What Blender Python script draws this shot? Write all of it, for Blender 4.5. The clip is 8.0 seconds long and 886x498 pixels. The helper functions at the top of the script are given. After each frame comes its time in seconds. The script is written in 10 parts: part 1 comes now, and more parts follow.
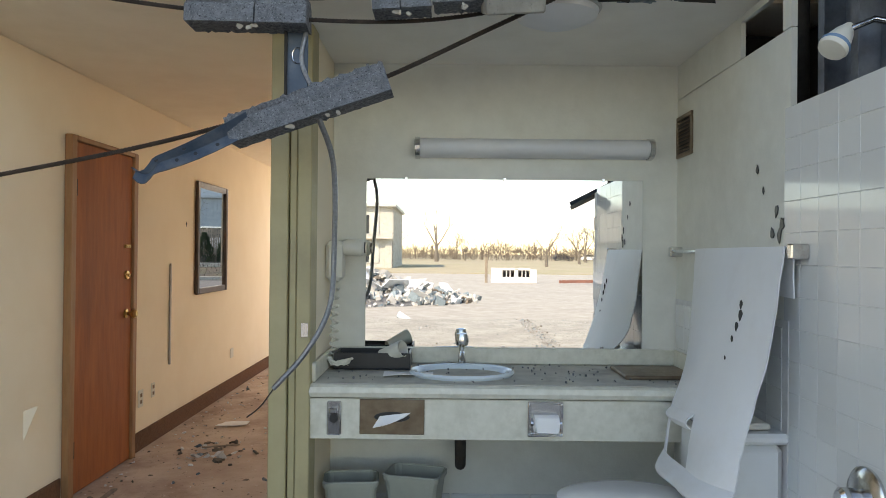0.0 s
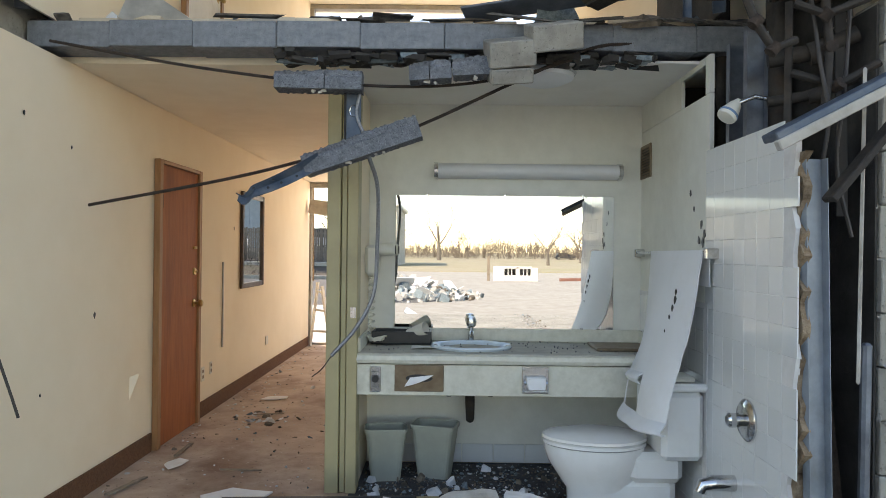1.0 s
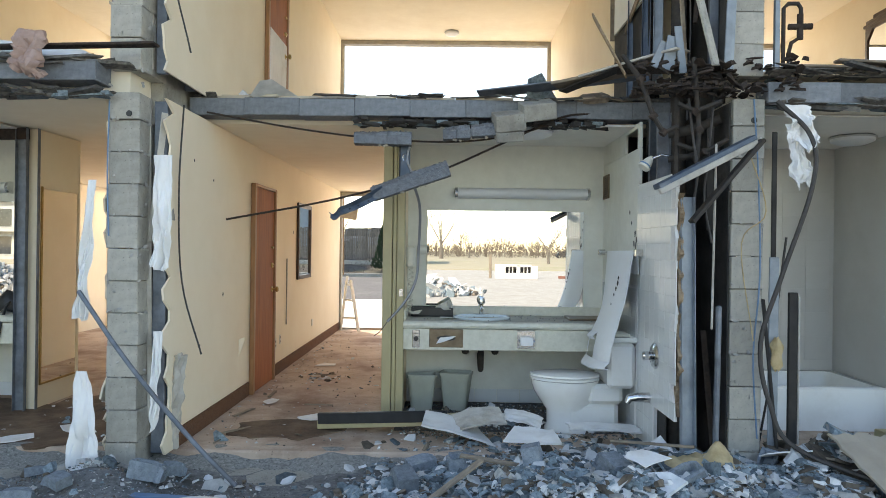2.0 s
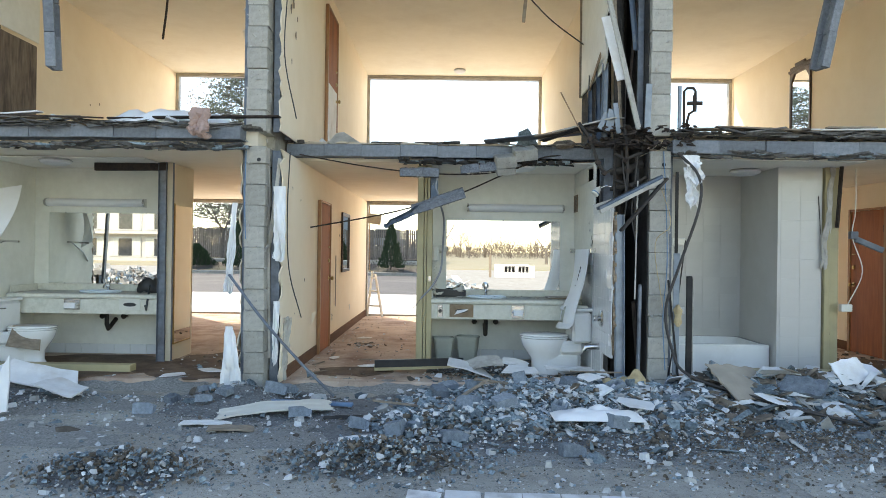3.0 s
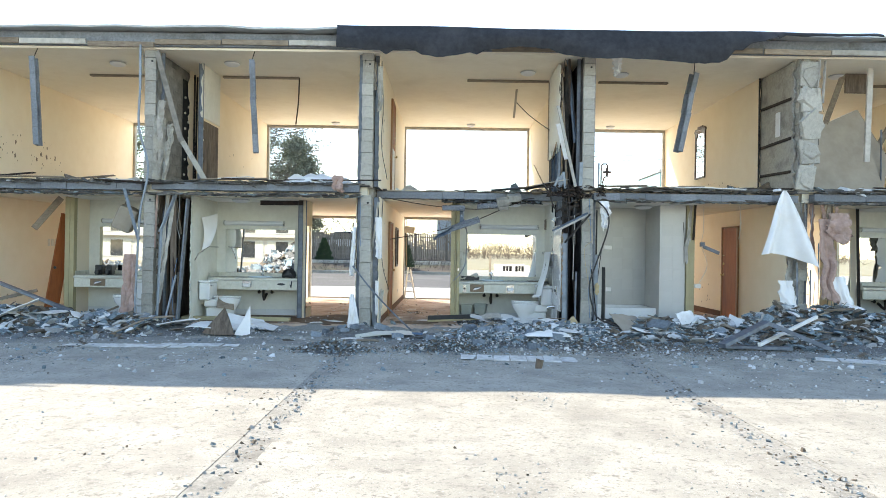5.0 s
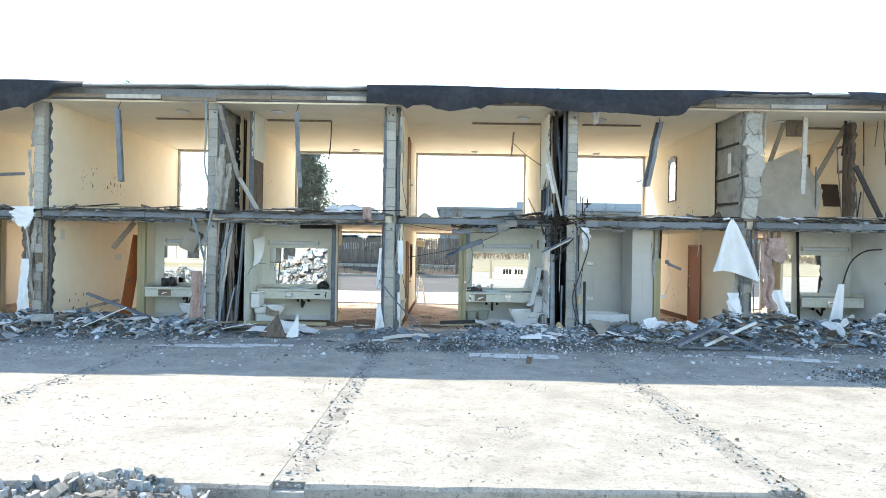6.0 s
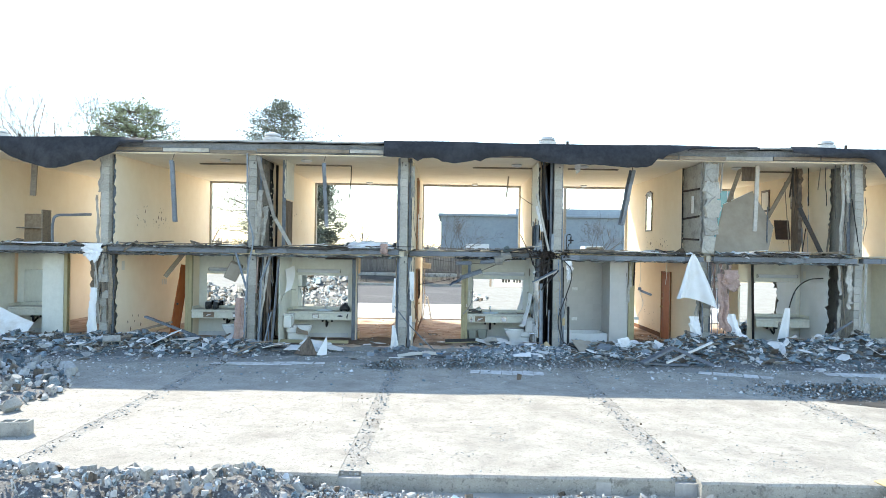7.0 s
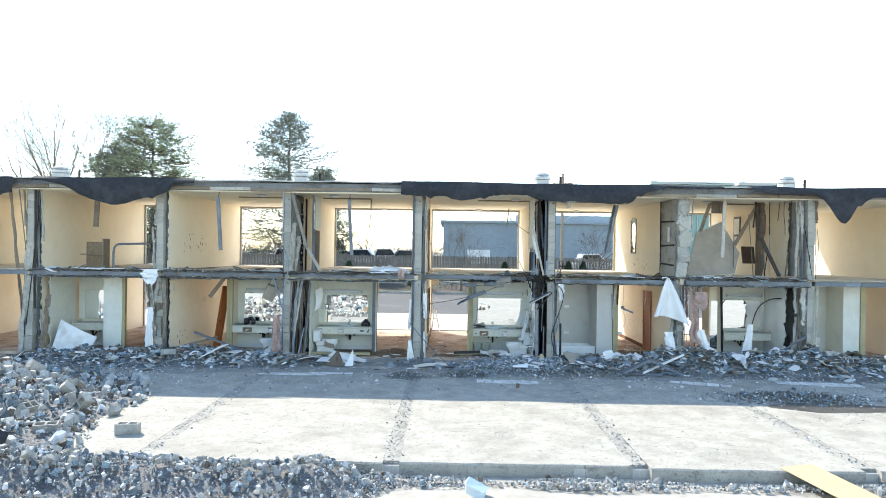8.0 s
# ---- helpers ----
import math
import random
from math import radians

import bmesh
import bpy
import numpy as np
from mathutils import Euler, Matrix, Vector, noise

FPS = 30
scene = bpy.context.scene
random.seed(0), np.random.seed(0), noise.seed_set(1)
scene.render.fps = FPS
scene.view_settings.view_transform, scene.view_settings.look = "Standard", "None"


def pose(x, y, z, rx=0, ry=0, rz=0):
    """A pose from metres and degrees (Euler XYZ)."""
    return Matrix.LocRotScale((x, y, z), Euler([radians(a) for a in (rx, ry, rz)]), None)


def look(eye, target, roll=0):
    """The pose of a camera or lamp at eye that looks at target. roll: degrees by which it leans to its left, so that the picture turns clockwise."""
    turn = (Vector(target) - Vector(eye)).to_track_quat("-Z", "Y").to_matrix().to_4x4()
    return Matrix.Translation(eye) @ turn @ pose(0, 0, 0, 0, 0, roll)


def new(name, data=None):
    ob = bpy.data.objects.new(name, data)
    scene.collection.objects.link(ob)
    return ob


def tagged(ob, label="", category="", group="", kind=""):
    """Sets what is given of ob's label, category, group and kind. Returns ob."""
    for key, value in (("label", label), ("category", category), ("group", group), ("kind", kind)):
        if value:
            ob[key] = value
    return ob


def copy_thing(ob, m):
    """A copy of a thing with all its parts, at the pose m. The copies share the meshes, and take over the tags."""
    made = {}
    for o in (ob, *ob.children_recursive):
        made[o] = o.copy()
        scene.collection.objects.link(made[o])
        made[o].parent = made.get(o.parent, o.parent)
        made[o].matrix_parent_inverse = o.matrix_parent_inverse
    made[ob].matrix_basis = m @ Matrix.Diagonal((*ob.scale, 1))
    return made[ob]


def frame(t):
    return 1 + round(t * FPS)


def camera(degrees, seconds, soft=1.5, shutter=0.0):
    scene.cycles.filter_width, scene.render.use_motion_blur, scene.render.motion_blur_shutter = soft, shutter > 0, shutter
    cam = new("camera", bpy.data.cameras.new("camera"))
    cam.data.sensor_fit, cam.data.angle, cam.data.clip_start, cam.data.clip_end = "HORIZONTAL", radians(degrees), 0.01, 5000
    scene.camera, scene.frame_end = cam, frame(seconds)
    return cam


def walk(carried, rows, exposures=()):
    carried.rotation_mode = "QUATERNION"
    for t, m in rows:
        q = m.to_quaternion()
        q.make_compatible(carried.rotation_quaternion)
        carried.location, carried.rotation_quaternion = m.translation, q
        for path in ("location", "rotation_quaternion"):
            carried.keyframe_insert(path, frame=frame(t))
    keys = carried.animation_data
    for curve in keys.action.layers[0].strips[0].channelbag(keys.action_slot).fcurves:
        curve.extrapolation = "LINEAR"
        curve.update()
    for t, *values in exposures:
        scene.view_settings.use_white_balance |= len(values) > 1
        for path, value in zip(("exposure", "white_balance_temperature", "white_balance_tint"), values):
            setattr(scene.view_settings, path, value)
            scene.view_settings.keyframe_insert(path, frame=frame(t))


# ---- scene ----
cam = camera(66.0, 8.0, soft=0.7)
METRES, EYE, TILT, LEAN, TURN = 18.68, 1.42, 0.0, 0.0, 0.2
ROWS = [
    (0.0, 0.0, 0.0, 0.0, -0.0, 0.3, -0.58),
    (0.5, -0.0016, -0.0184, 0.0005, 0.04, 0.23, -0.56),
    (1.0, -0.0038, -0.049, 0.0008, 0.17, 0.17, -0.62),
    (2.5, -0.0164, -0.1989, 0.0012, 0.28, 0.02, -0.75),
    (3.0, -0.0213, -0.2645, -0.0002, 0.22, 0.12, -0.79),
    (3.5, -0.0256, -0.3357, -0.0043, 0.15, 0.33, -0.87),
    (4.0, -0.0312, -0.4101, -0.0076, 0.07, 0.34, -0.92),
    (4.5, -0.0384, -0.4836, -0.0043, 0.08, 0.28, -0.89),
    (6.0, -0.0569, -0.6981, 0.0219, 0.13, 0.09, -0.92),
    (6.5, -0.0594, -0.769, 0.0425, 0.18, 0.03, -0.91),
    (7.0, -0.0634, -0.838, 0.063, 0.18, 0.05, -0.89),
    (7.5, -0.0697, -0.9086, 0.0825, 0.19, 0.06, -0.87),
    (8.0, -0.0775, -0.9839, 0.101, 0.2, 0.08, -0.85),
]
walk(cam, [(t, pose(0, 0, EYE, TILT, LEAN, TURN) @ pose(METRES * x, METRES * y, METRES * z, 90 + pitch, roll, yaw)) for t, x, y, z, yaw, pitch, roll in ROWS],
     exposures=((0.0, 1.53, 8400, 15), (1.0, 1.53, 8400, 15), (2.5, 1.68, 7850, 10), (3.5, 1.67, 7700, 10), (4.5, 1.74, 7600, 9), (6.0, 1.8, 7150, 7), (8.0, 1.73, 6950, 6)))

# ---- world, sun, exposure ----
SUN_EL, SUN_AZ = 40.5, 40.0     # height; degrees by which the sun stands left of straight ahead (+y)
world = bpy.data.worlds.new("sky")
scene.world = world
world.use_nodes = True
wn = world.node_tree
sky = wn.nodes.new("ShaderNodeTexSky")
sky.sky_type, sky.sun_disc = "NISHITA", False
sky.sun_elevation, sky.sun_rotation = radians(SUN_EL), radians(-SUN_AZ)
sky.air_density, sky.dust_density, sky.ozone_density = 1.0, 0.2, 1.5
wn.links.new(sky.outputs[0], wn.nodes["Background"].inputs[0])
wn.nodes["Background"].inputs[1].default_value = 0.15
sun = new("sun", bpy.data.lights.new("sun", "SUN"))
sun.data.energy, sun.data.angle, sun.data.color = 2.7, radians(0.6), (1.0, 0.95, 0.88)
_a, _e = radians(SUN_AZ), radians(SUN_EL)
sun.matrix_world = look((-math.sin(_a) * math.cos(_e) * 60, math.cos(_a) * math.cos(_e) * 60, math.sin(_e) * 60), (0, 0, 0))

# fill lamps added at the open window heads to brighten the rooms, room by room
for lx, lz, watts in ((-4.17, 2.3, 5.0), (-0.3, 2.3, 6.5), (3.55, 2.3, 5.0), (-8.0, 4.83, 3.0), (-4.17, 4.83, 3.0), (-0.3, 4.83, 3.0), (3.55, 4.83, 3.0)):
    lamp = new("window_daylight", bpy.data.lights.new("window_daylight", "AREA"))
    lamp.data.shape, lamp.data.size, lamp.data.size_y = "RECTANGLE", 3.2, 0.16
    lamp.data.energy, lamp.data.color = watts, (1.0, 0.97, 0.92)
    lamp.matrix_world = pose(lx, 8.72, lz, -20)

# ---- materials ----
def surf(name, c1, c2, scale=5.0, rough=0.8, bump=0.25, bscale=70.0, metal=0.0, stain=None, sscale=0.9, samt=0.6, rnd=0.0,
         sharp=(0.5, 0.68), spec=0.5, coat=0.0, trans=0.0, con=(0.3, 0.7), island=False, coord="Object", stretch=(1, 1, 1), speck=None):
    """Two-tone grain, larger stains, fine relief, and a shade of its own for each object."""
    m = bpy.data.materials.new(name)
    m.use_nodes = True
    n, l = m.node_tree.nodes, m.node_tree.links
    b = n["Principled BSDF"]
    b.inputs["Roughness"].default_value, b.inputs["Metallic"].default_value = rough, metal
    b.inputs["Specular IOR Level"].default_value, b.inputs["Coat Weight"].default_value = spec, coat
    b.inputs["Transmission Weight"].default_value = trans
    tc = n.new("ShaderNodeTexCoord")
    mp = n.new("ShaderNodeMapping")
    mp.inputs["Scale"].default_value = stretch
    l.new(tc.outputs[coord], mp.inputs["Vector"])

    def noise_tex(s, detail=6.0, r=0.6):
        t = n.new("ShaderNodeTexNoise")
        t.inputs["Scale"].default_value, t.inputs["Detail"].default_value, t.inputs["Roughness"].default_value = s, detail, r
        l.new(mp.outputs[0], t.inputs["Vector"])
        return t.outputs["Fac"]

    def ramp(src, a, c):
        r = n.new("ShaderNodeMapRange")
        r.inputs["From Min"].default_value, r.inputs["From Max"].default_value = a, c
        l.new(src, r.inputs["Value"])
        return r.outputs[0]

    def mix(fac, a, c, mode="MIX"):
        x = n.new("ShaderNodeMix")
        x.data_type, x.blend_type = "RGBA", mode
        for sock, val in ((x.inputs[0], fac), (x.inputs[6], a), (x.inputs[7], c)):
            if isinstance(val, (int, float)):
                sock.default_value = val
            elif isinstance(val, tuple):
                sock.default_value = (*val, 1)
            else:
                l.new(val, sock)
        return x.outputs[2]
    col = mix(ramp(noise_tex(scale), *con), c1, c2)
    if stain:
        st = ramp(noise_tex(sscale, 8.0, 0.65), *sharp)
        sc = n.new("ShaderNodeMath")
        sc.operation = "MULTIPLY"
        sc.inputs[1].default_value = samt
        l.new(st, sc.inputs[0])
        col = mix(sc.outputs[0], col, stain)
    if speck:
        for sc, sk, a, c in speck:
            col = mix(ramp(noise_tex(sk, 3.0, 0.7), a, c), col, sc)
    if rnd:
        if island:
            src = n.new("ShaderNodeNewGeometry").outputs["Random Per Island"]
        else:
            src = n.new("ShaderNodeObjectInfo").outputs["Random"]
        r = n.new("ShaderNodeMapRange")
        r.inputs["To Min"].default_value, r.inputs["To Max"].default_value = 1 - rnd, 1 + rnd * 0.7
        l.new(src, r.inputs["Value"])
        g = n.new("ShaderNodeCombineColor")
        for k in range(3):
            l.new(r.outputs[0], g.inputs[k])
        col = mix(1.0, col, g.outputs[0], "MULTIPLY")
    l.new(col, b.inputs["Base Color"])
    if bump:
        bn = n.new("ShaderNodeBump")
        bn.inputs["Strength"].default_value, bn.inputs["Distance"].default_value = bump, 0.01
        l.new(noise_tex(bscale, 8.0, 0.7), bn.inputs["Height"])
        l.new(bn.outputs[0], b.inputs["Normal"])
    if rough > 0.15:
        rr = n.new("ShaderNodeMapRange")
        rr.inputs["To Min"].default_value, rr.inputs["To Max"].default_value = max(0.05, rough - 0.12), min(1.0, rough + 0.12)
        l.new(noise_tex(scale * 2.3), rr.inputs["Value"])
        l.new(rr.outputs[0], b.inputs["Roughness"])
    return m


M_CREAM = surf("cream_wall_paint", (0.86, 0.745, 0.57), (0.90, 0.79, 0.62), 3, 0.75, 0.12, 120, stain=(0.72, 0.55, 0.35), sscale=0.7, samt=0.3, sharp=(0.52, 0.8))
M_BATH = surf("bathroom_vinyl_wall", (0.705, 0.697, 0.62), (0.775, 0.767, 0.69), 9, 0.6, 0.15, 60, stain=(0.55, 0.52, 0.44), sscale=1.6, samt=0.35)
M_CEIL = surf("ceiling_plaster", (0.80, 0.77, 0.71), (0.85, 0.82, 0.76), 6, 0.85, 0.3, 160, stain=(0.66, 0.60, 0.50), sscale=0.8, samt=0.35)
M_CEILC = surf("cream_ceiling_plaster", (0.87, 0.785, 0.64), (0.91, 0.83, 0.69), 6, 0.85, 0.3, 160, stain=(0.66, 0.56, 0.42), sscale=0.8, samt=0.3)
M_CMU = surf("concrete_block", (0.375, 0.355, 0.31), (0.49, 0.467, 0.41), 18, 0.95, 0.7, 140, stain=(0.20, 0.185, 0.165), sscale=3.0, samt=0.75, rnd=0.18, speck=[((0.17, 0.16, 0.15), 60, 0.6, 0.72)])
M_CMUD = surf("broken_block_aggregate", (0.055, 0.058, 0.066), (0.27, 0.28, 0.30), 95, 0.95, 1.0, 120, rnd=0.2, con=(0.3, 0.7), speck=[((0.42, 0.43, 0.45), 210, 0.64, 0.7)])
M_MORTAR = surf("mortar", (0.42, 0.40, 0.37), (0.53, 0.51, 0.47), 20, 0.95, 0.6, 90)
M_SLABEDGE = surf("bond_beam_concrete", (0.155, 0.17, 0.19), (0.25, 0.268, 0.29), 26, 0.92, 0.5, 120, con=(0.3, 0.7), stain=(0.085, 0.085, 0.085), sscale=2.2, samt=0.75, rnd=0.22, speck=[((0.36, 0.37, 0.38), 150, 0.64, 0.72), ((0.07, 0.07, 0.075), 130, 0.62, 0.72)])
M_FLOOR = surf("stained_corridor_floor", (0.43, 0.30, 0.22), (0.62, 0.49, 0.385), 3.2, 0.85, 0.4, 60, stain=(0.17, 0.075, 0.042), sscale=1.1, samt=0.75, sharp=(0.48, 0.66), speck=[((0.13, 0.085, 0.06), 38, 0.64, 0.72), ((0.66, 0.58, 0.5), 24, 0.66, 0.74)])
M_SLAB = surf("dusty_concrete", (0.31, 0.295, 0.257), (0.455, 0.43, 0.372), 2.2, 0.9, 0.9, 40, stain=(0.22, 0.20, 0.17), sscale=0.9, samt=0.65, sharp=(0.48, 0.7), speck=[((0.23, 0.215, 0.185), 8, 0.57, 0.68), ((0.19, 0.18, 0.16), 17, 0.59, 0.68), ((0.16, 0.15, 0.135), 30, 0.57, 0.72), ((0.12, 0.115, 0.105), 75, 0.6, 0.7), ((0.62, 0.6, 0.56), 58, 0.62, 0.7)])
M_APRON = surf("pale_concrete_apron", (0.64, 0.615, 0.565), (0.75, 0.72, 0.665), 1.5, 0.9, 0.35, 45, stain=(0.46, 0.43, 0.39), sscale=0.5, samt=0.5)
M_UPFLOOR = surf("dusty_beige_floor", (0.55, 0.48, 0.38), (0.66, 0.585, 0.47), 3, 0.9, 0.4, 60, stain=(0.36, 0.28, 0.2), sscale=0.8, samt=0.5)
M_BATHFLOOR = surf("near_black_floor", (0.03, 0.028, 0.03), (0.075, 0.07, 0.07), 9, 0.8, 0.6, 60, stain=(0.13, 0.11, 0.10), sscale=4, samt=0.6)
M_BROWNEDGE = surf("torn_brown_gypsum", (0.20, 0.13, 0.075), (0.42, 0.32, 0.22), 30, 0.95, 0.9, 90, stain=(0.10, 0.065, 0.04), sscale=8, samt=0.7)
M_GROUND = surf("gravel_ground", (0.31, 0.285, 0.245), (0.44, 0.41, 0.36), 3.0, 0.95, 0.6, 25, stain=(0.32, 0.295, 0.255), sscale=0.4, samt=0.6)
M_ASPHALT = surf("worn_asphalt", (0.055, 0.052, 0.05), (0.095, 0.092, 0.09), 8, 0.9, 0.4, 90, stain=(0.16, 0.155, 0.145), sscale=0.25, samt=0.5)
M_GRASS = surf("dry_winter_grass", (0.31, 0.265, 0.175), (0.40, 0.35, 0.24), 0.6, 0.95, 0.5, 18, stain=(0.25, 0.25, 0.10), sscale=0.08, samt=0.6)
M_TAN = surf("tan_painted_steel", (0.40, 0.34, 0.19), (0.45, 0.385, 0.22), 6, 0.5, 0.08, 80, stain=(0.27, 0.22, 0.13), sscale=3.0, samt=0.5)
M_STUD = surf("galvanised_steel_stud", (0.12, 0.14, 0.17), (0.22, 0.245, 0.28), 14, 0.5, 0.1, 60, metal=0.35, stain=(0.09, 0.085, 0.085), sscale=3, samt=0.6)
M_STUDL = surf("pale_galvanised_stud", (0.20, 0.235, 0.27), (0.29, 0.33, 0.37), 10, 0.5, 0.08, 60, metal=0.2, stain=(0.16, 0.17, 0.18), sscale=4, samt=0.6)
M_DRYWALL = surf("torn_plasterboard", (0.76, 0.75, 0.73), (0.86, 0.85, 0.83), 7, 0.8, 0.25, 60, stain=(0.52, 0.45, 0.37), sscale=2.0, samt=0.55, rnd=0.1)
M_WOOD = surf("varnished_plywood_door", (0.27, 0.068, 0.013), (0.38, 0.108, 0.024), 7, 0.65, 0.06, 60, stain=(0.20, 0.055, 0.015), sscale=1.2, samt=0.8, stretch=(4, 4, 0.5))
M_WOODTRIM = surf("door_frame_wood", (0.27, 0.125, 0.05), (0.36, 0.18, 0.08), 9, 0.5, 0.08, 60, stretch=(3, 3, 0.6))
M_LUMBER = surf("weathered_lumber", (0.21, 0.165, 0.12), (0.345, 0.28, 0.21), 9, 0.85, 0.3, 80, stain=(0.17, 0.13, 0.10), sscale=3, samt=0.7, rnd=0.25, stretch=(1, 4, 4))
M_BASE = surf("carpet_baseboard", (0.10, 0.045, 0.02), (0.20, 0.09, 0.045), 90, 0.95, 0.6, 220)
M_FORMICA = surf("mottled_laminate", (0.62, 0.60, 0.50), (0.72, 0.70, 0.60), 26, 0.42, 0.04, 60, stain=(0.50, 0.48, 0.38), sscale=12, samt=0.55)
M_DUSTTOP = surf("dusty_laminate_top", (0.42, 0.40, 0.35), (0.56, 0.54, 0.47), 8, 0.75, 0.3, 90, stain=(0.25, 0.235, 0.21), sscale=5, samt=0.6)
M_PORC = surf("white_porcelain", (0.80, 0.80, 0.78), (0.84, 0.84, 0.82), 3, 0.13, 0.0, 60, stain=(0.62, 0.59, 0.53), sscale=4, samt=0.25, coat=0.4)
M_PORCB = surf("pale_blue_porcelain", (0.60, 0.68, 0.72), (0.65, 0.73, 0.77), 3, 0.15, 0.0, 60, coat=0.4)
M_TILE = surf("glazed_white_tile", (0.68, 0.69, 0.675), (0.74, 0.75, 0.735), 2, 0.10, 0.0, 60, rnd=0.035, coat=0.3, stain=(0.6, 0.57, 0.5), sscale=2.5, samt=0.25)
# white tile darkened so that its colour carries the tub alcove's shade
M_ALCOVE_SHADE = surf("shaded_tub_surround", (0.53, 0.52, 0.495), (0.59, 0.58, 0.555), 2, 0.22, 0.0, 60, rnd=0.03, stain=(0.46, 0.44, 0.40), sscale=1.5, samt=0.35)
M_GROUT = surf("tile_grout", (0.62, 0.61, 0.59), (0.72, 0.71, 0.69), 20, 0.9, 0.2, 90)
M_CHROME = surf("tarnished_chrome", (0.62, 0.62, 0.62), (0.72, 0.72, 0.72), 12, 0.2, 0.02, 60, metal=1.0, stain=(0.3, 0.27, 0.22), sscale=9, samt=0.4)
M_BRASS = surf("aged_brass", (0.42, 0.29, 0.12), (0.55, 0.39, 0.17), 20, 0.3, 0.03, 60, metal=1.0)
M_DARKMET = surf("dark_iron_pipe", (0.024, 0.022, 0.02), (0.06, 0.05, 0.042), 14, 0.75, 0.4, 60, metal=0.25, stain=(0.065, 0.038, 0.022), sscale=5, samt=0.6)
M_RUST = surf("rusty_rebar", (0.032, 0.025, 0.021), (0.08, 0.056, 0.043), 30, 0.85, 0.8, 90, metal=0.3)
# near-black: holds the shade of open cavities in its colour; dark scraps share it
M_DARK = surf("cavity_shade_and_dark_scrap", (0.022, 0.02, 0.019), (0.055, 0.05, 0.045), 6, 0.95, 0.3, 50)
M_CHASE = surf("sooty_shaded_block", (0.03, 0.028, 0.026), (0.08, 0.075, 0.07), 6, 0.95, 0.4, 70, stain=(0.06, 0.055, 0.05), sscale=1.0, samt=0.7)
M_GRIME = surf("grimy_grey_brown_block", (0.19, 0.17, 0.145), (0.33, 0.30, 0.26), 7, 0.95, 0.6, 70, stain=(0.08, 0.07, 0.058), sscale=1.4, samt=0.8)
M_BROWNW = surf("dark_brown_boards", (0.11, 0.078, 0.055), (0.24, 0.185, 0.14), 6, 0.9, 0.5, 60, stain=(0.04, 0.028, 0.02), sscale=1.8, samt=0.7, stretch=(4, 4, 0.7))
M_TAR = surf("torn_roofing_felt", (0.011, 0.012, 0.016), (0.028, 0.03, 0.037), 9, 0.8, 0.5, 40, stain=(0.055, 0.055, 0.062), sscale=1.6, samt=0.6)
M_ROOFTOP = surf("roof_edge_metal", (0.42, 0.42, 0.41), (0.55, 0.55, 0.53), 8, 0.6, 0.1, 40, metal=0.3)
M_DIRTYB = surf("dirty_board_paper", (0.40, 0.375, 0.33), (0.56, 0.53, 0.48), 9, 0.9, 0.3, 60, stain=(0.26, 0.22, 0.17), sscale=3.0, samt=0.7, rnd=0.2)
M_PAPER = surf("white_sheeting", (0.80, 0.79, 0.77), (0.86, 0.85, 0.84), 4, 0.7, 0.12, 30, stain=(0.66, 0.61, 0.53), sscale=1.6, samt=0.35)
M_INSUL = surf("yellowed_insulation_batt", (0.45, 0.33, 0.17), (0.62, 0.49, 0.29), 14, 0.95, 1.0, 60, stain=(0.28, 0.19, 0.10), sscale=4, samt=0.6)
M_PINK = surf("pinkish_insulation_batt", (0.36, 0.235, 0.19), (0.52, 0.365, 0.31), 14, 0.95, 1.0, 60, stain=(0.30, 0.22, 0.17), sscale=4, samt=0.6)
M_BLACK = surf("black_plastic", (0.015, 0.015, 0.016), (0.03, 0.03, 0.032), 9, 0.4, 0.02, 60)
M_PLASTIC = surf("off_white_plastic", (0.66, 0.64, 0.56), (0.72, 0.70, 0.62), 6, 0.4, 0.02, 60, stain=(0.5, 0.45, 0.35), sscale=6, samt=0.3)
M_BIN = surf("grey_green_plastic_bin", (0.30, 0.31, 0.26), (0.36, 0.37, 0.31), 6, 0.5, 0.03, 60)
M_DIFF = surf("frosted_lamp_cover", (0.66, 0.67, 0.68), (0.73, 0.74, 0.75), 4, 0.35, 0.02, 60, spec=0.5)
M_BRONZE = surf("brown_metal", (0.17, 0.12, 0.08), (0.26, 0.20, 0.14), 16, 0.45, 0.1, 60, metal=0.7)
M_CABLE = surf("steel_conduit", (0.22, 0.23, 0.25), (0.36, 0.37, 0.39), 90, 0.4, 0.3, 200, metal=0.8)
M_BLUEW = surf("blue_wire_sheath", (0.10, 0.19, 0.32), (0.15, 0.26, 0.40), 9, 0.5, 0.02, 60)
M_BLKW = surf("black_wire_sheath", (0.03, 0.028, 0.026), (0.06, 0.05, 0.045), 9, 0.6, 0.02, 60)
M_PLY = surf("yellow_plywood", (0.55, 0.42, 0.20), (0.64, 0.51, 0.27), 5, 0.7, 0.1, 40, stretch=(6, 1, 1))
M_FRAME = surf("dark_picture_frame", (0.05, 0.025, 0.015), (0.09, 0.045, 0.025), 9, 0.4, 0.03, 60)


def mirror_mat():
    m = bpy.data.materials.new("mirror_silver")
    m.use_nodes = True
    b = m.node_tree.nodes["Principled BSDF"]
    b.inputs["Base Color"].default_value = (0.88, 0.90, 0.89, 1)
    b.inputs["Metallic"].default_value, b.inputs["Roughness"].default_value = 1.0, 0.012
    return m


M_MIRROR = mirror_mat()


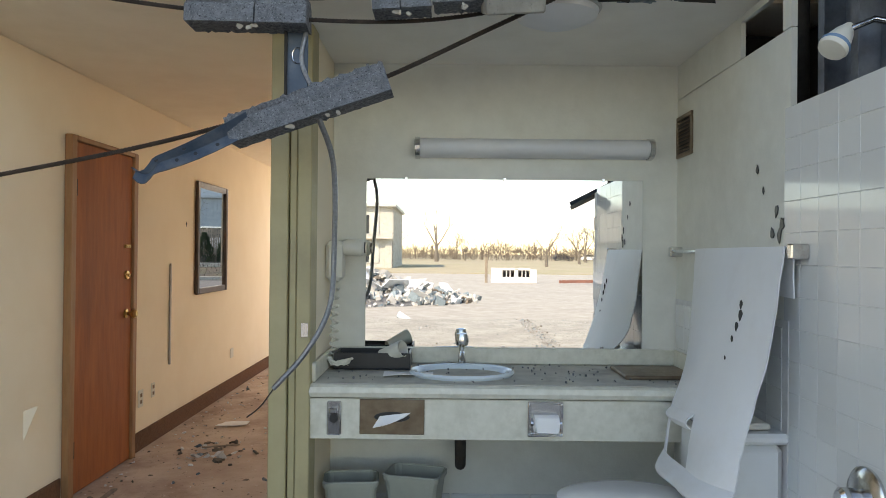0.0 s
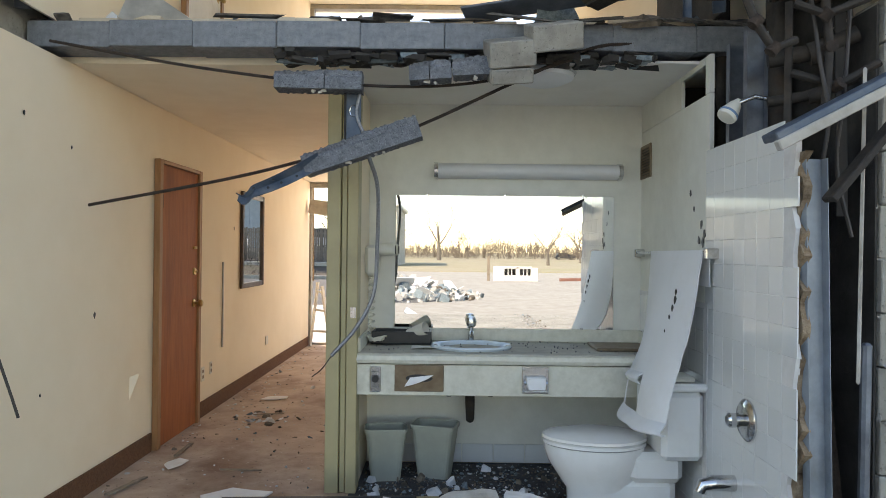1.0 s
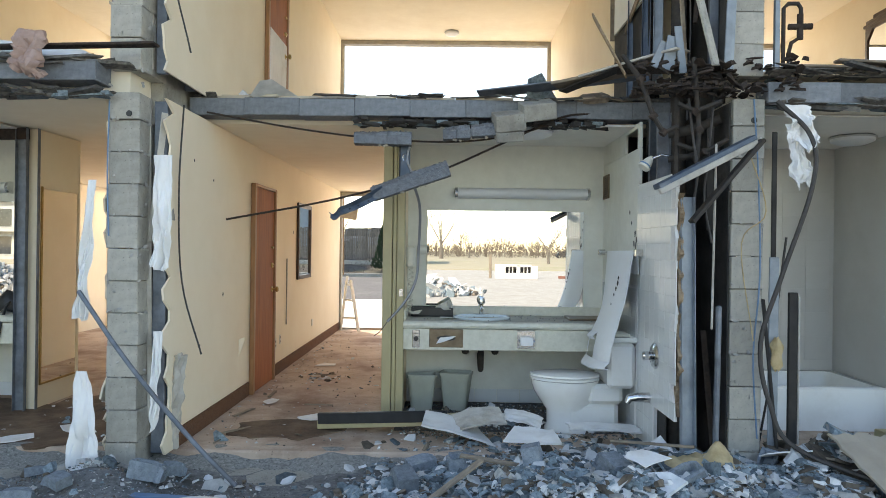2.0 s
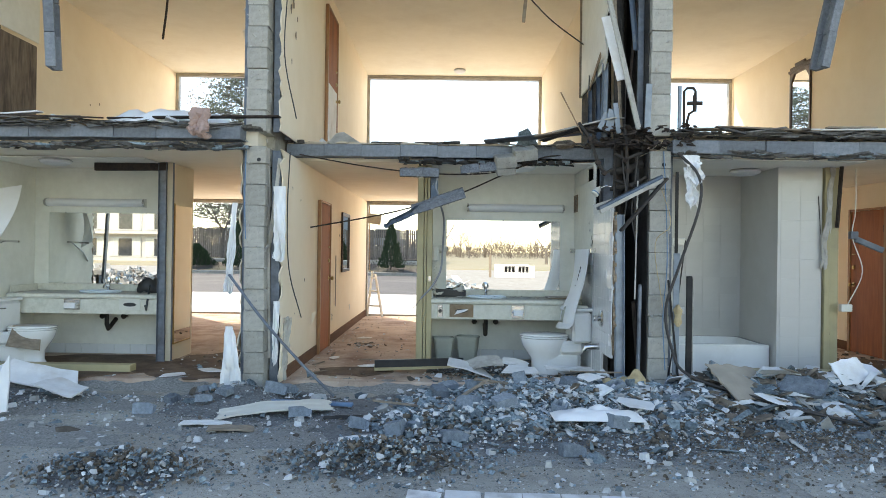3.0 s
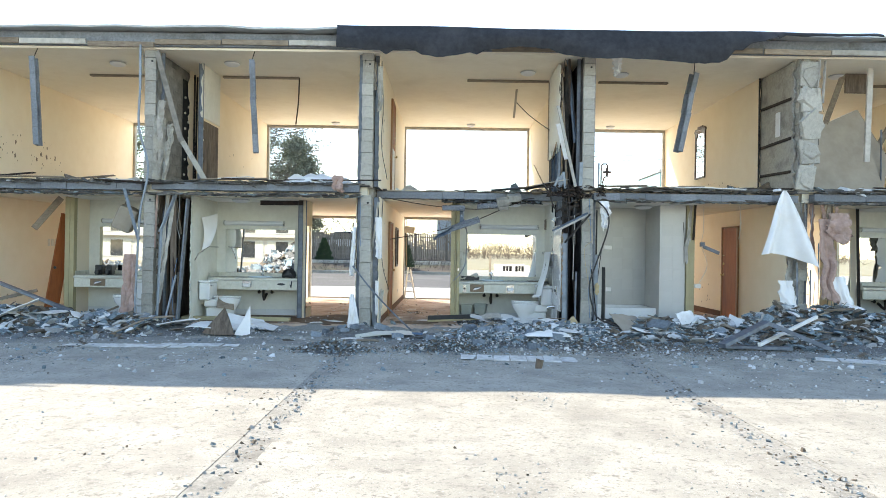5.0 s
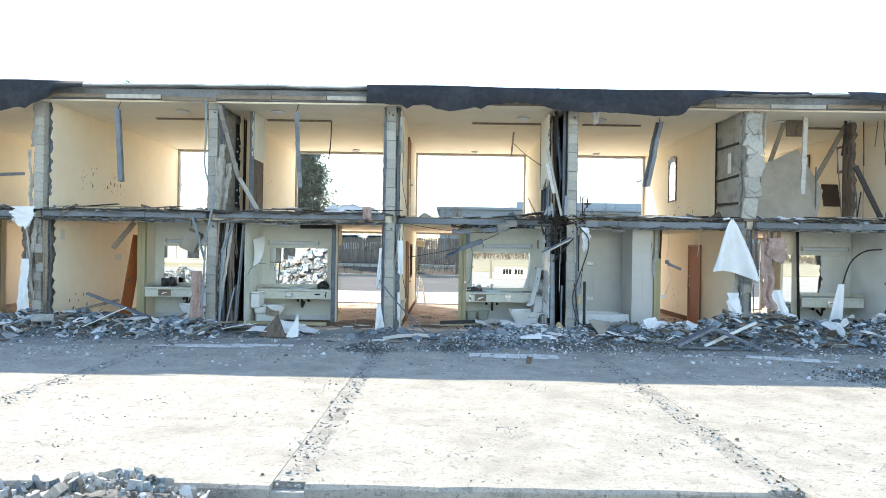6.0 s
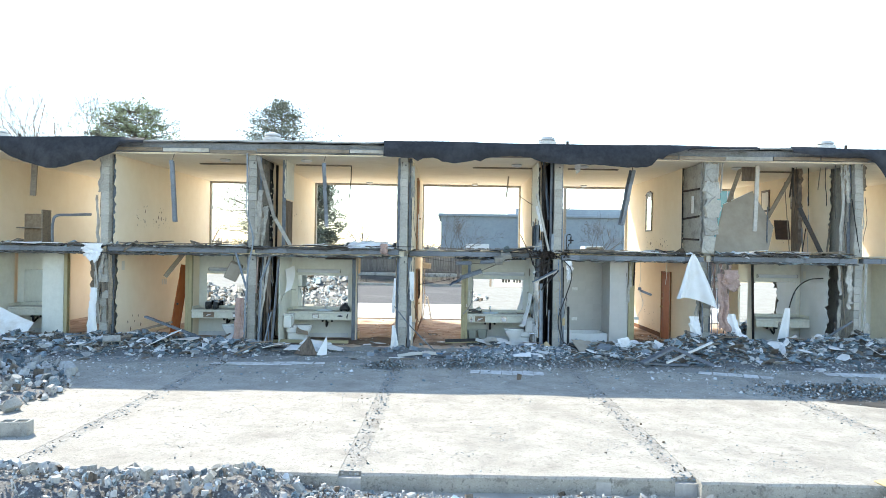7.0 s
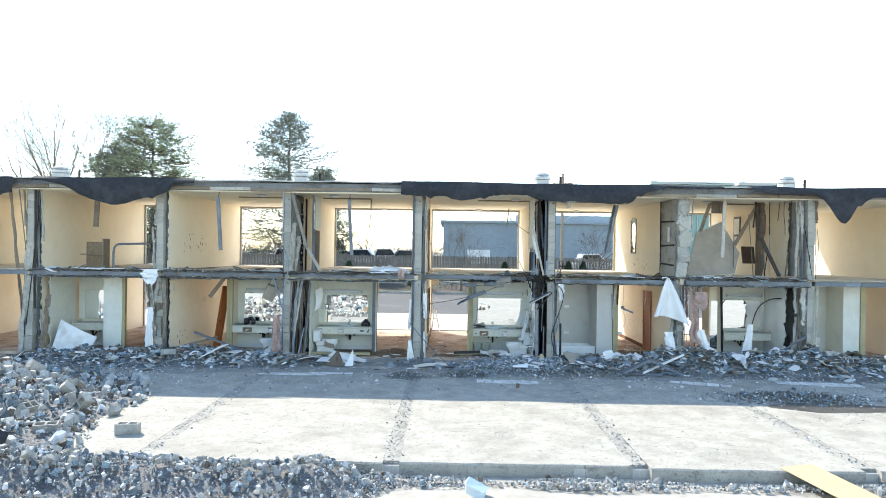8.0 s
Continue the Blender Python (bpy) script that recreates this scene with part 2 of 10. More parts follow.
# ---- mesh helpers ----
class Shape:
    """Collects vertices and faces of one mesh."""

    def __init__(self):
        self.v, self.f = [], []

    def add(self, vs, fs):
        k = len(self.v)
        self.v += [tuple(p) for p in vs]
        self.f += [tuple(i + k for i in q) for q in fs]
        return self

    def box(self, x0, x1, y0, y1, z0, z1, ch=0.0, m=None):
        """A box; ch: width of its chamfered edges."""
        if ch <= 0:
            vs = [Vector((x, y, z)) for x in (x0, x1) for y in (y0, y1) for z in (z0, z1)]
            fs = [(0, 1, 3, 2), (4, 6, 7, 5), (0, 4, 5, 1), (2, 3, 7, 6), (0, 2, 6, 4), (1, 5, 7, 3)]
        else:
            lo, hi, vs, idx = (x0, y0, z0), (x1, y1, z1), [], {}
            for s in [(a, b, c) for a in (0, 1) for b in (0, 1) for c in (0, 1)]:
                for ax in range(3):
                    p = [(lo[k] + (0 if k == ax else ch)) if s[k] == 0 else (hi[k] - (0 if k == ax else ch)) for k in range(3)]
                    idx[(s, ax)] = len(vs)
                    vs.append(Vector(p))
            fs = []
            for ax in range(3):
                u, w = [k for k in range(3) if k != ax]
                for e in (0, 1):
                    q = []
                    for a, b in ((0, 0), (1, 0), (1, 1), (0, 1)):
                        s = [0, 0, 0]
                        s[ax], s[u], s[w] = e, a, b
                        q.append(idx[(tuple(s), ax)])
                    fs.append(tuple(q))
                for a in (0, 1):
                    for b in (0, 1):
                        s0, s1 = [0, 0, 0], [0, 0, 0]
                        s0[u] = s1[u] = a
                        s0[w] = s1[w] = b
                        s1[ax] = 1
                        s0, s1 = tuple(s0), tuple(s1)
                        fs.append((idx[(s0, u)], idx[(s1, u)], idx[(s1, w)], idx[(s0, w)]))
            for s in [(a, b, c) for a in (0, 1) for b in (0, 1) for c in (0, 1)]:
                fs.append(tuple(idx[(s, ax)] for ax in range(3)))
        if m is not None:
            vs = [m @ p for p in vs]
        return self.add(vs, fs)

    def tube(self, pts, r, seg=8, close=True):
        """A round bar along points; r: one radius, or one for each point."""
        pts = [Vector(p) for p in pts]
        rs = r if isinstance(r, (list, tuple)) else [r] * len(pts)
        up, vs, fs = None, [], []
        for i, p in enumerate(pts):
            d = (pts[min(i + 1, len(pts) - 1)] - pts[max(i - 1, 0)]).normalized()
            if up is None:
                up = d.orthogonal().normalized()
            up = (up - d * up.dot(d))
            up = up.normalized() if up.length > 1e-6 else d.orthogonal().normalized()
            side = d.cross(up)
            for k in range(seg):
                a = 2 * math.pi * k / seg
                vs.append(p + (up * math.cos(a) + side * math.sin(a)) * rs[i])
        for i in range(len(pts) - 1):
            for k in range(seg):
                fs.append((i * seg + k, i * seg + (k + 1) % seg, (i + 1) * seg + (k + 1) % seg, (i + 1) * seg + k))
        if close:
            fs.append(tuple(range(seg - 1, -1, -1)))
            fs.append(tuple((len(pts) - 1) * seg + k for k in range(seg)))
        return self.add(vs, fs)

    def lathe(self, prof, seg=24, m=None, sx=1.0, sy=1.0):
        """A turned body about z from (radius, z) pairs."""
        vs, fs = [], []
        for r, z in prof:
            for k in range(seg):
                a = 2 * math.pi * k / seg
                vs.append(Vector((math.cos(a) * r * sx, math.sin(a) * r * sy, z)))
        for i in range(len(prof) - 1):
            for k in range(seg):
                fs.append((i * seg + k, i * seg + (k + 1) % seg, (i + 1) * seg + (k + 1) % seg, (i + 1) * seg + k))
        fs.append(tuple(range(seg - 1, -1, -1)))
        fs.append(tuple((len(prof) - 1) * seg + k for k in range(seg)))
        if m is not None:
            vs = [m @ p for p in vs]
        return self.add(vs, fs)

    def rings(self, rings, caps=True):
        """A skin over closed rings of equal count."""
        seg = len(rings[0])
        vs = [Vector(p) for r in rings for p in r]
        fs = [(i * seg + k, i * seg + (k + 1) % seg, (i + 1) * seg + (k + 1) % seg, (i + 1) * seg + k) for i in range(len(rings) - 1) for k in range(seg)]
        if caps:
            fs.append(tuple(range(seg - 1, -1, -1)))
            fs.append(tuple((len(rings) - 1) * seg + k for k in range(seg)))
        return self.add(vs, fs)

    def sheet(self, fn, nu, nv, thick):
        """A bent sheet: fn(u, v) gives a place for u, v in 0..1; it gets a thickness."""
        g = [[Vector(fn(i / nu, j / nv)) for j in range(nv + 1)] for i in range(nu + 1)]
        top, bot = [], []
        for i in range(nu + 1):
            for j in range(nv + 1):
                du = g[min(i + 1, nu)][j] - g[max(i - 1, 0)][j]
                dv = g[i][min(j + 1, nv)] - g[i][max(j - 1, 0)]
                nn = du.cross(dv)
                nn = nn.normalized() if nn.length > 1e-9 else Vector((0, 0, 1))
                top.append(g[i][j] + nn * thick / 2)
                bot.append(g[i][j] - nn * thick / 2)
        w, off = nv + 1, (nu + 1) * (nv + 1)
        fs = []
        for i in range(nu):
            for j in range(nv):
                a, b, c, d = i * w + j, (i + 1) * w + j, (i + 1) * w + j + 1, i * w + j + 1
                fs += [(a, b, c, d), (off + a, off + d, off + c, off + b)]
        for i in range(nu):
            for j in (0, nv):
                a, b = i * w + j, (i + 1) * w + j
                fs.append((a, off + a, off + b, b) if j == 0 else (a, b, off + b, off + a))
        for j in range(nv):
            for i in (0, nu):
                a, b = i * w + j, i * w + j + 1
                fs.append((a, b, off + b, off + a) if i == 0 else (a, off + a, off + b, b))
        return self.add(top + bot, fs)

    def chunk(self, m, sx, sy, sz, rng, jag=0.22):
        """A broken lump: a box with knocked-off, uneven corners."""
        vs = []
        for a in (-1, 1):
            for b in (-1, 1):
                for c in (-1, 1):
                    vs.append(m @ Vector((a * sx / 2 * (1 - jag * rng.random()), b * sy / 2 * (1 - jag * rng.random()), c * sz / 2 * (1 - jag * rng.random()))))
        return self.add(vs, [(0, 1, 3, 2), (4, 6, 7, 5), (0, 4, 5, 1), (2, 3, 7, 6), (0, 2, 6, 4), (1, 5, 7, 3)])

    def splinter(self, m, sx, sy, sz, rng):
        """A broken piece: an uneven five- or six-sided plate with a tilted top."""
        n = 5 if rng.random() < 0.6 else 6
        a0 = rng.uniform(0, 6.283)
        lo, hi = [], []
        tx, ty, k = rng.uniform(-0.35, 0.35), rng.uniform(-0.35, 0.35), rng.uniform(0.62, 1.0)
        for i in range(n):
            a = a0 + 6.283 * (i + rng.uniform(-0.32, 0.32)) / n
            r = rng.uniform(0.55, 1.0) * 0.58
            x, y = math.cos(a) * r, math.sin(a) * r
            lo.append(m @ Vector((x * sx, y * sy, -sz / 2)))
            hi.append(m @ Vector((x * k * sx, y * k * sy, sz * (0.5 + tx * x * 1.6 + ty * y * 1.6))))
        return self.add(lo + hi, [tuple(range(n - 1, -1, -1)), tuple(range(n, 2 * n))] + [(i, (i + 1) % n, n + (i + 1) % n, n + i) for i in range(n)])

    def mesh(self, name, mat, smooth=False):
        me = bpy.data.meshes.new(name)
        me.from_pydata(self.v, [], self.f)
        if mat:
            me.materials.append(mat)
        bm = bmesh.new()
        bm.from_mesh(me)
        bmesh.ops.recalc_face_normals(bm, faces=bm.faces)
        if smooth:
            for fc in bm.faces:
                fc.smooth = True
            for e in bm.edges:
                if len(e.link_faces) == 2 and e.calc_face_angle(0) > 0.7:
                    e.smooth = False
        bm.to_mesh(me)
        bm.free()
        me.update()
        return me


def part(name, sh, mat, parent=None, label="", smooth=False):
    """One mesh object out of a Shape, under a thing or a part."""
    ob = new(name, sh.mesh(name, mat, smooth))
    if parent is not None:
        ob.parent = parent
    if label:
        tagged(ob, label)
    return ob


def thing(name, label, category, group="", at=None):
    """An Empty that holds the parts of one thing."""
    e = new(name)
    e.empty_display_size = 0.1
    if at is not None:
        e.matrix_world = at
    return tagged(e, label, category, group)


def setting(name, sh, mat, label, category="wall"):
    return tagged(part(name, sh, mat), label, category, "", "structure")


def B(*a, **k):
    return Shape().box(*a, **k)

# ---- plan ----
WX = [-17.5, -13.7, -9.87, -6.1, -2.25, 1.655, 5.45, 9.25, 13.05]   # centres of the block cross walls
FRONT, BACK = 1.65, 8.75                 # broken front, window wall
FZ, Z1, Z2, Z3, Z4 = 0.09, 2.385, 2.57, 4.92, 5.2   # floor, ceiling, upper floor, upper ceiling, roof
VF, VB = 2.87, 3.44                      # vanity front, bathroom back wall
EDGE_UP = [0.03, 0.03, 0.05, 0.06, 0.035, 0.0, 0.02, 0.02]   # how far the bond beam sits above the ceiling plane
EDGE = [1.6, 1.55, 1.6, 1.5, 2.4, 1.62, 1.5, 1.6]   # front of the upper floor, bay by bay
rng = random.Random(5)


def nz(x, y, z, s=1.0):
    return noise.noise(Vector((x * s, y * s, z * s)))


# ---- ground ----
def ground_sheet():
    sh = Shape()
    xs = [-600, -200, -90, -50, -30] + [-22 + 2 * i for i in range(22)] + [30, 50, 90, 200, 600]
    ys = [-700, -300, -150, -90, -60, -40] + [-30 + 2 * i for i in range(12)] + [-6, 8.6, 12, 20, 34, 60, 120, 300, 700]
    vs = [(x, y, -0.2 + (0.03 * nz(x, y, 0, 0.3) if abs(x) < 60 and -60 < y < -8 else 0)) for x in xs for y in ys]
    n = len(ys)
    fs = [(i * n + j, (i + 1) * n + j, (i + 1) * n + j + 1, i * n + j + 1) for i in range(len(xs) - 1) for j in range(n - 1)]
    sh.add(vs, fs)
    return sh


setting("ground", ground_sheet(), M_GROUND, "bare pale gravel and dust of a cleared demolition site", "ground")
field = Shape().box(-500, 500, -600, -46, -0.5, -0.15)
setting("grass_field", field, M_GRASS, "dry straw-coloured winter grass field", "ground")
setting("road", B(-90, 90, 17.5, 33.5, -0.5, -0.06), M_ASPHALT, "worn dark asphalt yard behind the building", "road")
setting("pavement", B(-90, 90, BACK + 0.15, 17.48, -0.5, -0.055), M_APRON, "pale concrete apron behind the building", "pavement")
setting("kerb", B(-90, 90, 33.5, 33.75, -0.5, 0.12, 0.02), M_SLAB, "concrete kerb along the asphalt yard", "kerb")


def bank():
    sh = Shape()
    xs = [-90 + 3 * i for i in range(61)]
    prof = [(33.75, 0.05), (35, 0.2), (37, 0.42), (39.5, 0.62), (43, 0.75), (50, 1.3), (60, 1.5), (140, 1.9)]
    vs = [(x, y, z + 0.12 * nz(x, y, 2, 0.4)) for x in xs for y, z in prof]
    n = len(prof)
    sh.add(vs, [(i * n + j, (i + 1) * n + j, (i + 1) * n + j + 1, i * n + j + 1) for i in range(len(xs) - 1) for j in range(n - 1)])
    return sh


M_MULCH = surf("leaf_litter_soil", (0.035, 0.028, 0.02), (0.085, 0.066, 0.045), 3, 0.95, 0.8, 12, stain=(0.05, 0.07, 0.025), sscale=0.5, samt=0.7)
setting("planted_bank", bank(), M_MULCH, "dark planted bank of soil and leaf litter", "ground")

# concrete pads of the vanished front rooms, split along the old cross walls
floor = setting("floor", B(-60, 60, -7.78, BACK + 0.1, -0.5, -0.06), M_MORTAR, "concrete base under the floor pads", "floor")
pad_x = [-60, -17.6] + [WX[1] - 0.02, WX[2] - 0.02, -6.17, -2.22, 1.66, 5.2, 9.25, 13.05, 60]
for i in range(len(pad_x) - 1):
    a, b = pad_x[i] + 0.13, pad_x[i + 1] - 0.13
    y0 = -7.85 + rng.uniform(-0.06, 0.06)
    sh = Shape()
    nxp = max(4, int((b - a) / 0.25)) if b - a < 20 else 6
    top, mid = [], []
    for k in range(nxp + 1):
        x = a + (b - a) * k / nxp
        top.append((x, y0 + 0.05 * nz(x, 1, 0, 2.2)))
    rings = []
    for x, y in top:
        bev = 0.02 + 0.03 * abs(nz(x, 4, 0, 3))
        rings.append([(x, y, -0.5), (x, y, -bev), (x, y + bev, 0.0), (x, 8.8, 0.0), (x, 8.8, -0.5)])
    sh.rings(rings)
    part("pad", sh, M_SLAB, floor, "dusty concrete floor pad with chipped edge")
M_JOINT = surf("crushed_mortar_joint", (0.25, 0.238, 0.21), (0.42, 0.40, 0.355), 30, 0.95, 1.0, 60, stain=(0.15, 0.14, 0.12), sscale=2.6, samt=0.7, speck=[((0.09, 0.085, 0.08), 40, 0.6, 0.7)])
for x in pad_x[1:-1]:
    part("joint_fill", B(x - 0.128, x + 0.128, -7.7, 1.9, -0.07, -0.004), M_JOINT, floor, "crushed mortar along the old wall line")
# raised floor finish inside the rooms
for i in range(len(WX) - 1):
    a, b = WX[i] + 0.1, WX[i + 1] - 0.1
    part("screed", B(a, b, 1.9, BACK, 0.004, FZ - 0.002, 0.012), M_FLOOR, floor, "dusty pinkish room floor")
part("stained_floor", B(-2.15, -0.66, 2.0, BACK - 0.02, 0.03, FZ), M_FLOOR, floor, "reddish-brown stained corridor floor")
part("stained_floor", B(-3.6, -2.36, 2.0, BACK - 0.02, 0.03, FZ), M_FLOOR, floor, "reddish-brown stained corridor floor")
# near-black floor from the bathroom's front to its back wall
part("bath_floor", B(-0.6, 1.15, 2.45, VB - 0.004, 0.03, FZ - 0.001), M_BATHFLOOR, floor, "near-black bathroom floor")
part("stained_floor", B(3.85, 5.35, 2.2, BACK - 0.02, 0.03, FZ), M_FLOOR, floor, "reddish-brown stained corridor floor")
part("stained_floor", B(-9.77, -8.1, 2.2, BACK - 0.02, 0.03, FZ), M_FLOOR, floor, "reddish-brown stained corridor floor")

M_MUD_SHADE = surf("brown_mud_and_floor_shade", (0.085, 0.05, 0.03), (0.17, 0.105, 0.065), 5, 0.9, 0.6, 40, stain=(0.26, 0.18, 0.12), sscale=2.5, samt=0.6)
# the last patch, at x 4.55, paints the deep shadow on that corridor's floor
for mx, my, ma, mb, ms in ((-3.0, 2.75, 0.6, 0.95, 2), (-4.5, 2.6, 1.35, 0.66, 5), (-1.4, 2.45, 0.42, 0.3, 8), (4.55, 3.1, 0.66, 1.0, 11)):
    part("mud", Shape().rings([[(mx + ma * (1 + 0.3 * nz(math.cos(a), math.sin(a), ms, 2.5)) * math.cos(a), my + mb * (1 + 0.35 * nz(math.cos(a), math.sin(a), ms + 5, 2.5)) * math.sin(a), z) for a in [k * 6.283 / 48 for k in range(48)]] for z in (FZ - 0.01, FZ + 0.003 + ms * 0.0007)]), M_MUD_SHADE, floor, "dark brown patch of trodden dirt and painted-in floor shade")

# ---- cross walls ----
BLOCK = B(-0.098, 0.098, 0, 0.39, 0, 0.199, 0.004).mesh("block", M_CMU)
HALF = B(-0.098, 0.098, 0, 0.19, 0, 0.199, 0.004).mesh("block", M_CMU)


def ragged(x, y0, y1, z0, z1, thick, seed, amp=0.1, step=0.07):
    """A wall board in the plane x with a torn front edge."""
    r = random.Random(seed)
    n = max(6, int((z1 - z0) / step))
    jag = [r.uniform(-amp, amp) * (0.5 + r.random()) for _ in range(n + 1)]

    def fn(u, v):
        k = v * n
        i = min(int(k), n - 1)
        j = jag[i] + (jag[i + 1] - jag[i]) * (k - i)
        ya = y0 + j
        return (x, ya + (y1 - ya) * u ** 1.5, z0 + (z1 - z0) * v)
    return Shape().sheet(fn, 6, n, thick)


# inner faces (left side, right side) of each wall, storey by storey, and how far back their boards begin
LOW = {0: (None, -17.3, 1.9, 1.9), 8: (12.84, None, 1.9, 1.9), 1: (-13.92, -13.5, 1.9, 1.9), 2: (-10.07, -9.67, 1.9, 1.95), 3: (-6.3, None, 2.3, 2.0), 4: (-2.45, -2.02, 1.85, 1.78),
       5: (None, 1.86, 2.0, 2.25), 6: (5.27, 5.66, 1.85, 2.3), 7: (None, 9.46, 2.2, 2.2)}
UP = {0: (None, -17.3, 1.9, 1.9), 8: (12.84, None, 1.9, 1.9), 1: (-13.92, -13.5, 1.9, 1.9), 2: (-10.07, -9.67, 1.9, 1.8), 3: (-6.3, -5.9, 2.1, 2.95), 4: (-2.45, -2.04, 1.9, 1.75),
      5: (1.45, 1.84, 2.3, 3.0), 6: (5.27, 5.66, 3.0, 2.4), 7: (9.03, 9.46, 2.6, 2.2)}
for i, x in enumerate(WX):
    w = tagged(new("wall_%d" % (i + 1)), "grey concrete block cross wall with torn plasterboard lining", "wall", "", "structure")
    w.location = (0, 0, 0)
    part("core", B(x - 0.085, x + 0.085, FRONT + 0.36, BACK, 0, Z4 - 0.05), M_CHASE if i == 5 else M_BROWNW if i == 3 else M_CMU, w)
    shift = 0.0
    for st, (za, zb) in enumerate(((0.0, Z1 + 0.02), (Z2 - 0.02, Z3 + 0.1))):
        z, k = za, 0
        lean = rng.uniform(-0.012, 0.012)
        while z < zb - 0.02:
            ob = new("block", BLOCK if k % 2 == 0 else HALF)
            ob.parent = w
            broken = i in (2, 6) and st == 0 and 0.6 < z
            jit = 0.035 if broken else 0.006
            sc = min(1.0, (zb - z) / 0.2)
            ob.location = (x + lean * k * 0.12 + rng.uniform(-jit, jit), FRONT + rng.uniform(-0.01, 0.012) + (rng.uniform(0, 0.16) if broken else 0), z)
            ob.rotation_euler = (rng.uniform(-1, 1) * jit, 0, rng.uniform(-1, 1) * jit * 1.4)
            ob.scale = (0.78 + 0.2 * rng.random() if broken else 1, 1, sc)
            if k % 2:
                back = new("block", HALF)
                back.parent = w
                back.location = (x, FRONT + 0.2, z)
                back.scale = (1, 1, sc)
            z += 0.2035
            k += 1
    for st, faces in ((0, LOW.get(i)), (1, UP.get(i))):
        if not faces:
            continue
        z0, z1 = (FZ, Z1) if st == 0 else (Z2, Z3)
        for side in (0, 1):
            fx = faces[side]
            if fx is None:
                continue
            y0 = faces[2 + side]
            part("lining", ragged(fx + (0.007 if side == 0 else -0.007), y0, BACK - 0.05, z0, z1, 0.014, i * 10 + st * 3 + side, 0.07), M_CREAM, w,
                 "cream painted plasterboard lining with torn edge")
            # furring behind the board's torn edge
            sx = (fx + 0.03, x - 0.115) if side == 0 else (x + 0.115, fx - 0.03)
            for yy in (FRONT + 0.14 + rng.uniform(0, 0.08), y0 + 0.55):
                if sx[1] > sx[0] + 0.02:
                    part("furring_stud", B(sx[0], sx[1], yy, yy + 0.035, z0, z1, 0.003), M_STUD, w, "bent galvanised furring stud")

for i in (3, 4, 5, 6):
    x, sh, holes = WX[i], Shape(), Shape()
    cr = random.Random(900 + i)
    for k in range(170):
        z = cr.uniform(0.1, 4.8)
        if cr.random() < 0.6:
            z = round(z / 0.2035) * 0.2035 + cr.gauss(0, 0.008)
        edge = cr.random() < 0.65
        px = x + (cr.choice((-1, 1)) * 0.097 if edge else cr.uniform(-0.09, 0.09))
        q = cr.uniform(0.006, 0.03)
        sh.splinter(pose(px, FRONT - 0.004 + (cr.uniform(0, 0.12) if edge else 0.0), z, 90 + cr.gauss(0, 30), cr.gauss(0, 30), cr.uniform(0, 360)), q * 1.6, q, 0.008, cr)
    cw = bpy.data.objects["wall_%d" % (i + 1)]
    part("mortar_crumbs", sh, M_MORTAR, cw, "crumbling mortar and chipped block edges")
    for z in (2.27, 4.72):
        part("bar_hole", Shape().lathe([(0.02, 0), (0.018, 0.004)], 12, pose(x + 0.03, FRONT - 0.016, z, 90)), M_BLACK, cw, "dark round hole in the block")

# unseen boards in the rooms behind the bathrooms, added to bounce window sun onward
for wi, fx in ((3, -5.9), (5, 1.45), (7, 9.03)):
    side = -0.007 if fx > WX[wi] else 0.007
    setting("room_lining_%d" % wi, B(fx + side - 0.007, fx + side + 0.007, VB + 0.14, BACK - 0.07, FZ, Z1 - 0.004), M_CREAM, "cream painted plasterboard in the room behind the bathroom")

# closing walls at the two ends and the outer reach of the block
setting("end_wall", B(-17.62, -17.58, FRONT, BACK, 0, Z4), M_CMU, "grey concrete block end wall")

# ---- floor and roof slabs ----
EDGEBLOCK = B(-0.1995, 0.1995, 0, 0.19, 0, 0.13, 0.004).mesh("edge_block", M_SLABEDGE)
for i in range(len(WX) - 1):
    a, b = WX[i], WX[i + 1]
    e = EDGE[i]
    deck = setting("ceiling_%d" % (i + 1), B(a, b, e + 0.21, BACK + 0.3, Z1 + 0.004, Z2 - 0.012), M_CEILC, "cream plaster ceiling under the upper concrete floor", "ceiling")
    n = int((b - a - 0.22) / 0.4)
    span = (b - a - 0.22) / n
    for k in range(n):
        ob = new("edge_block", EDGEBLOCK)
        ob.parent = deck
        ob.location = (a + 0.11 + span * (k + 0.5), e + rng.uniform(-0.008, 0.012), Z1 + EDGE_UP[i] + rng.uniform(-0.006, 0.004))
        ob.rotation_euler = (rng.uniform(-0.02, 0.02), rng.uniform(-0.006, 0.006), rng.uniform(-0.012, 0.012))
        ob.scale = (span / 0.4, 1, 0.98)
    # upper floor boards with a splintered front edge
    sh = Shape()
    for k in range(int((b - a) / 0.22)):
        x = a + 0.1 + k * 0.22
        if x + 0.22 > b - 0.1:
            break
        y0 = e - 0.02 + abs(nz(x, i, 3, 1.7)) * 0.35 + rng.uniform(0, 0.05)
        sh.box(x, x + 0.216, y0, BACK, Z2 - 0.01, Z2 + 0.008 + rng.uniform(0, 0.01), 0.003)
    setting("upper_floor_%d" % (i + 1), sh, M_UPFLOOR, "worn upper floor covering with splintered front edge", "floor")
    # the upper ceiling and the roof edge
    setting("upper_ceiling_%d" % (i + 1), B(a, b, 1.62, BACK + 0.35, Z3, Z3 + 0.04), M_CEILC, "cream plaster ceiling of the upper rooms", "ceiling")
roof = setting("roof", B(-17.6, 13.15, 1.55, BACK + 0.4, Z3 + 0.045, Z4), M_SLABEDGE, "flat roof deck with a broken front edge", "roof")
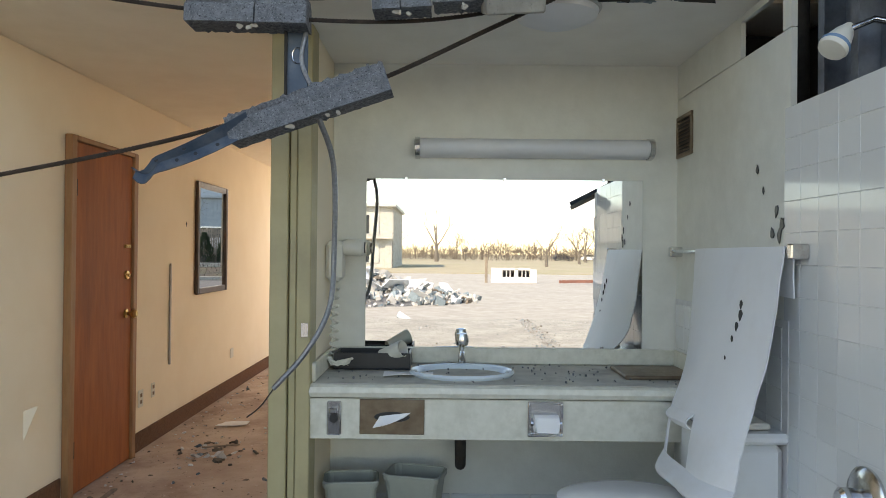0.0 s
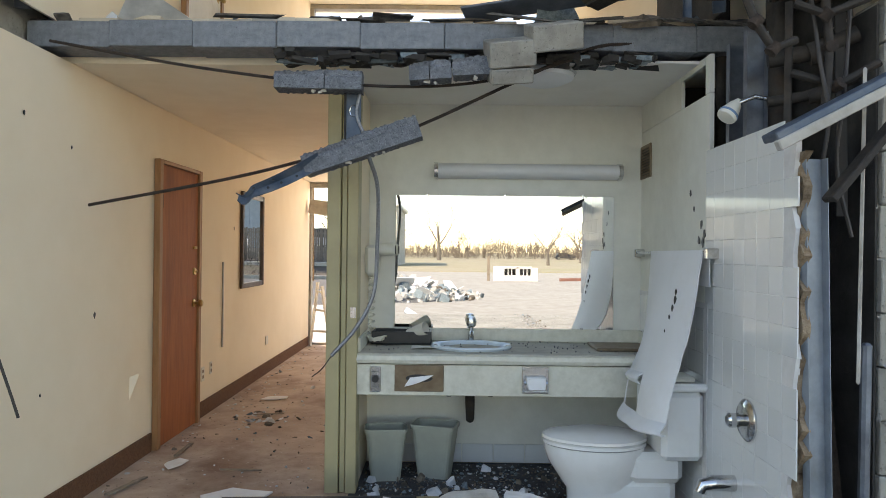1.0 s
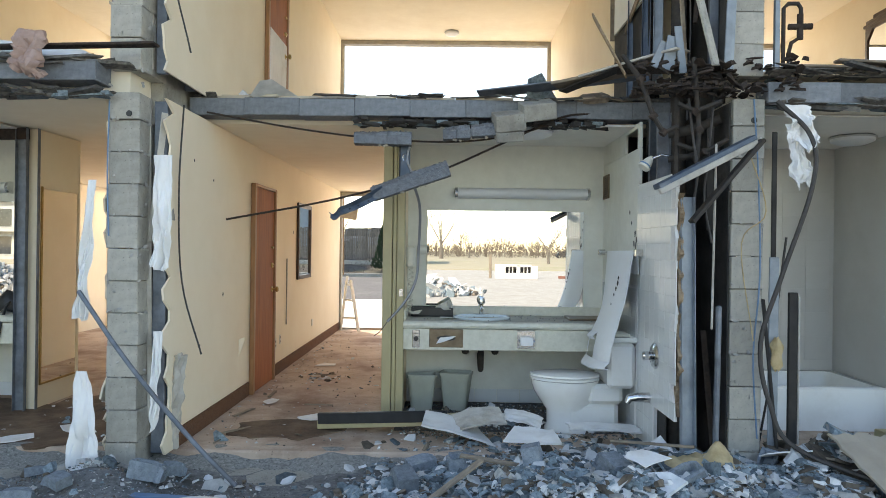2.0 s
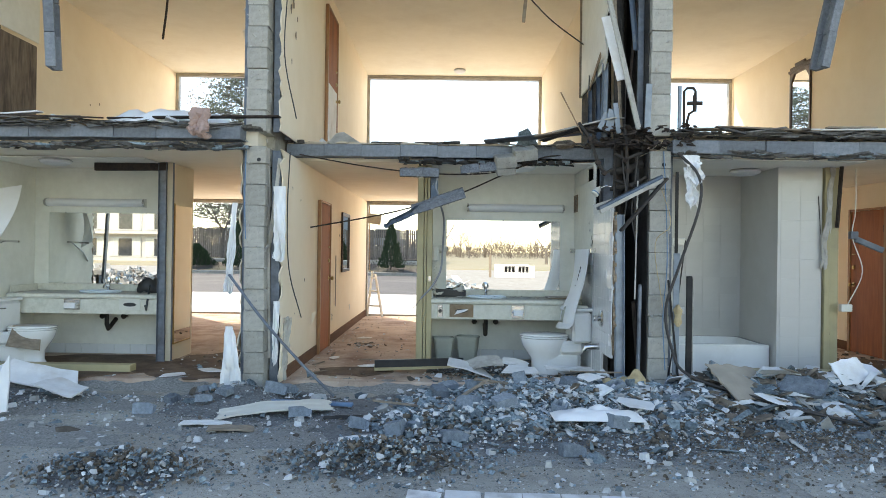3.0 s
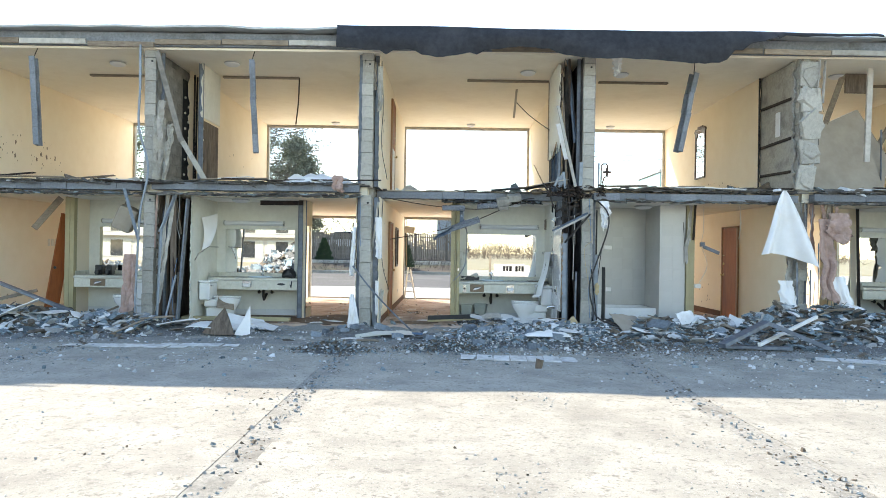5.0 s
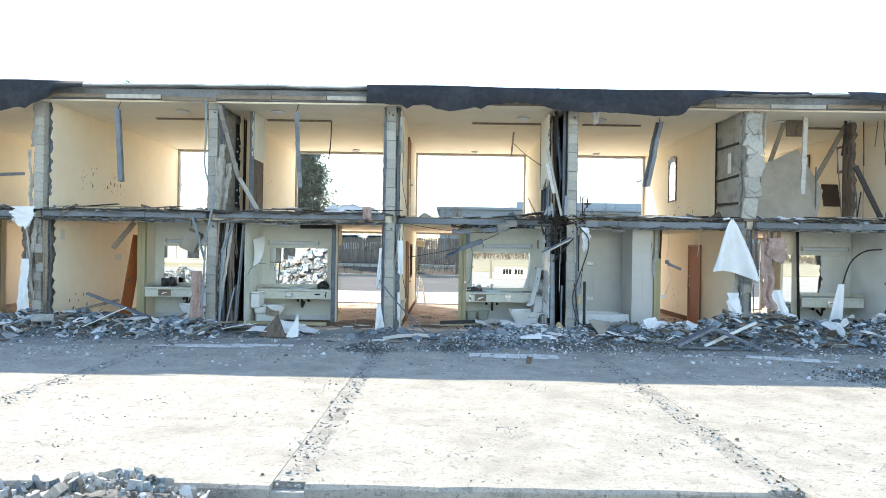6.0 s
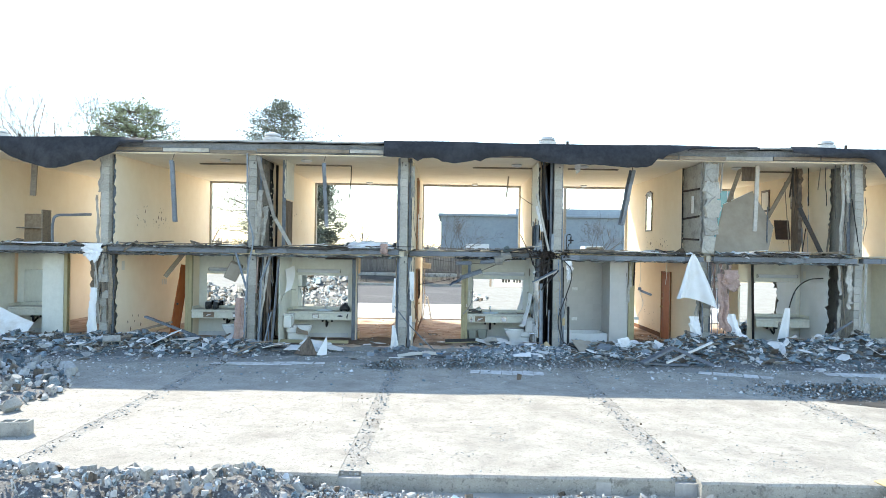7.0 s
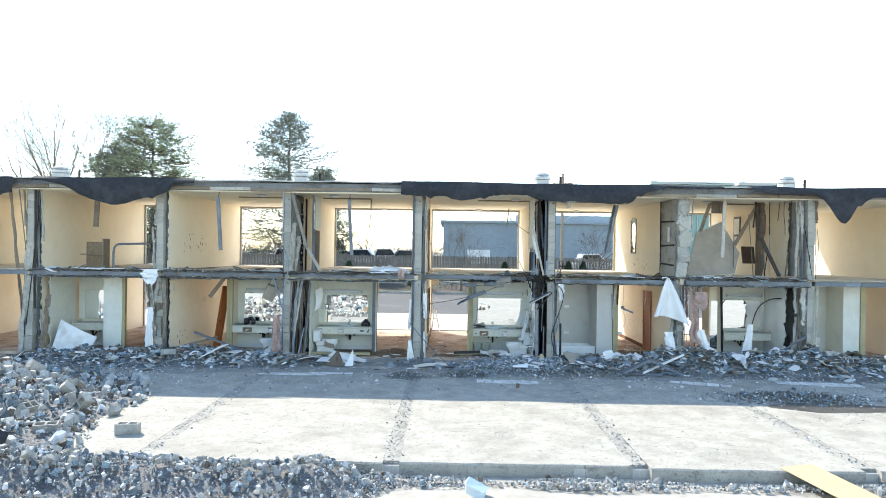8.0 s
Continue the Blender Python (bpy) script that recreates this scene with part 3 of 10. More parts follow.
for k in range(26):
    x = -17.2 + k * 1.18
    part("fascia_board", Shape().box(-0.58, 0.58, -0.02, 0.02, 0, 0.09, 0.004, pose(x, 1.5 + rng.uniform(-0.03, 0.03), Z3 + 0.02 + rng.uniform(-0.01, 0.05), rng.uniform(-6, 6), rng.uniform(-0.8, 0.8), rng.uniform(-1, 1))),
         M_LUMBER if k % 4 else M_DIRTYB, roof, "cracked grey fascia board at the roof edge")


def roof_top():
    """The wavy metal-edged roofing over the deck."""
    def fn(u, v):
        x = -17.7 + 31 * u
        wob = 0.05 * nz(x, 0, 5, 0.45) + 0.03 * nz(x, 3, 5, 1.4)
        return (x, 1.32 + 7.9 * v + 0.06 * nz(x, 7, 0, 0.9) * (1 - v), Z4 + 0.05 + wob * (1 - v) - 0.03 * (v < 0.02))
    return Shape().sheet(fn, 120, 8, 0.035)


part("roofing", roof_top(), M_ROOFTOP, roof, "pale weathered roof edge flashing", True)


def felt(x0, x1, drop, seed, y=1.27):
    """A strip of black roofing felt that hangs over the edge, torn below."""
    r = random.Random(seed)
    n = int((x1 - x0) / 0.12)
    jag = [drop(k / n) * (0.9 + 0.22 * nz(k * 0.12, seed, 3, 1.1)) + 0.02 * r.random() + (0.07 * r.random() if r.random() < 0.08 else 0) for k in range(n + 1)]

    def fn(u, v):
        i = min(int(u * n), n - 1)
        f = u * n - i
        d = jag[i] * (1 - f) + jag[i + 1] * f
        x = x0 + (x1 - x0) * u
        return (x + 0.05 * nz(x, v, seed), y - 0.1 * math.sin(v * 2.2) + 0.09 * nz(x, v * 0.8, seed, 1.3) * v, Z4 + 0.055 + 0.05 * nz(x, 0, 5, 0.45) - d * v)
    return Shape().sheet(fn, n, 6, 0.012)


for x0, x1, fnd, sd in (
        (-2.75, 4.75, lambda u: 0.12 + 0.33 * min(1, 8 * (1 - u), 1) + 0.15 * math.exp(-((u - 0.22) / 0.05) ** 2) + (0.1 if 0.5 < u < 0.9 else 0) - 0.14 * math.exp(-((u - 0.42) / 0.09) ** 2), 11),
        (-13.4, -8.7, lambda u: 0.1 + 0.75 * math.exp(-((u - 0.55) / 0.3) ** 2) * (1 if u < 0.86 else 0.35), 12),
        (-17.4, -14.0, lambda u: 0.45 + 0.3 * math.sin(u * 3), 14),
        (4.75, 6.5, lambda u: 0.08, 15),
        (7.3, 13.0, lambda u: 0.16 + 0.06 * math.sin(u * 9) + 0.95 * math.exp(-((u - 0.46) / 0.085) ** 2) + 0.2 * (u > 0.55), 13)):
    part("roofing_felt", felt(x0, x1, fnd, sd), M_TAR, roof, "torn black roofing felt hanging over the edge", True)

# ---- window wall: heads, jambs and tracks of the missing glazing ----
M_ALU = surf("dull_window_aluminium", (0.30, 0.28, 0.25), (0.42, 0.40, 0.36), 9, 0.5, 0.05, 60, metal=0.6)
k = 0
for i in range(1, len(WX) - 1):
    a, b = WX[i] + 0.2, WX[i + 1] - 0.2
    for st, (z0, z1) in enumerate(((FZ, Z1), (Z2, Z3))):
        k += 1
        win = tagged(new("window_%d" % k), "full-width window opening with its glazing gone", "window", "", "structure")
        part("head", B(a, b, BACK - 0.02, BACK + 0.1, z1 - 0.07, z1 - 0.002, 0.004), M_ALU, win)
        part("window_sill", B(a, b, BACK - 0.02, BACK + 0.12, z0 - 0.01, z0 + 0.03, 0.004), M_ALU, win)
        for xx in (a, b - 0.06):
            part("jamb", B(xx, xx + 0.06, BACK - 0.02, BACK + 0.1, z0 + 0.032, z1 - 0.072, 0.004), M_ALU, win)
        for xx, xd in ((WX[i] + 0.1, a - 0.002), (b + 0.002, WX[i + 1] - 0.1)):
            part("pier", B(xx, xd, BACK - 0.06, BACK + 0.12, z0, z1, 0.004), M_CREAM, win)

# ---- bathrooms ----
TILE = B(0.002, 0.106, 0, 0.006, 0.002, 0.106, 0.0015).mesh("tile", M_TILE)


def bath_walls(tag, xl, xr, right_wet, low_tile=0.0):
    """Back wall and the side return of one bathroom."""
    setting("bath_wall_%s" % tag, B(xl, xr, VB, VB + 0.1, FZ, Z1 - 0.004), M_BATH, "pale textured vinyl bathroom wall, dusty")
    setting("bath_ceiling_%s" % tag, B(xl, xr, 2.45, VB - 0.002, Z1 - 0.014, Z1 - 0.002), M_CEIL, "off-white plaster bathroom ceiling", "ceiling")
    sk = tagged(new("tile_skirting"), "white tiled skirting under the counter", "trim", "", "structure")
    n = int((xr - xl - 0.02) / 0.2)
    for k in range(n):
        part("tile", B(xl + 0.01 + k * 0.2, xl + 0.008 + k * 0.2 + 0.196, VB - 0.012, VB - 0.003, FZ + 0.004, FZ + 0.12, 0.002), M_TILE, sk)


def light_bar(x0, x1, z, y=VB):
    e = thing("vanity_light", "long grey fluorescent light bar with frosted cover above the mirror", "wall lamp", "vanity lights")
    sh = Shape()
    rings = []
    for xx in (x0 + 0.025, x1 - 0.025):
        rings.append([(xx, y - 0.004 - 0.085 * max(0.0, math.sin(a)) ** 0.7, z + 0.048 * math.cos(a)) for a in [math.pi * k / 10 for k in range(11)]])
    sh.rings(rings)
    part("cover", sh, M_DIFF, e, "frosted acrylic cover", True)
    for xx in (x0, x1 - 0.024):
        rings = [[(xx + d, y - 0.003 - 0.092 * max(0.0, math.sin(a)) ** 0.7, z + 0.054 * math.cos(a)) for a in [math.pi * k / 10 for k in range(11)]] for d in (0, 0.023)]
        part("end_cap", Shape().rings(rings), M_CHROME, e, "chrome end cap")
    return e


def wall_mirror(x0, x1, z0, z1, y=VB):
    e = thing("wall_mirror", "large frameless plate-glass mirror above the counter", "mirror", "vanity mirrors")
    part("glass", B(x0, x1, y - 0.010, y - 0.003, z0, z1, 0.001), M_MIRROR, e, "silvered mirror glass")
    for cx in (x0 + 0.2, (x0 + x1) / 2, x1 - 0.2):
        for cz in (z0, z1):
            part("clip", B(cx - 0.009, cx + 0.009, y - 0.015, y - 0.0025, cz - 0.009, cz + 0.009, 0.002), M_CHROME, e, "small chrome mirror clip")
    return e


def faucet(x, y, z):
    e = thing("faucet", "tarnished chrome basin faucet with a single knob", "faucet")
    part("base", Shape().box(x - 0.075, x + 0.075, y - 0.028, y + 0.028, z, z + 0.022, 0.01), M_CHROME, e)
    part("spout", Shape().tube([(x, y, z + 0.02), (x, y - 0.03, z + 0.065), (x, y - 0.1, z + 0.075), (x, y - 0.13, z + 0.055)], [0.02, 0.018, 0.014, 0.012], 10), M_CHROME, e, "", True)
    part("knob", Shape().lathe([(0.012, 0), (0.014, 0.05), (0.03, 0.062), (0.034, 0.085), (0.026, 0.115), (0.008, 0.12)], 14, Matrix.Translation((x, y, z + 0.045))), M_CHROME, e, "fluted acrylic knob", True)
    return e


def basin(x, y, z):
    e = thing("wash_basin", "oval pale blue porcelain basin set in the counter", "sink")
    prof = [(0.205, -0.012), (0.235, 0.0), (0.243, 0.014), (0.232, 0.024), (0.208, 0.02), (0.19, 0.0), (0.16, -0.07), (0.09, -0.115), (0.03, -0.12)]
    part("bowl", Shape().lathe(prof, 36, pose(x, y, z) , 1.0, 0.76), M_PORCB, e, "", True)
    return e


def vanity(x0, x1, left_end, basin_x, label):
    """A wall-hung counter: top with rounded nose, apron, splash boards, trap."""
    e = thing("vanity_counter", label, "vanity", "vanity counters")
    zt = 0.86
    sh = Shape()
    prof = [(VF + 0.02, zt - 0.055), (VF - 0.012, zt - 0.05), (VF - 0.02, zt - 0.03), (VF - 0.014, zt - 0.008), (VF + 0.004, zt), (VB - 0.004, zt), (VB - 0.004, zt - 0.055)]
    part("top", Shape().rings([[(xx, y, z) for y, z in prof] for xx in (x0, x1)]), M_FORMICA, e, "mottled laminate counter top")
    part("dusty_top", Shape().box(x0 + 0.01, x1 - 0.01, VF + 0.012, VB - 0.03, zt + 0.001, zt + 0.004), M_DUSTTOP, e, "thick layer of dust and plaster crumbs")
    part("apron", B(x0, x1, VF, VF + 0.025, 0.632, zt - 0.057, 0.003), M_FORMICA, e, "mottled laminate apron")
    part("splash", B(x0, x1, VB - 0.024, VB - 0.005, zt + 0.005, zt + 0.085, 0.004), M_FORMICA, e, "laminate splashback")
    for xx in ((x0, x0 + 0.018), (x1 - 0.018, x1)):
        part("side_splash", B(xx[0], xx[1], VF + 0.03, VB - 0.026, zt + 0.005, zt + 0.085, 0.004), M_FORMICA, e)
    part("trap", Shape().tube([(basin_x, VB - 0.25, 0.66), (basin_x, VB - 0.25, 0.48), (basin_x, VB - 0.21, 0.42), (basin_x, VB - 0.15, 0.45), (basin_x, VB - 0.02, 0.52)], 0.026, 10), M_DARKMET, e, "black iron drain trap", True)
    for dx in (-0.13, 0.13):
        part("stop_valve", Shape().tube([(basin_x + dx, VB - 0.01, 0.56), (basin_x + dx, VB - 0.1, 0.56), (basin_x + dx * 0.9, VB - 0.12, 0.64)], 0.014, 8).lathe([(0.03, -0.012), (0.034, 0), (0.03, 0.012)], 10, pose(basin_x + dx, VB - 0.1, 0.56, 90)), M_DARKMET, e, "dark water stop valve")
    return e


def toilet(x_wall, y, face, label, z=FZ):
    """A close-coupled toilet; face: +1 if the bowl points to +x, -1 to -x. x_wall: the tank's back."""
    e = thing("toilet", label, "toilet")
    s = face
    cx = x_wall + s * 0.46

    def ring(cxx, rx, ry, zz, n=28, egg=0.18):
        out = []
        for k in range(n):
            a = 2 * math.pi * k / n
            out.append((cxx + s * rx * math.cos(a) * (1 + egg * max(0, math.cos(a))), y + ry * math.sin(a), z + zz))
        return out
    body = [ring(cx - s * 0.04, 0.19, 0.115, 0.0), ring(cx - s * 0.04, 0.19, 0.115, 0.03), ring(cx - s * 0.03, 0.165, 0.1, 0.06), ring(cx - s * 0.02, 0.16, 0.1, 0.16),
            ring(cx - s * 0.0, 0.185, 0.13, 0.23), ring(cx + s * 0.01, 0.215, 0.165, 0.3), ring(cx + s * 0.01, 0.232, 0.18, 0.36), ring(cx + s * 0.01, 0.232, 0.18, 0.385)]
    part("bowl", Shape().rings(body), M_PORC, e, "", True)
    seat = [ring(cx + s * 0.01, 0.228, 0.178, 0.386), ring(cx + s * 0.01, 0.24, 0.188, 0.392), ring(cx + s * 0.01, 0.24, 0.188, 0.404), ring(cx + s * 0.01, 0.228, 0.178, 0.41)]
    part("seat", Shape().rings(seat), M_PORC, e, "", True)
    lid = [ring(cx + s * 0.01, 0.226, 0.176, 0.411), ring(cx + s * 0.01, 0.242, 0.19, 0.417), ring(cx + s * 0.01, 0.24, 0.188, 0.43), ring(cx + s * 0.01, 0.19, 0.15, 0.438)]
    part("lid", Shape().rings(lid), M_PORC, e, "closed lid with plaster crumbs", True)
    xa, xb = sorted((x_wall + s * 0.02, x_wall + s * 0.22))
    part("tank", B(xa, xb, y - 0.23, y + 0.23, z + 0.36, z + 0.69, 0.025), M_PORC, e, "", False)
    part("tank_lid", B(xa - 0.012, xb + 0.012, y - 0.245, y + 0.245, z + 0.692, z + 0.73, 0.012), M_PORC, e)
    part("tank_neck", B(*sorted((x_wall + s * 0.08, x_wall + s * 0.34)), y - 0.13, y + 0.13, z + 0.22, z + 0.37, 0.03), M_PORC, e)
    part("foot", B(*sorted((x_wall + s * 0.1, x_wall + s * 0.5)), y - 0.1, y + 0.1, z, z + 0.24, 0.04), M_PORC, e)
    part("flush_lever", Shape().tube([(x_wall + s * 0.225, y - 0.17, z + 0.63), (x_wall + s * 0.25, y - 0.17, z + 0.63), (x_wall + s * 0.252, y - 0.1, z + 0.625)], 0.008, 8), M_CHROME, e, "chrome flush lever")
    return e


def bottle_opener(x, z):
    e = thing("bottle_opener", "chrome wall bottle opener screwed to the counter apron", "bottle opener")
    part("plate", B(x - 0.03, x + 0.03, VF - 0.012, VF - 0.002, z - 0.072, z + 0.072, 0.006), M_CHROME, e)
    part("recess", Shape().lathe([(0.02, 0), (0.018, 0.006)], 16, pose(x, VF - 0.0125, z, 90)), M_BLACK, e, "dark opener recess")
    part("lip", Shape().box(x - 0.02, x + 0.02, VF - 0.026, VF - 0.013, z + 0.02, z + 0.045, 0.005), M_CHROME, e)
    return e


def tissue_box(x0, x1, z0, z1, mat=None, paper=True):
    e = thing("tissue_dispenser", "recessed brown metal tissue dispenser with torn tissue", "tissue box")
    part("frame", Shape().box(x0, x1, VF - 0.008, VF - 0.002, z0, z1, 0.003), mat or M_BRONZE, e)
    part("slot", Shape().lathe([(0.05, 0), (0.048, 0.003)], 20, pose((x0 + x1) / 2, VF - 0.009, (z0 + z1) / 2, 90), 1.5, 0.45), M_BLACK, e, "dark oval tissue slot")
    if paper:
        cx, cz = (x0 + x1) / 2, (z0 + z1) / 2
        part("tissue", Shape().sheet(lambda u, v: (cx - 0.05 + 0.13 * u - 0.03 * v, VF - 0.014 - 0.03 * math.sin(u * 3) * v, cz + 0.005 + 0.015 * u - 0.05 * v * (1 - 0.6 * u)), 8, 6, 0.002), M_PAPER, e, "torn white tissue")
    return e


def paper_holder(x0, x1, z0, z1):
    e = thing("toilet_paper_holder", "recessed chrome toilet paper holder with a white roll", "toilet paper holder")
    c = 0.012
    for a in ((x0, x1, z1 - c, z1), (x0, x1, z0, z0 + c), (x0, x0 + c, z0 + c, z1 - c), (x1 - c, x1, z0 + c, z1 - c)):
        part("rim", B(a[0], a[1], VF - 0.012, VF - 0.002, a[2], a[3], 0.003), M_CHROME, e)
    part("back_plate", B(x0 + c, x1 - c, VF - 0.004, VF - 0.001, z0 + c, z1 - c), M_CHROME, e)
    zm = (z0 + z1) / 2 - 0.012
    part("paper_roll", Shape().tube([(x0 + 0.024, VF - 0.03, zm), (x1 - 0.024, VF - 0.03, zm)], 0.036, 18), M_PAPER, e, "part-used white paper roll", True)
    part("spindle", Shape().tube([(x0 + 0.01, VF - 0.03, zm), (x1 - 0.01, VF - 0.03, zm)], 0.01, 8), M_CHROME, e)
    part("loose_end", Shape().sheet(lambda u, v: (x0 + 0.03 + (x1 - x0 - 0.06) * u, VF - 0.066 - 0.004 * v, zm + 0.03 - 0.06 * v), 4, 4, 0.001), M_PAPER, e, "hanging sheet end")
    return e


def bin_at(x, y, w, h, tilt):
    e = thing("waste_bin", "empty grey-green plastic waste bin, dusty, on the floor", "waste bin", "waste bins", pose(x, y, FZ, 0, 0, tilt))
    sh = Shape()

    def rr(s, zz):
        a, b, r = w / 2 * s, w * 0.36 * s, 0.03
        return [(px * (a - r) + r * math.cos(t), py * (b - r) + r * math.sin(t), zz) for px, py, t0 in ((1, 1, 0), (-1, 1, 90), (-1, -1, 180), (1, -1, 270)) for t in [radians(t0 + q) for q in (0, 30, 60, 90)]]
    sh.rings([rr(0.72, 0), rr(1.0, h), rr(0.96, h), rr(0.69, 0.01)], caps=True)
    part("body", sh, M_BIN, e, "", False)
    sh = Shape().rings([rr(1.04, h - 0.02), rr(1.05, h), rr(1.0, h + 0.006), rr(0.975, h - 0.02)], caps=False)
    part("rim", sh, M_BIN, e)
    return e


def plain_cable(name, label, pts, r, mat, sub=6, cat="cable"):
    """A hanging cable, smoothed through its points."""
    out = []
    P = [Vector(p) for p in pts]
    P = [P[0] * 2 - P[1]] + P + [P[-1] * 2 - P[-2]]
    for i in range(1, len(P) - 2):
        for k in range(sub):
            t = k / sub
            a, b, c, d = P[i - 1], P[i], P[i + 1], P[i + 2]
            out.append(0.5 * ((2 * b) + (c - a) * t + (2 * a - 5 * b + 4 * c - d) * t * t + (3 * b - a - 3 * c + d) * t ** 3))
    out.append(P[-2])
    return tagged(part(name, Shape().tube(out, r, 7), mat, None, "", True), label, cat)


# room C: the bathroom at the walk's start
bath_walls("c", -0.57, 1.17, True)
setting("corridor_wall_c", B(-0.72, -0.572, 2.99, VB + 0.1, FZ, Z1 - 0.002), M_CREAM, "cream wall between corridor and bathroom")
setting("bedroom_face_c", B(-0.72, 1.55, VB + 0.104, VB + 0.13, FZ, Z1 - 0.002), M_CREAM, "cream bedroom side of the bathroom wall")
jamb = tagged(new("door_frame_1"), "tan painted steel door jamb at the corridor", "door frame", "", "structure")
part("jamb_face", B(-0.735, -0.66, VF - 0.02, VF + 0.115, FZ, Z1 - 0.003, 0.004), M_TAN, jamb)
part("jamb_stop", B(-0.656, -0.625, VF - 0.005, VF + 0.115, FZ, Z1 - 0.003, 0.004), M_TAN, jamb)
part("jamb_return", B(-0.621, -0.562, VF - 0.02, VF + 0.115, FZ, Z1 - 0.003, 0.004), M_TAN, jamb)
part("strike_plate", B(-0.6, -0.57, VF - 0.026, VF - 0.0205, 1.06, 1.12, 0.001), M_CHROME, jamb, "chrome strike plate")
light_bar(-0.155, 1.03, 1.945)
wall_mirror(-0.40, 0.99, 0.945, 1.79)
vanity(-0.565, 1.165, True, 0.08, "long mottled laminate vanity counter covered in dust and crumbs")
basin(0.08, 3.13, 0.862)
faucet(0.085, 3.33, 0.866)
bottle_opener(-0.46, 0.722)
tissue_box(-0.353, -0.081, 0.655, 0.802)
paper_holder(0.352, 0.501, 0.652, 0.8)
toilet(1.175, 2.54, -1, "white porcelain toilet with closed lid among rubble")
bin_at(-0.42, 3.12, 0.24, 0.3, 6)
bin_at(-0.13, 3.18, 0.26, 0.31, -14)

# counter clutter
tr = thing("black_tray", "black plastic tray with a crumpled cup on the counter", "tray")
part("base", B(-0.52, -0.16, 3.2, 3.38, 0.868, 0.875, 0.003), M_BLACK, tr)
for a in ((-0.52, -0.16, 3.2, 3.21), (-0.52, -0.16, 3.37, 3.38), (-0.52, -0.51, 3.21, 3.37), (-0.17, -0.16, 3.21, 3.37)):
    part("side", B(*a, 0.875, 0.945, 0.002), M_BLACK, tr)
cup = thing("plastic_cup", "crumpled white plastic cup lying in the tray", "cup")
part("body", Shape().lathe([(0.028, 0), (0.04, 0.13), (0.037, 0.13), (0.026, 0.004)], 18, pose(-0.3, 3.26, 0.925, 70, 0, 60)), M_PLASTIC, cup, "", True)
pap = part("paper_sheet", Shape().sheet(lambda u, v: (-0.27 + 0.22 * u, 3.0 + 0.1 * v + 0.03 * u, 0.874 + 0.006 * math.sin(u * 4 + v * 2)), 8, 5, 0.0015), M_PAPER)
tagged(pap, "loose white paper sheet on the dusty counter", "paper")
tray2 = part("flat_tray", B(0.8, 1.12, 3.02, 3.3, 0.866, 0.884, 0.005), M_BRONZE)
tagged(tray2, "flat brown tray lying on the counter", "tray")
crumbs = Shape()
for _ in range(110):
    s = rng.uniform(0.003, 0.011)
    crumbs.chunk(pose(rng.uniform(-0.55, 1.1), rng.uniform(2.9, 3.4), 0.866 + s * 0.3, rng.uniform(0, 90), rng.uniform(0, 90), rng.uniform(0, 360)), s, s * 0.8, s * 0.6, rng)
tagged(part("plaster_crumbs", crumbs, M_CMUD), "grey plaster crumbs on the counter", "debris", "", "stuff")

hd = thing("hair_dryer", "off-white wall-mounted hair dryer with coiled cord", "hair dryer")
part("body", B(-0.569, -0.49, 3.22, 3.36, 1.28, 1.47, 0.02), M_PLASTIC, hd)
part("handset", Shape().lathe([(0.034, 0), (0.04, 0.02), (0.04, 0.09), (0.03, 0.1)], 16, pose(-0.49, 3.29, 1.44, 0, 90, 0)), M_PLASTIC, hd, "round dryer head", True)
part("vent_cap", Shape().lathe([(0.028, 0), (0.026, 0.006)], 14, pose(-0.39, 3.29, 1.44, 0, 90, 0)), M_BLACK, hd, "dark vent grille")
coil = [(-0.53 + 0.018 * math.cos(k * 0.7), 3.29 + 0.018 * math.sin(k * 0.7) - 0.03 * k / 90, 1.28 - 0.4 * k / 90) for k in range(91)]
coil += [(-0.5 + 0.05 * math.cos(k * 0.9) + 0.0006 * k, 3.2 + 0.035 * math.sin(k * 0.9), 0.89 + 0.03 * abs(math.sin(k * 0.5))) for k in range(40)]
part("cord", Shape().tube(coil, 0.0055, 6), M_PLASTIC, hd, "coiled white cord", True)

# wet wall of room C: plaster above and behind, tiled strip towards the broken front
wet = tagged(new("wet_wall_c"), "tiled bathroom wall with plaster above, torn at its front edge", "wall", "", "structure")
part("plaster", B(1.165, 1.185, 2.31, VB, FZ, 2.196), M_BATH, wet, "pale textured vinyl wall")
part("plaster", B(1.165, 1.185, 2.71, VB, 2.2, Z1 - 0.004), M_BATH, wet, "pale textured vinyl wall")
part("plaster", B(1.165, 1.185, 2.31, 2.37, 2.2, Z1 - 0.004), M_BATH, wet, "pale textured vinyl wall")
part("plaster", B(1.165, 1.185, 2.374, 2.706, 2.345, Z1 - 0.004), M_BATH, wet, "pale textured vinyl wall")
part("tile_backing", ragged(1.1755, 1.52, 2.308, 0.42, 1.9, 0.02, 91, 0.03, 0.09), M_GROUT, wet, "grout and mortar backing")
part("tile_backing", B(1.1655, 1.188, 1.9, 2.308, FZ, 0.418), M_GROUT, wet, "grout and mortar backing")
part("backing_edge", ragged(1.195, 1.5, 1.6, 0.45, 1.8, 0.028, 92, 0.03, 0.04), M_BROWNEDGE, wet, "broken brown gypsum backing at the torn edge")
part("tile_backing_low", B(1.1605, 1.1645, 2.31, VB - 0.002, FZ, 1.2), M_GROUT, wet, "grout backing")
TILEX = B(-0.006, 0, 0.0006, 0.1069, 0.0006, 0.1069, 0.0012).mesh("tile", M_TILE)
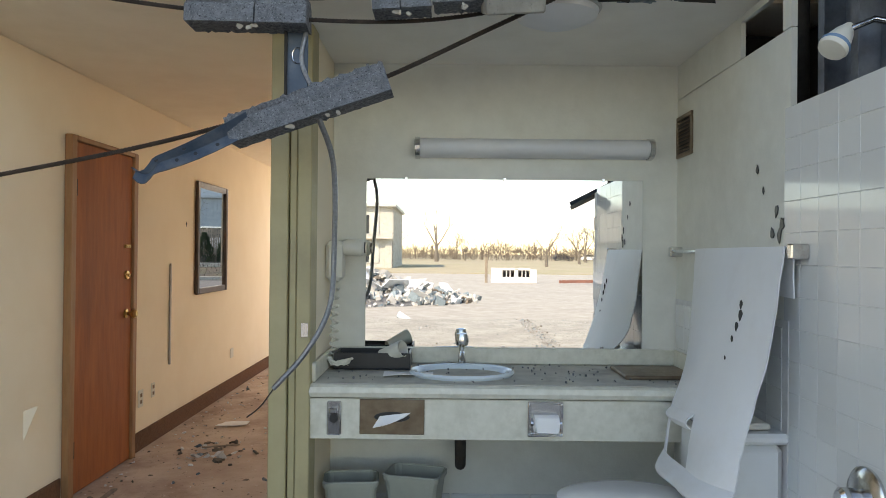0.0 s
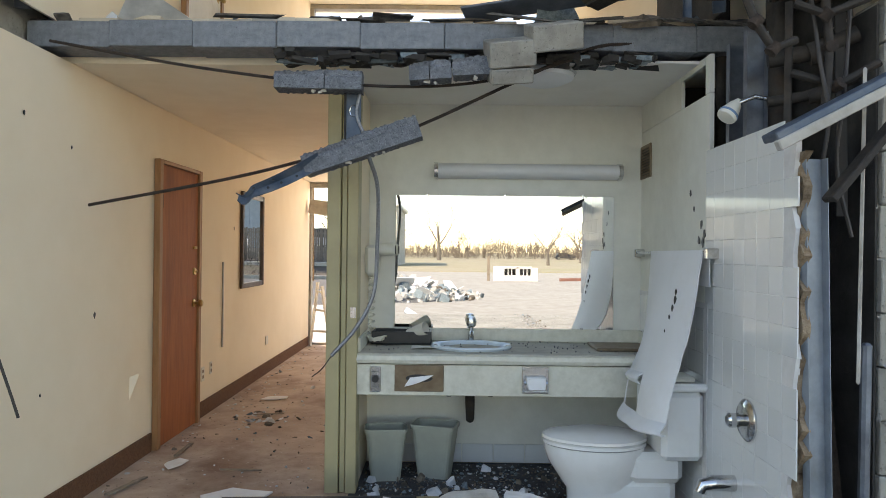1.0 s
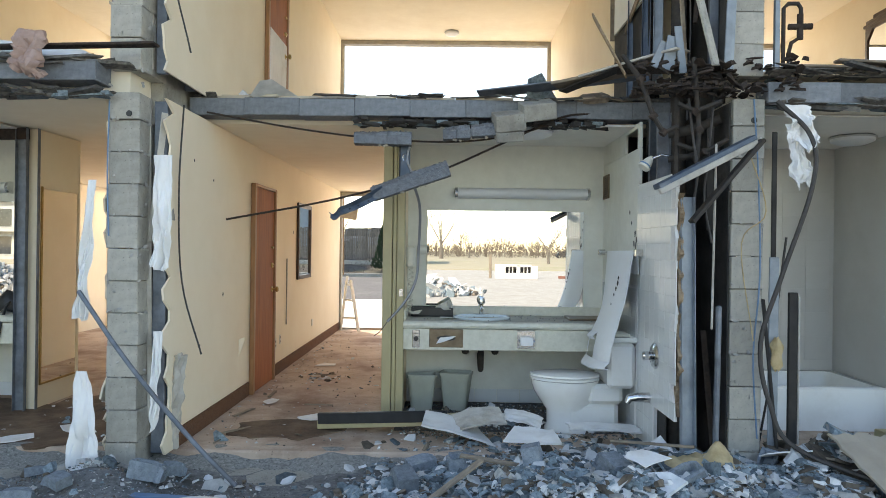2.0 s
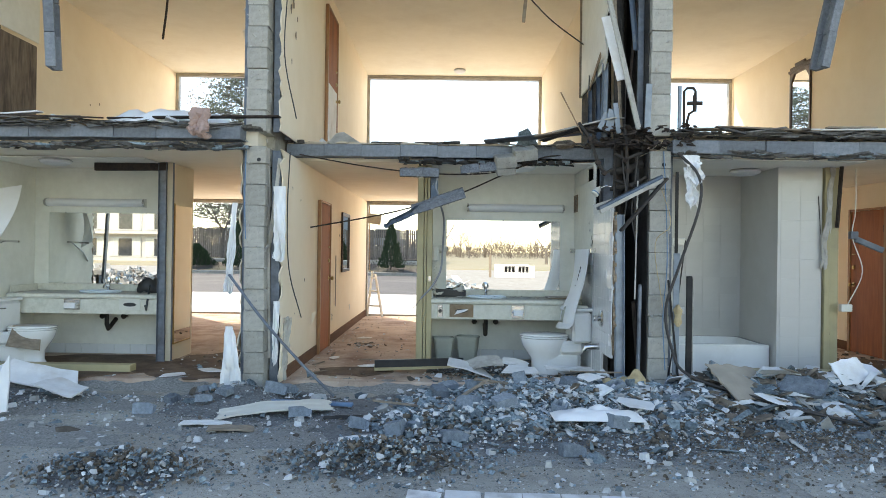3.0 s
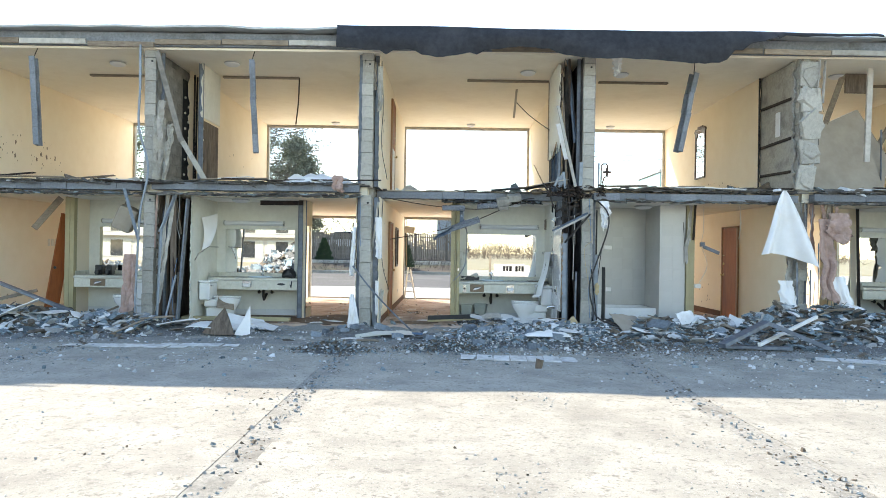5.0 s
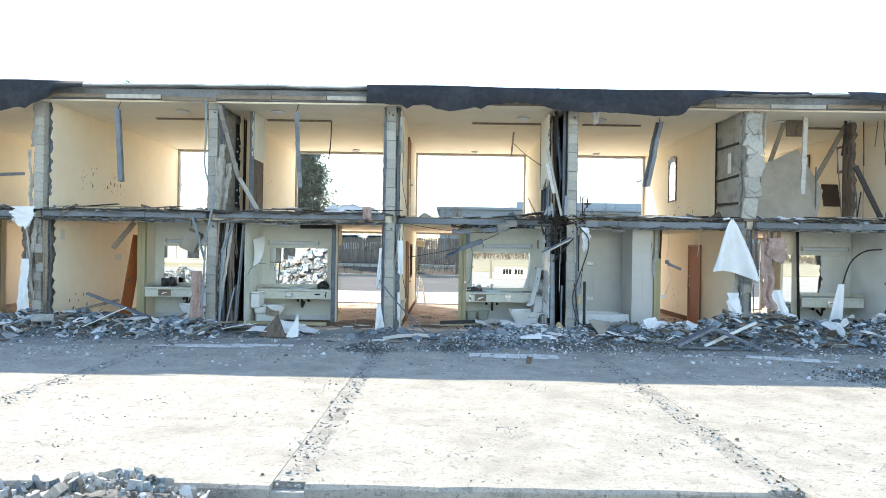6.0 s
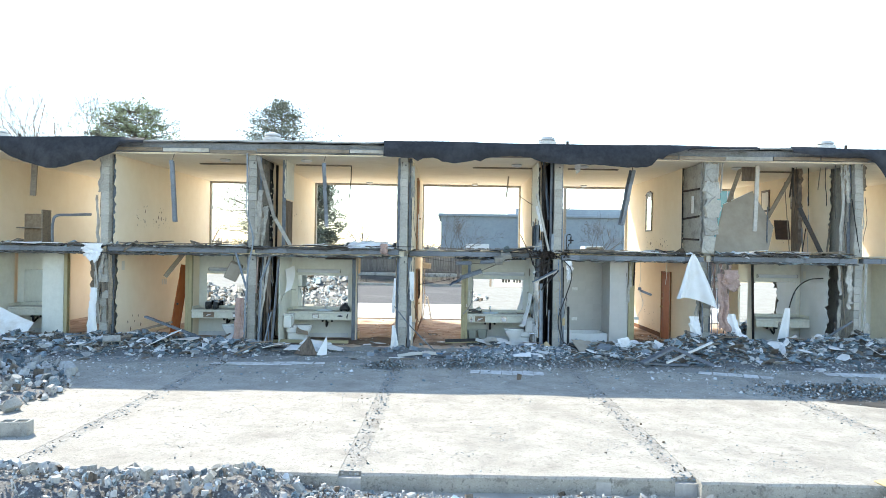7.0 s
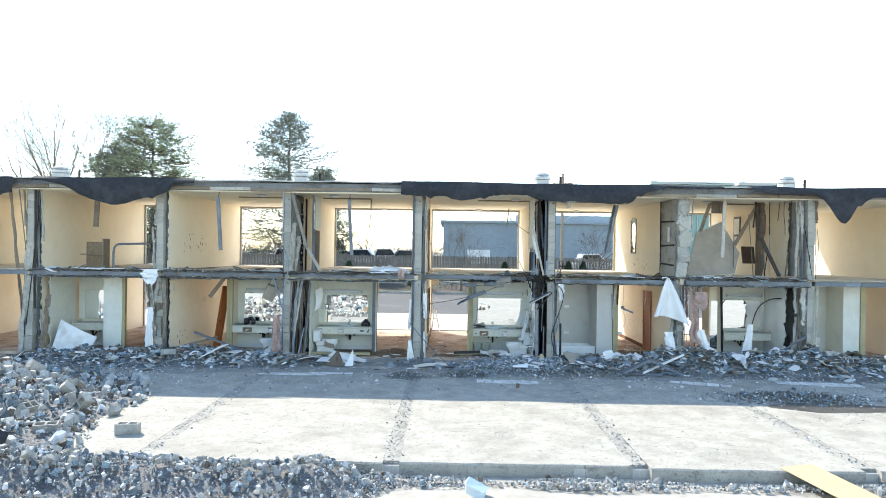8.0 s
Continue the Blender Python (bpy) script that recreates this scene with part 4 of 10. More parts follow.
for r in range(17):
    for c in range(8):
        y, z = 1.49 + c * 0.1075, 0.1 + r * 0.1075
        if z > 1.85 or (z < 0.42 and y < 1.9) or (c == 0 and rng.random() < 0.35):
            continue
        ob = new("tile", TILEX)
        ob.parent = wet
        ob.location = (1.167 + (0.003 if y < 2.3 else 0), y, z)
        ob.rotation_euler = (rng.uniform(-0.004, 0.004), 0, rng.uniform(-0.006, 0.006))
for r in range(10):
    for c in range(10):
        y, z = 2.35 + c * 0.1075, 0.1 + r * 0.1075
        if y + 0.1 > VB:
            continue
        ob = new("tile", TILEX)
        ob.parent = wet
        ob.location = (1.165, y, z)
        ob.rotation_euler = (rng.uniform(-0.004, 0.004), 0, rng.uniform(-0.006, 0.006))
vent = thing("wall_vent", "small brown louvred air vent in the bathroom wall", "vent")
for a in ((3.22, 3.425, 2.085, 2.105), (3.22, 3.425, 1.9, 1.92), (3.22, 3.24, 1.92, 2.085), (3.405, 3.425, 1.92, 2.085)):
    part("frame", B(1.152, 1.164, a[0], a[1], a[2], a[3], 0.002), M_BRONZE, vent)
part("backing", B(1.1625, 1.1645, 3.24, 3.405, 1.92, 2.085), M_BLACK, vent)
for k in range(9):
    part("slat", Shape().box(-0.001, 0.001, -0.08, 0.08, -0.009, 0.009, 0, pose(1.157, 3.3225, 1.932 + k * 0.0175, 0, 35, 0)), M_BRONZE, vent)
# shower fittings
shw = thing("wall_shower", "white shower head on a chrome arm above the tiles", "shower head")
part("arm", Shape().tube([(1.3, 1.92, 2.07), (1.2, 1.92, 2.09), (1.13, 1.93, 2.06)], 0.01, 10), M_CHROME, shw, "bent chrome arm", True)
part("head", Shape().lathe([(0.012, -0.03), (0.018, -0.015), (0.026, 0.0), (0.036, 0.035), (0.042, 0.06), (0.038, 0.07), (0.03, 0.072)], 20, look((1.125, 1.935, 2.055), (1.0, 1.9, 1.9)) @ pose(0, 0, 0, 180)), M_PLASTIC, shw, "", True)
part("ring", Shape().lathe([(0.041, 0.045), (0.0425, 0.047), (0.0425, 0.054), (0.041, 0.056)], 20, look((1.125, 1.935, 2.055), (1.0, 1.9, 1.9)) @ pose(0, 0, 0, 180)), M_BLUEW, shw, "blue trim ring", True)
vl = thing("shower_valve", "round chrome shower valve plate with handle on the tiles", "shower valve")
part("plate", Shape().lathe([(0.085, 0), (0.085, 0.008), (0.07, 0.02), (0.03, 0.024)], 28, pose(1.162, 1.87, 0.76, 0, -90, 0)), M_CHROME, vl, "", True)
part("handle", Shape().lathe([(0.02, 0.02), (0.028, 0.04), (0.03, 0.075), (0.02, 0.085)], 14, pose(1.162, 1.87, 0.76, 0, -90, 0)), M_CHROME, vl, "", True)
sp = part("tub_spout", Shape().tube([(1.166, 2.0, 0.46), (1.08, 2.0, 0.46), (1.03, 2.0, 0.45), (1.02, 2.0, 0.42)], [0.034, 0.033, 0.03, 0.024], 14), M_CHROME, None, "", True)
tagged(sp, "chrome tub spout sticking out of the tiles", "spout")
# towel rail and the peeled sheet over it
rail = thing("towel_rail", "chrome towel rail on brackets beside the counter", "towel rail")
part("bar", Shape().tube([(1.12, 2.2, 1.437), (1.12, 3.38, 1.437)], 0.009, 10), M_CHROME, rail)
for yy in (2.2, 3.37):
    part("bracket", B(1.105, 1.166, yy - 0.018, yy + 0.018, 1.41, 1.46, 0.005), M_CHROME, rail)
LEFT_EDGE = [Vector(p) for p in ((1.15, 3.02, 1.30), (1.135, 3.02, 1.435), (1.108, 3.02, 1.45), (1.05, 2.96, 1.0), (0.935, 2.81, 0.79), (0.90, 2.76, 0.64))]
RIGHT_EDGE = [Vector(p) for p in ((1.15, 2.25, 1.28), (1.14, 2.235, 1.435), (1.105, 2.225, 1.452), (1.05, 2.205, 1.1), (0.966, 2.2, 0.80), (0.93, 2.19, 0.66))]


def edge_at(E, w):
    """A smooth place along an edge of the sheet, w in 0..1."""
    K = (0.0, 0.1, 0.15, 0.55, 0.84, 1.0)
    i = max(k for k in range(5) if w >= K[k] or k == 0)
    t = (w - K[i]) / (K[i + 1] - K[i])
    if i < 2:
        return E[i].lerp(E[i + 1], t)
    a, b, c, d = E[max(i - 1, 2)], E[i], E[i + 1], E[min(i + 2, 5)]
    return 0.5 * ((2 * b) + (c - a) * t + (2 * a - 5 * b + 4 * c - d) * t * t + (3 * b - a - 3 * c + d) * t ** 3)


def peeled(w, v):
    """Wall sheeting folded over the rail, falling before the cistern; w down its length, v across it."""
    p = edge_at(LEFT_EDGE, min(w, 1.0)).lerp(edge_at(RIGHT_EDGE, min(w, 1.0)), v)
    d = max(0.0, w - 0.15)
    p += Vector((-0.05 * math.sin(math.pi * v) * min(1, d * 3) + 0.012 * math.sin(v * 9 + w * 4) * d, -0.03 * math.sin(math.pi * v) * d, 0.0))
    if w > 1.0:
        k = (w - 1.0) / 0.16
        p += Vector((-0.05 * math.sin(k * 2.6), -0.06 * math.sin(k * 2.2), -0.13 * k + 0.05 * k * k + 0.04 * v * k))
    return p


def sheet_patch(w0, w1, v0, v1, nu, nv):
    return Shape().sheet(lambda u, v: peeled(w0 + (w1 - w0) * u, v0 + (v1 - v0) * v + 0.012 * nz(u * 9, v * 9, 3)), nu, nv, 0.005)


M_VINYL = surf("thin_white_vinyl", (0.86, 0.87, 0.87), (0.9, 0.91, 0.91), 4, 0.6, 0.12, 30, stain=(0.66, 0.61, 0.53), sscale=1.6, samt=0.3)
_n, _l = M_VINYL.node_tree.nodes, M_VINYL.node_tree.links
_t, _m = _n.new("ShaderNodeBsdfTranslucent"), _n.new("ShaderNodeMixShader")
_t.inputs[0].default_value = (0.8, 0.82, 0.82, 1)
_m.inputs[0].default_value = 0.12
_l.new(_n["Principled BSDF"].outputs[0], _m.inputs[1])
_l.new(_t.outputs[0], _m.inputs[2])
_l.new(_m.outputs[0], _n["Material Output"].inputs[0])
pe = thing("peeled_wall_sheet", "peeled sheet of white vinyl wallcovering draped over the rail", "sheet")
part("sheet", sheet_patch(0.0, 0.80, 0.0, 1.0, 36, 16), M_VINYL, pe, "", True)
part("right_strip", sheet_patch(0.80, 1.0, 0.48, 1.0, 8, 8), M_VINYL, pe, "", True)
part("left_strip", sheet_patch(0.80, 1.0, 0.0, 0.1, 8, 3), M_VINYL, pe, "narrow torn strip", True)
part("curled_end", sheet_patch(1.0, 1.16, 0.0, 1.0, 8, 16), M_VINYL, pe, "curled torn lower end", True)
part("torn_flap", Shape().sheet(lambda u, v: peeled(0.80, 0.1 + 0.38 * v) + Vector((-0.035 * math.sin(u * 2.5), -0.02 * u, -0.05 * u + 0.012 * v)), 5, 8, 0.005), M_VINYL, pe, "folded lip of the tear", True)
for w, v, hs in ((0.38, 0.72, 0.012), (0.415, 0.735, 0.016), (0.45, 0.72, 0.013), (0.49, 0.7, 0.009), (0.56, 0.66, 0.006)):
    q = peeled(w, v)
    part("tear", Shape().lathe([(hs, 0), (hs * 0.6, 0.004)], 7, look(q - Vector((0.006, 0.006, 0)), q - Vector((0.8, 1, 0))), 0.5, 1.5), M_BLACK, pe, "dark torn hole")
cr = part("tissue_cover", B(0.97, 1.12, 2.34, 2.5, 0.822, 0.845, 0.006), M_PLASTIC)
tagged(cr, "white plastic cover plate resting on the toilet tank", "cover")

# ---- doors, corridor details ----
def stick(name, p0, p1, w, h, mat, parent=None, label="", ch=0.004, roll=0.0):
    """A straight batten between two places."""
    p0, p1 = Vector(p0), Vector(p1)
    d = p1 - p0
    m = Matrix.Translation(p0) @ d.to_track_quat("X", "Z").to_matrix().to_4x4() @ pose(0, 0, 0, roll)
    return part(name, Shape().box(0, d.length, -w / 2, w / 2, -h / 2, h / 2, ch, m), mat, parent, label)


def wall_door(x, face, y0, y1, z0, z1, label, knob_far=True, number=1):
    """A flush wooden door in a cross wall; face: +1 if seen from +x."""
    e = thing("wooden_door", label, "door", "connecting doors")
    s = face
    bx = sorted((x + s * 0.003, x + s * 0.03))
    part("leaf", B(bx[0], bx[1], y0 + 0.03, y1 - 0.03, z0 + 0.006, z1 - 0.03, 0.003), M_WOOD, e, "varnished plywood leaf, darkened near its foot")
    fx = sorted((x + s * 0.003, x + s * 0.045))
    for ya, yb, za, zb in ((y0 - 0.025, y0 + 0.026, z0, z1), (y1 - 0.026, y1 + 0.025, z0, z1), (y0 + 0.027, y1 - 0.027, z1 - 0.027, z1)):
        part("casing", B(fx[0], fx[1], ya, yb, za, zb, 0.004), M_WOODTRIM, e, "narrow brown wooden casing")
    ky = y1 - 0.1 if knob_far else y0 + 0.1
    k = part("door_knob", Shape().lathe([(0.03, 0), (0.03, 0.006), (0.012, 0.012), (0.012, 0.03), (0.027, 0.045), (0.028, 0.06), (0.016, 0.07)], 16, pose(x + s * 0.03, ky, z0 + 0.93, 0, 90 * s, 0)), M_BRASS, e, "aged brass knob", True)
    part("deadbolt", Shape().lathe([(0.028, 0), (0.026, 0.012), (0.01, 0.016), (0.01, 0.024)], 14, pose(x + s * 0.03, ky, z0 + 1.17, 0, 90 * s, 0)), M_BRASS, e, "brass deadbolt", True)
    part("latch", B(*sorted((x + s * 0.03, x + s * 0.045)), ky - 0.03, ky + 0.03, z0 + 1.34, z0 + 1.36, 0.002), M_BRASS, e, "small brass swing latch")
    hy = y0 + 0.03 if knob_far else y1 - 0.03
    for hz in (z0 + 0.25, z1 - 0.28):
        part("hinge", Shape().tube([(x + s * 0.036, hy, hz - 0.045), (x + s * 0.036, hy, hz + 0.045)], 0.008, 8), M_DARKMET, e, "dark hinge")
    return e


def framed_mirror(x, face, y0, y1, z0, z1, label, fw=0.05):
    e = thing("framed_mirror", label, "mirror", "framed mirrors")
    s = face
    part("glass", B(*sorted((x + s * 0.004, x + s * 0.012)), y0 + fw, y1 - fw, z0 + fw, z1 - fw), M_MIRROR, e)
    bx = sorted((x + s * 0.003, x + s * 0.03))
    for ya, yb, za, zb in ((y0, y0 + fw, z0, z1), (y1 - fw, y1, z0, z1), (y0 + fw + 0.001, y1 - fw - 0.001, z0, z0 + fw), (y0 + fw + 0.001, y1 - fw - 0.001, z1 - fw, z1)):
        part("frame_bar", B(bx[0], bx[1], ya, yb, za, zb, 0.006), M_FRAME, e, "dark red-brown frame bar")
    return e


def wall_plate(x, face, y, z, w=0.07, h=0.115, label="off-white wall outlet plate", slots=True):
    e = thing("wall_plate", label, "outlet", "wall plates")
    part("plate", B(*sorted((x + face * 0.002, x + face * 0.009)), y - w / 2, y + w / 2, z - h / 2, z + h / 2, 0.003), M_PLASTIC, e)
    if slots:
        for dz in (-0.022, 0.022):
            part("socket", B(*sorted((x + face * 0.009, x + face * 0.0105)), y - 0.014, y + 0.014, z + dz - 0.012, z + dz + 0.012, 0.0005), M_BRONZE, e)
    return e


def hole(x, face, y, z, r, seed):
    rr = random.Random(seed)
    prof = [(x + face * 0.002, y + r * (0.5 + rr.random() * 0.6) * math.cos(a), z + r * (0.8 + rr.random()) * math.sin(a)) for a in [2 * math.pi * k / 11 for k in range(11)]]
    back = [(p[0] + face * 0.003, y + (p[1] - y) * 0.9, z + (p[2] - z) * 0.9) for p in prof]
    return Shape().rings([prof, back])


def baseboard(x, face, y0, y1):
    setting("baseboard", B(*sorted((x, x + face * 0.014)), y0, y1, FZ, FZ + 0.125, 0.003), M_BASE, "dark brown carpet-covered baseboard", "baseboard")


wall_door(-2.02, 1, 3.62, 4.35, FZ, 2.03, "closed varnished wooden door, weathered and stained, in the corridor wall")
baseboard(-2.02, 1, 4.44, BACK - 0.08)
baseboard(-2.02, 1, 1.95, 3.58)
framed_mirror(-2.02, 1, 5.48, 6.23, 1.06, 1.98, "tall mirror in a dark red-brown wooden frame on the corridor wall")
tagged(part("cover_strip", B(-2.018, -2.008, 4.985, 5.01, 0.58, 1.32, 0.003), M_ALU), "thin grey vertical cover strip on the corridor wall", "trim")
wall_plate(-2.02, 1, 4.53, 0.43)
wall_plate(-2.02, 1, 4.72, 0.45, 0.05, 0.1)
wall_plate(-2.02, 1, 6.46, 0.45, 0.09, 0.09, "beige wall plate above the baseboard", False)
fl = part("paint_flap", Shape().sheet(lambda u, v: (-2.012 + 0.05 * u * (1 - v), 3.26 + 0.035 * u * (1 - v), 0.64 - 0.17 * v + 0.02 * u), 6, 8, 0.003), M_CREAM, None, "", True)
tagged(fl, "loose triangular flap of peeling wallcovering", "sheet")
holes = Shape()
for y, z, r, sd in ((2.85, 1.06, 0.012, 1), (2.6, 1.95, 0.008, 2), (2.35, 0.72, 0.006, 3), (5.3, 1.62, 0.012, 4), (2.2, 2.05, 0.008, 5)):
    h = hole(-2.02, 1, y, z, r, sd)
    holes.add(h.v, h.f)
tagged(part("wall_hole", holes, M_BLACK), "small dark punctures in the plasterboard", "hole", "", "stuff")
holes = Shape()
for y, z, r, sd in ((2.55, 1.74, 0.012, 6), (2.5, 1.66, 0.01, 7), (2.4, 1.58, 0.018, 8), (2.36, 1.53, 0.02, 9), (2.43, 1.5, 0.016, 10), (2.38, 1.49, 0.018, 12)):
    h = hole(1.165, -1, y, z, r, sd)
    holes.add(h.v, h.f)
tagged(part("wall_hole", holes, M_BLACK), "ragged dark holes in the bathroom wall", "hole", "", "stuff")

wall_door(5.27, -1, 3.86, 4.64, FZ, 2.06, "closed orange-brown wooden door in the corridor wall")
baseboard(5.27, -1, 4.68, BACK - 0.08)
up_door = wall_door(-2.04, 1, 4.08, 4.86, Z2 + 0.01, 4.66, "upper-floor wooden connecting door with its lower veneer peeled off")
# pale panel laid on the leaf paints the light at the door's lower half
part("bare_core", B(-2.0095, -2.004, 4.12, 4.82, Z2 + 0.03, 3.64, 0.002), M_DRYWALL, up_door, "pale panel standing in for light on the lower door")
framed_mirror(5.27, -1, 5.75, 6.4, 3.28, 4.42, "tall mirror in a dark crested frame on the upper cream wall", 0.045)
crested = [o for o in bpy.data.objects if o.name.startswith("framed_mirror")][-1]
for ya, yb, za, zb in ((5.71, 6.44, 4.42, 4.46), (5.77, 6.38, 4.461, 4.50), (5.92, 6.23, 4.501, 4.545)):
    part("crest", B(5.235, 5.268, ya, yb, za, zb, 0.006), M_FRAME, crested, "stepped crest of the frame")
for ya, yb in ((5.79, 5.9), (6.36, 6.25)):
    part("corner", Shape().rings([[(xx, ya, 4.38), (xx, yb, 4.38), (xx, ya, 4.24)] for xx in (5.24, 5.262)]), M_FRAME, crested, "slanting corner of the frame")

wf = thing("broken_window_frame", "pale broken window frame leaning at the corridor's end", "window frame")
for p0, p1, w in (((-1.97, 8.6, FZ), (-1.88, 8.66, 0.98), 0.05), ((-1.66, 8.5, FZ), (-1.82, 8.64, 0.92), 0.05), ((-1.95, 8.6, 0.3), (-1.70, 8.53, 0.3), 0.035), ((-1.92, 8.62, 0.6), (-1.76, 8.58, 0.58), 0.035), ((-1.9, 8.64, 0.85), (-1.8, 8.62, 0.84), 0.03)):
    stick("frame_bar", p0, p1, w, 0.03, M_DRYWALL, wf)
tagged(part("curtain_box", Shape().box(-0.14, 0.14, -0.05, 0.05, -0.1, 0.1, 0.01, pose(-1.85, 8.55, 2.02, 0, 8, 4)), M_DIRTYB), "dirty curtain pelmet box hanging at the window head", "pelmet")
tagged(stick("pelmet_strap", (-1.95, 8.6, 2.3), (-1.93, 8.57, 1.0), 0.02, 0.02, M_BROWNEDGE), "torn brown strip hanging from the window head", "strip")

# ---- room B ----
bath_walls("b", -5.48, -3.7, False)
setting("corridor_wall_b", B(-3.7, -3.575, VF + 0.05, VB + 0.1, FZ, Z1 - 0.002), M_CREAM, "cream wall between bathroom and corridor")
setting("bedroom_face_b", B(-5.95, -3.575, VB + 0.104, VB + 0.13, FZ, Z1 - 0.002), M_CREAM, "cream bedroom side of the bathroom wall")
setting("side_wall_b", ragged(-5.49, 2.05, VB, FZ, Z1 - 0.004, 0.02, 55, 0.035, 0.05), M_BATH, "torn pale bathroom side wall")


def steel_stud(p0, p1, label, parent=None, w=0.09, holes=True, mat=None):
    """A C-shaped steel stud with keyhole punches."""
    e = thing("steel_stud", label, "stud", "bare steel studs") if parent is None else parent
    p0, p1 = Vector(p0), Vector(p1)
    d = p1 - p0
    m = Matrix.Translation(p0) @ d.to_track_quat("Z", "Y").to_matrix().to_4x4()
    L = d.length
    prof = [(-w / 2, 0.035), (-w / 2, 0), (w / 2, 0), (w / 2, 0.035), (w / 2 - 0.003, 0.035), (w / 2 - 0.003, 0.003), (-w / 2 + 0.003, 0.003), (-w / 2 + 0.003, 0.035)]
    part("web", Shape().rings([[m @ Vector((a, b, z)) for a, b in prof] for z in (0, L)]), mat or M_STUD, e)
    if holes:
        z = 0.3
        while z < L - 0.1:
            part("punch", Shape().lathe([(0.017, 0), (0.017, 0.003)], 10, m @ pose(0, -0.001, z, 90), 1, 1.6), M_BLACK, e, "dark keyhole punch")
            z += 0.61
    return e


steel_stud((-3.66, VF, FZ), (-3.66, VF, Z1), "bare steel stud at the end of the bathroom wall")
steel_stud((-3.6, VF + 0.06, FZ), (-3.6, VF + 0.06, Z1), "bare steel stud at the end of the bathroom wall", holes=False)
pm = thing("panel_mirror", "full-height mirror panel on the corridor wall", "mirror")
part("glass", B(-3.572, -3.564, VF + 0.12, VB + 0.06, 0.3, 1.9, 0.001), M_MIRROR, pm)
part("edge_trim", B(-3.573, -3.56, VF + 0.1, VF + 0.118, 0.28, 1.92, 0.002), M_BRASS, pm, "thin brass edge trim")
part("edge_trim", B(-3.573, -3.56, VF + 0.12, VB + 0.06, 0.28, 0.298, 0.002), M_BRASS, pm, "thin brass edge trim")
light_bar(-5.33, -4.1, 1.945)
wall_mirror(-5.3, -3.9, 0.95, 1.82)
vanity(-5.44, -3.71, False, -4.45, "long pale laminate vanity counter with clutter on top")
basin(-4.5, 3.13, 0.862)
faucet(-4.5, 3.33, 0.866)
paper_holder(-4.78, -4.6, 0.68, 0.8)
tissue_box(-4.15, -3.9, 0.68, 0.81, M_PLASTIC, False)
toilet(-5.47, 2.6, 1, "white porcelain toilet with a broken tile on its lid")
shard = part("brown_board", Shape().chunk(pose(-4.95, 2.45, 0.42, 60, 10, 20), 0.36, 0.3, 0.012, random.Random(4), 0.5), M_LUMBER)
tagged(shard, "broken brown board leaning on the toilet bowl", "board")
bag = thing("black_bag", "heap of black cable and bag on the counter", "bag")
part("lump", Shape().rings([[(-3.95 + r * math.cos(a) * 1.3, 3.2 + r * 0.8 * math.sin(a), z + 0.02 * math.sin(3 * a)) for a in [k * math.pi / 7 for k in range(14)]] for r, z in ((0.1, 0.868), (0.115, 0.91), (0.1, 0.97), (0.05, 1.03))]), M_BLACK, bag, "", True)
part("strap", Shape().tube([(-3.9, 3.1, 0.95), (-3.84, 2.95, 0.92), (-3.82, 2.86, 0.8), (-3.83, 2.85, 0.68), (-3.85, 2.86, 0.74)], 0.012, 7), M_BLACK, bag, "dangling black strap", True)
rb = thing("towel_rail", "bent chrome towel rail torn half off the wall", "towel rail")
part("bar", Shape().tube([(-5.46, 2.75, 1.46), (-5.2, 2.68, 1.45)], 0.012, 8), M_CHROME, rb)
part("bent_bar", Shape().tube([(-5.4, 2.75, 1.46), (-5.46, 2.35, 1.32), (-5.47, 2.2, 1.2)], 0.01, 8), M_CHROME, rb)
tagged(part("torn_paper", Shape().sheet(lambda u, v: (-5.44 + 0.16 * u + 0.05 * math.sin(v * 3), 2.45 + 0.4 * u * (1 - v), 2.0 - 0.62 * v + 0.1 * u), 8, 8, 0.005), M_PAPER, None, "", True), "torn sheet of white wallcovering hanging from the wall", "sheet")
bd = part("tan_board", Shape().box(-5.7, -3.7, 2.2, 2.34, FZ, FZ + 0.075, 0.006), M_TAN)
tagged(bd, "long tan threshold board lying across the bathroom floor", "board")
tagged(part("cover_plate", B(-5.484, -5.478, 2.4, 2.75, 0.85, 1.22, 0.003), M_BATH), "pale square cover panel on the bathroom wall", "panel")
stick("head_plate", (-4.45, VF, Z1 - 0.06), (-3.62, VF, Z1 - 0.05), 0.05, 0.09, M_RUST, None).name = "head_plate"
tagged(bpy.data.objects["head_plate"], "broken dark partition head plate under the ceiling", "lumber")

# ---- room A ----
bath_walls("a", -8.08, -6.36, True)
setting("corridor_wall_a", B(-8.2, -8.082, VF + 0.12, VB + 0.1, FZ, Z1 - 0.002), M_CREAM, "cream wall between corridor and bathroom")
setting("bedroom_face_a", B(-8.2, -6.2, VB + 0.104, VB + 0.13, FZ, Z1 - 0.002), M_CREAM, "cream bedroom side of the bathroom wall")
jb = tagged(new("door_frame_2"), "tan painted steel door jamb", "door frame", "", "structure")
part("jamb_face", B(-8.26, -8.17, VF, VF + 0.115, FZ, Z1 - 0.003, 0.004), M_TAN, jb)
part("jamb_return", B(-8.165, -8.08, VF, VF + 0.115, FZ, Z1 - 0.003, 0.004), M_TAN, jb)
wall_mirror(-7.86, -6.6, 0.93, 1.83)
vanity(-8.07, -6.4, True, -7.2, "pale laminate vanity counter with dark clutter on top")
light_bar(-7.8, -6.6, 1.95)
tissue_box(-7.75, -7.45, 0.66, 0.8, M_BRONZE)
paper_holder(-6.95, -6.8, 0.66, 0.8)
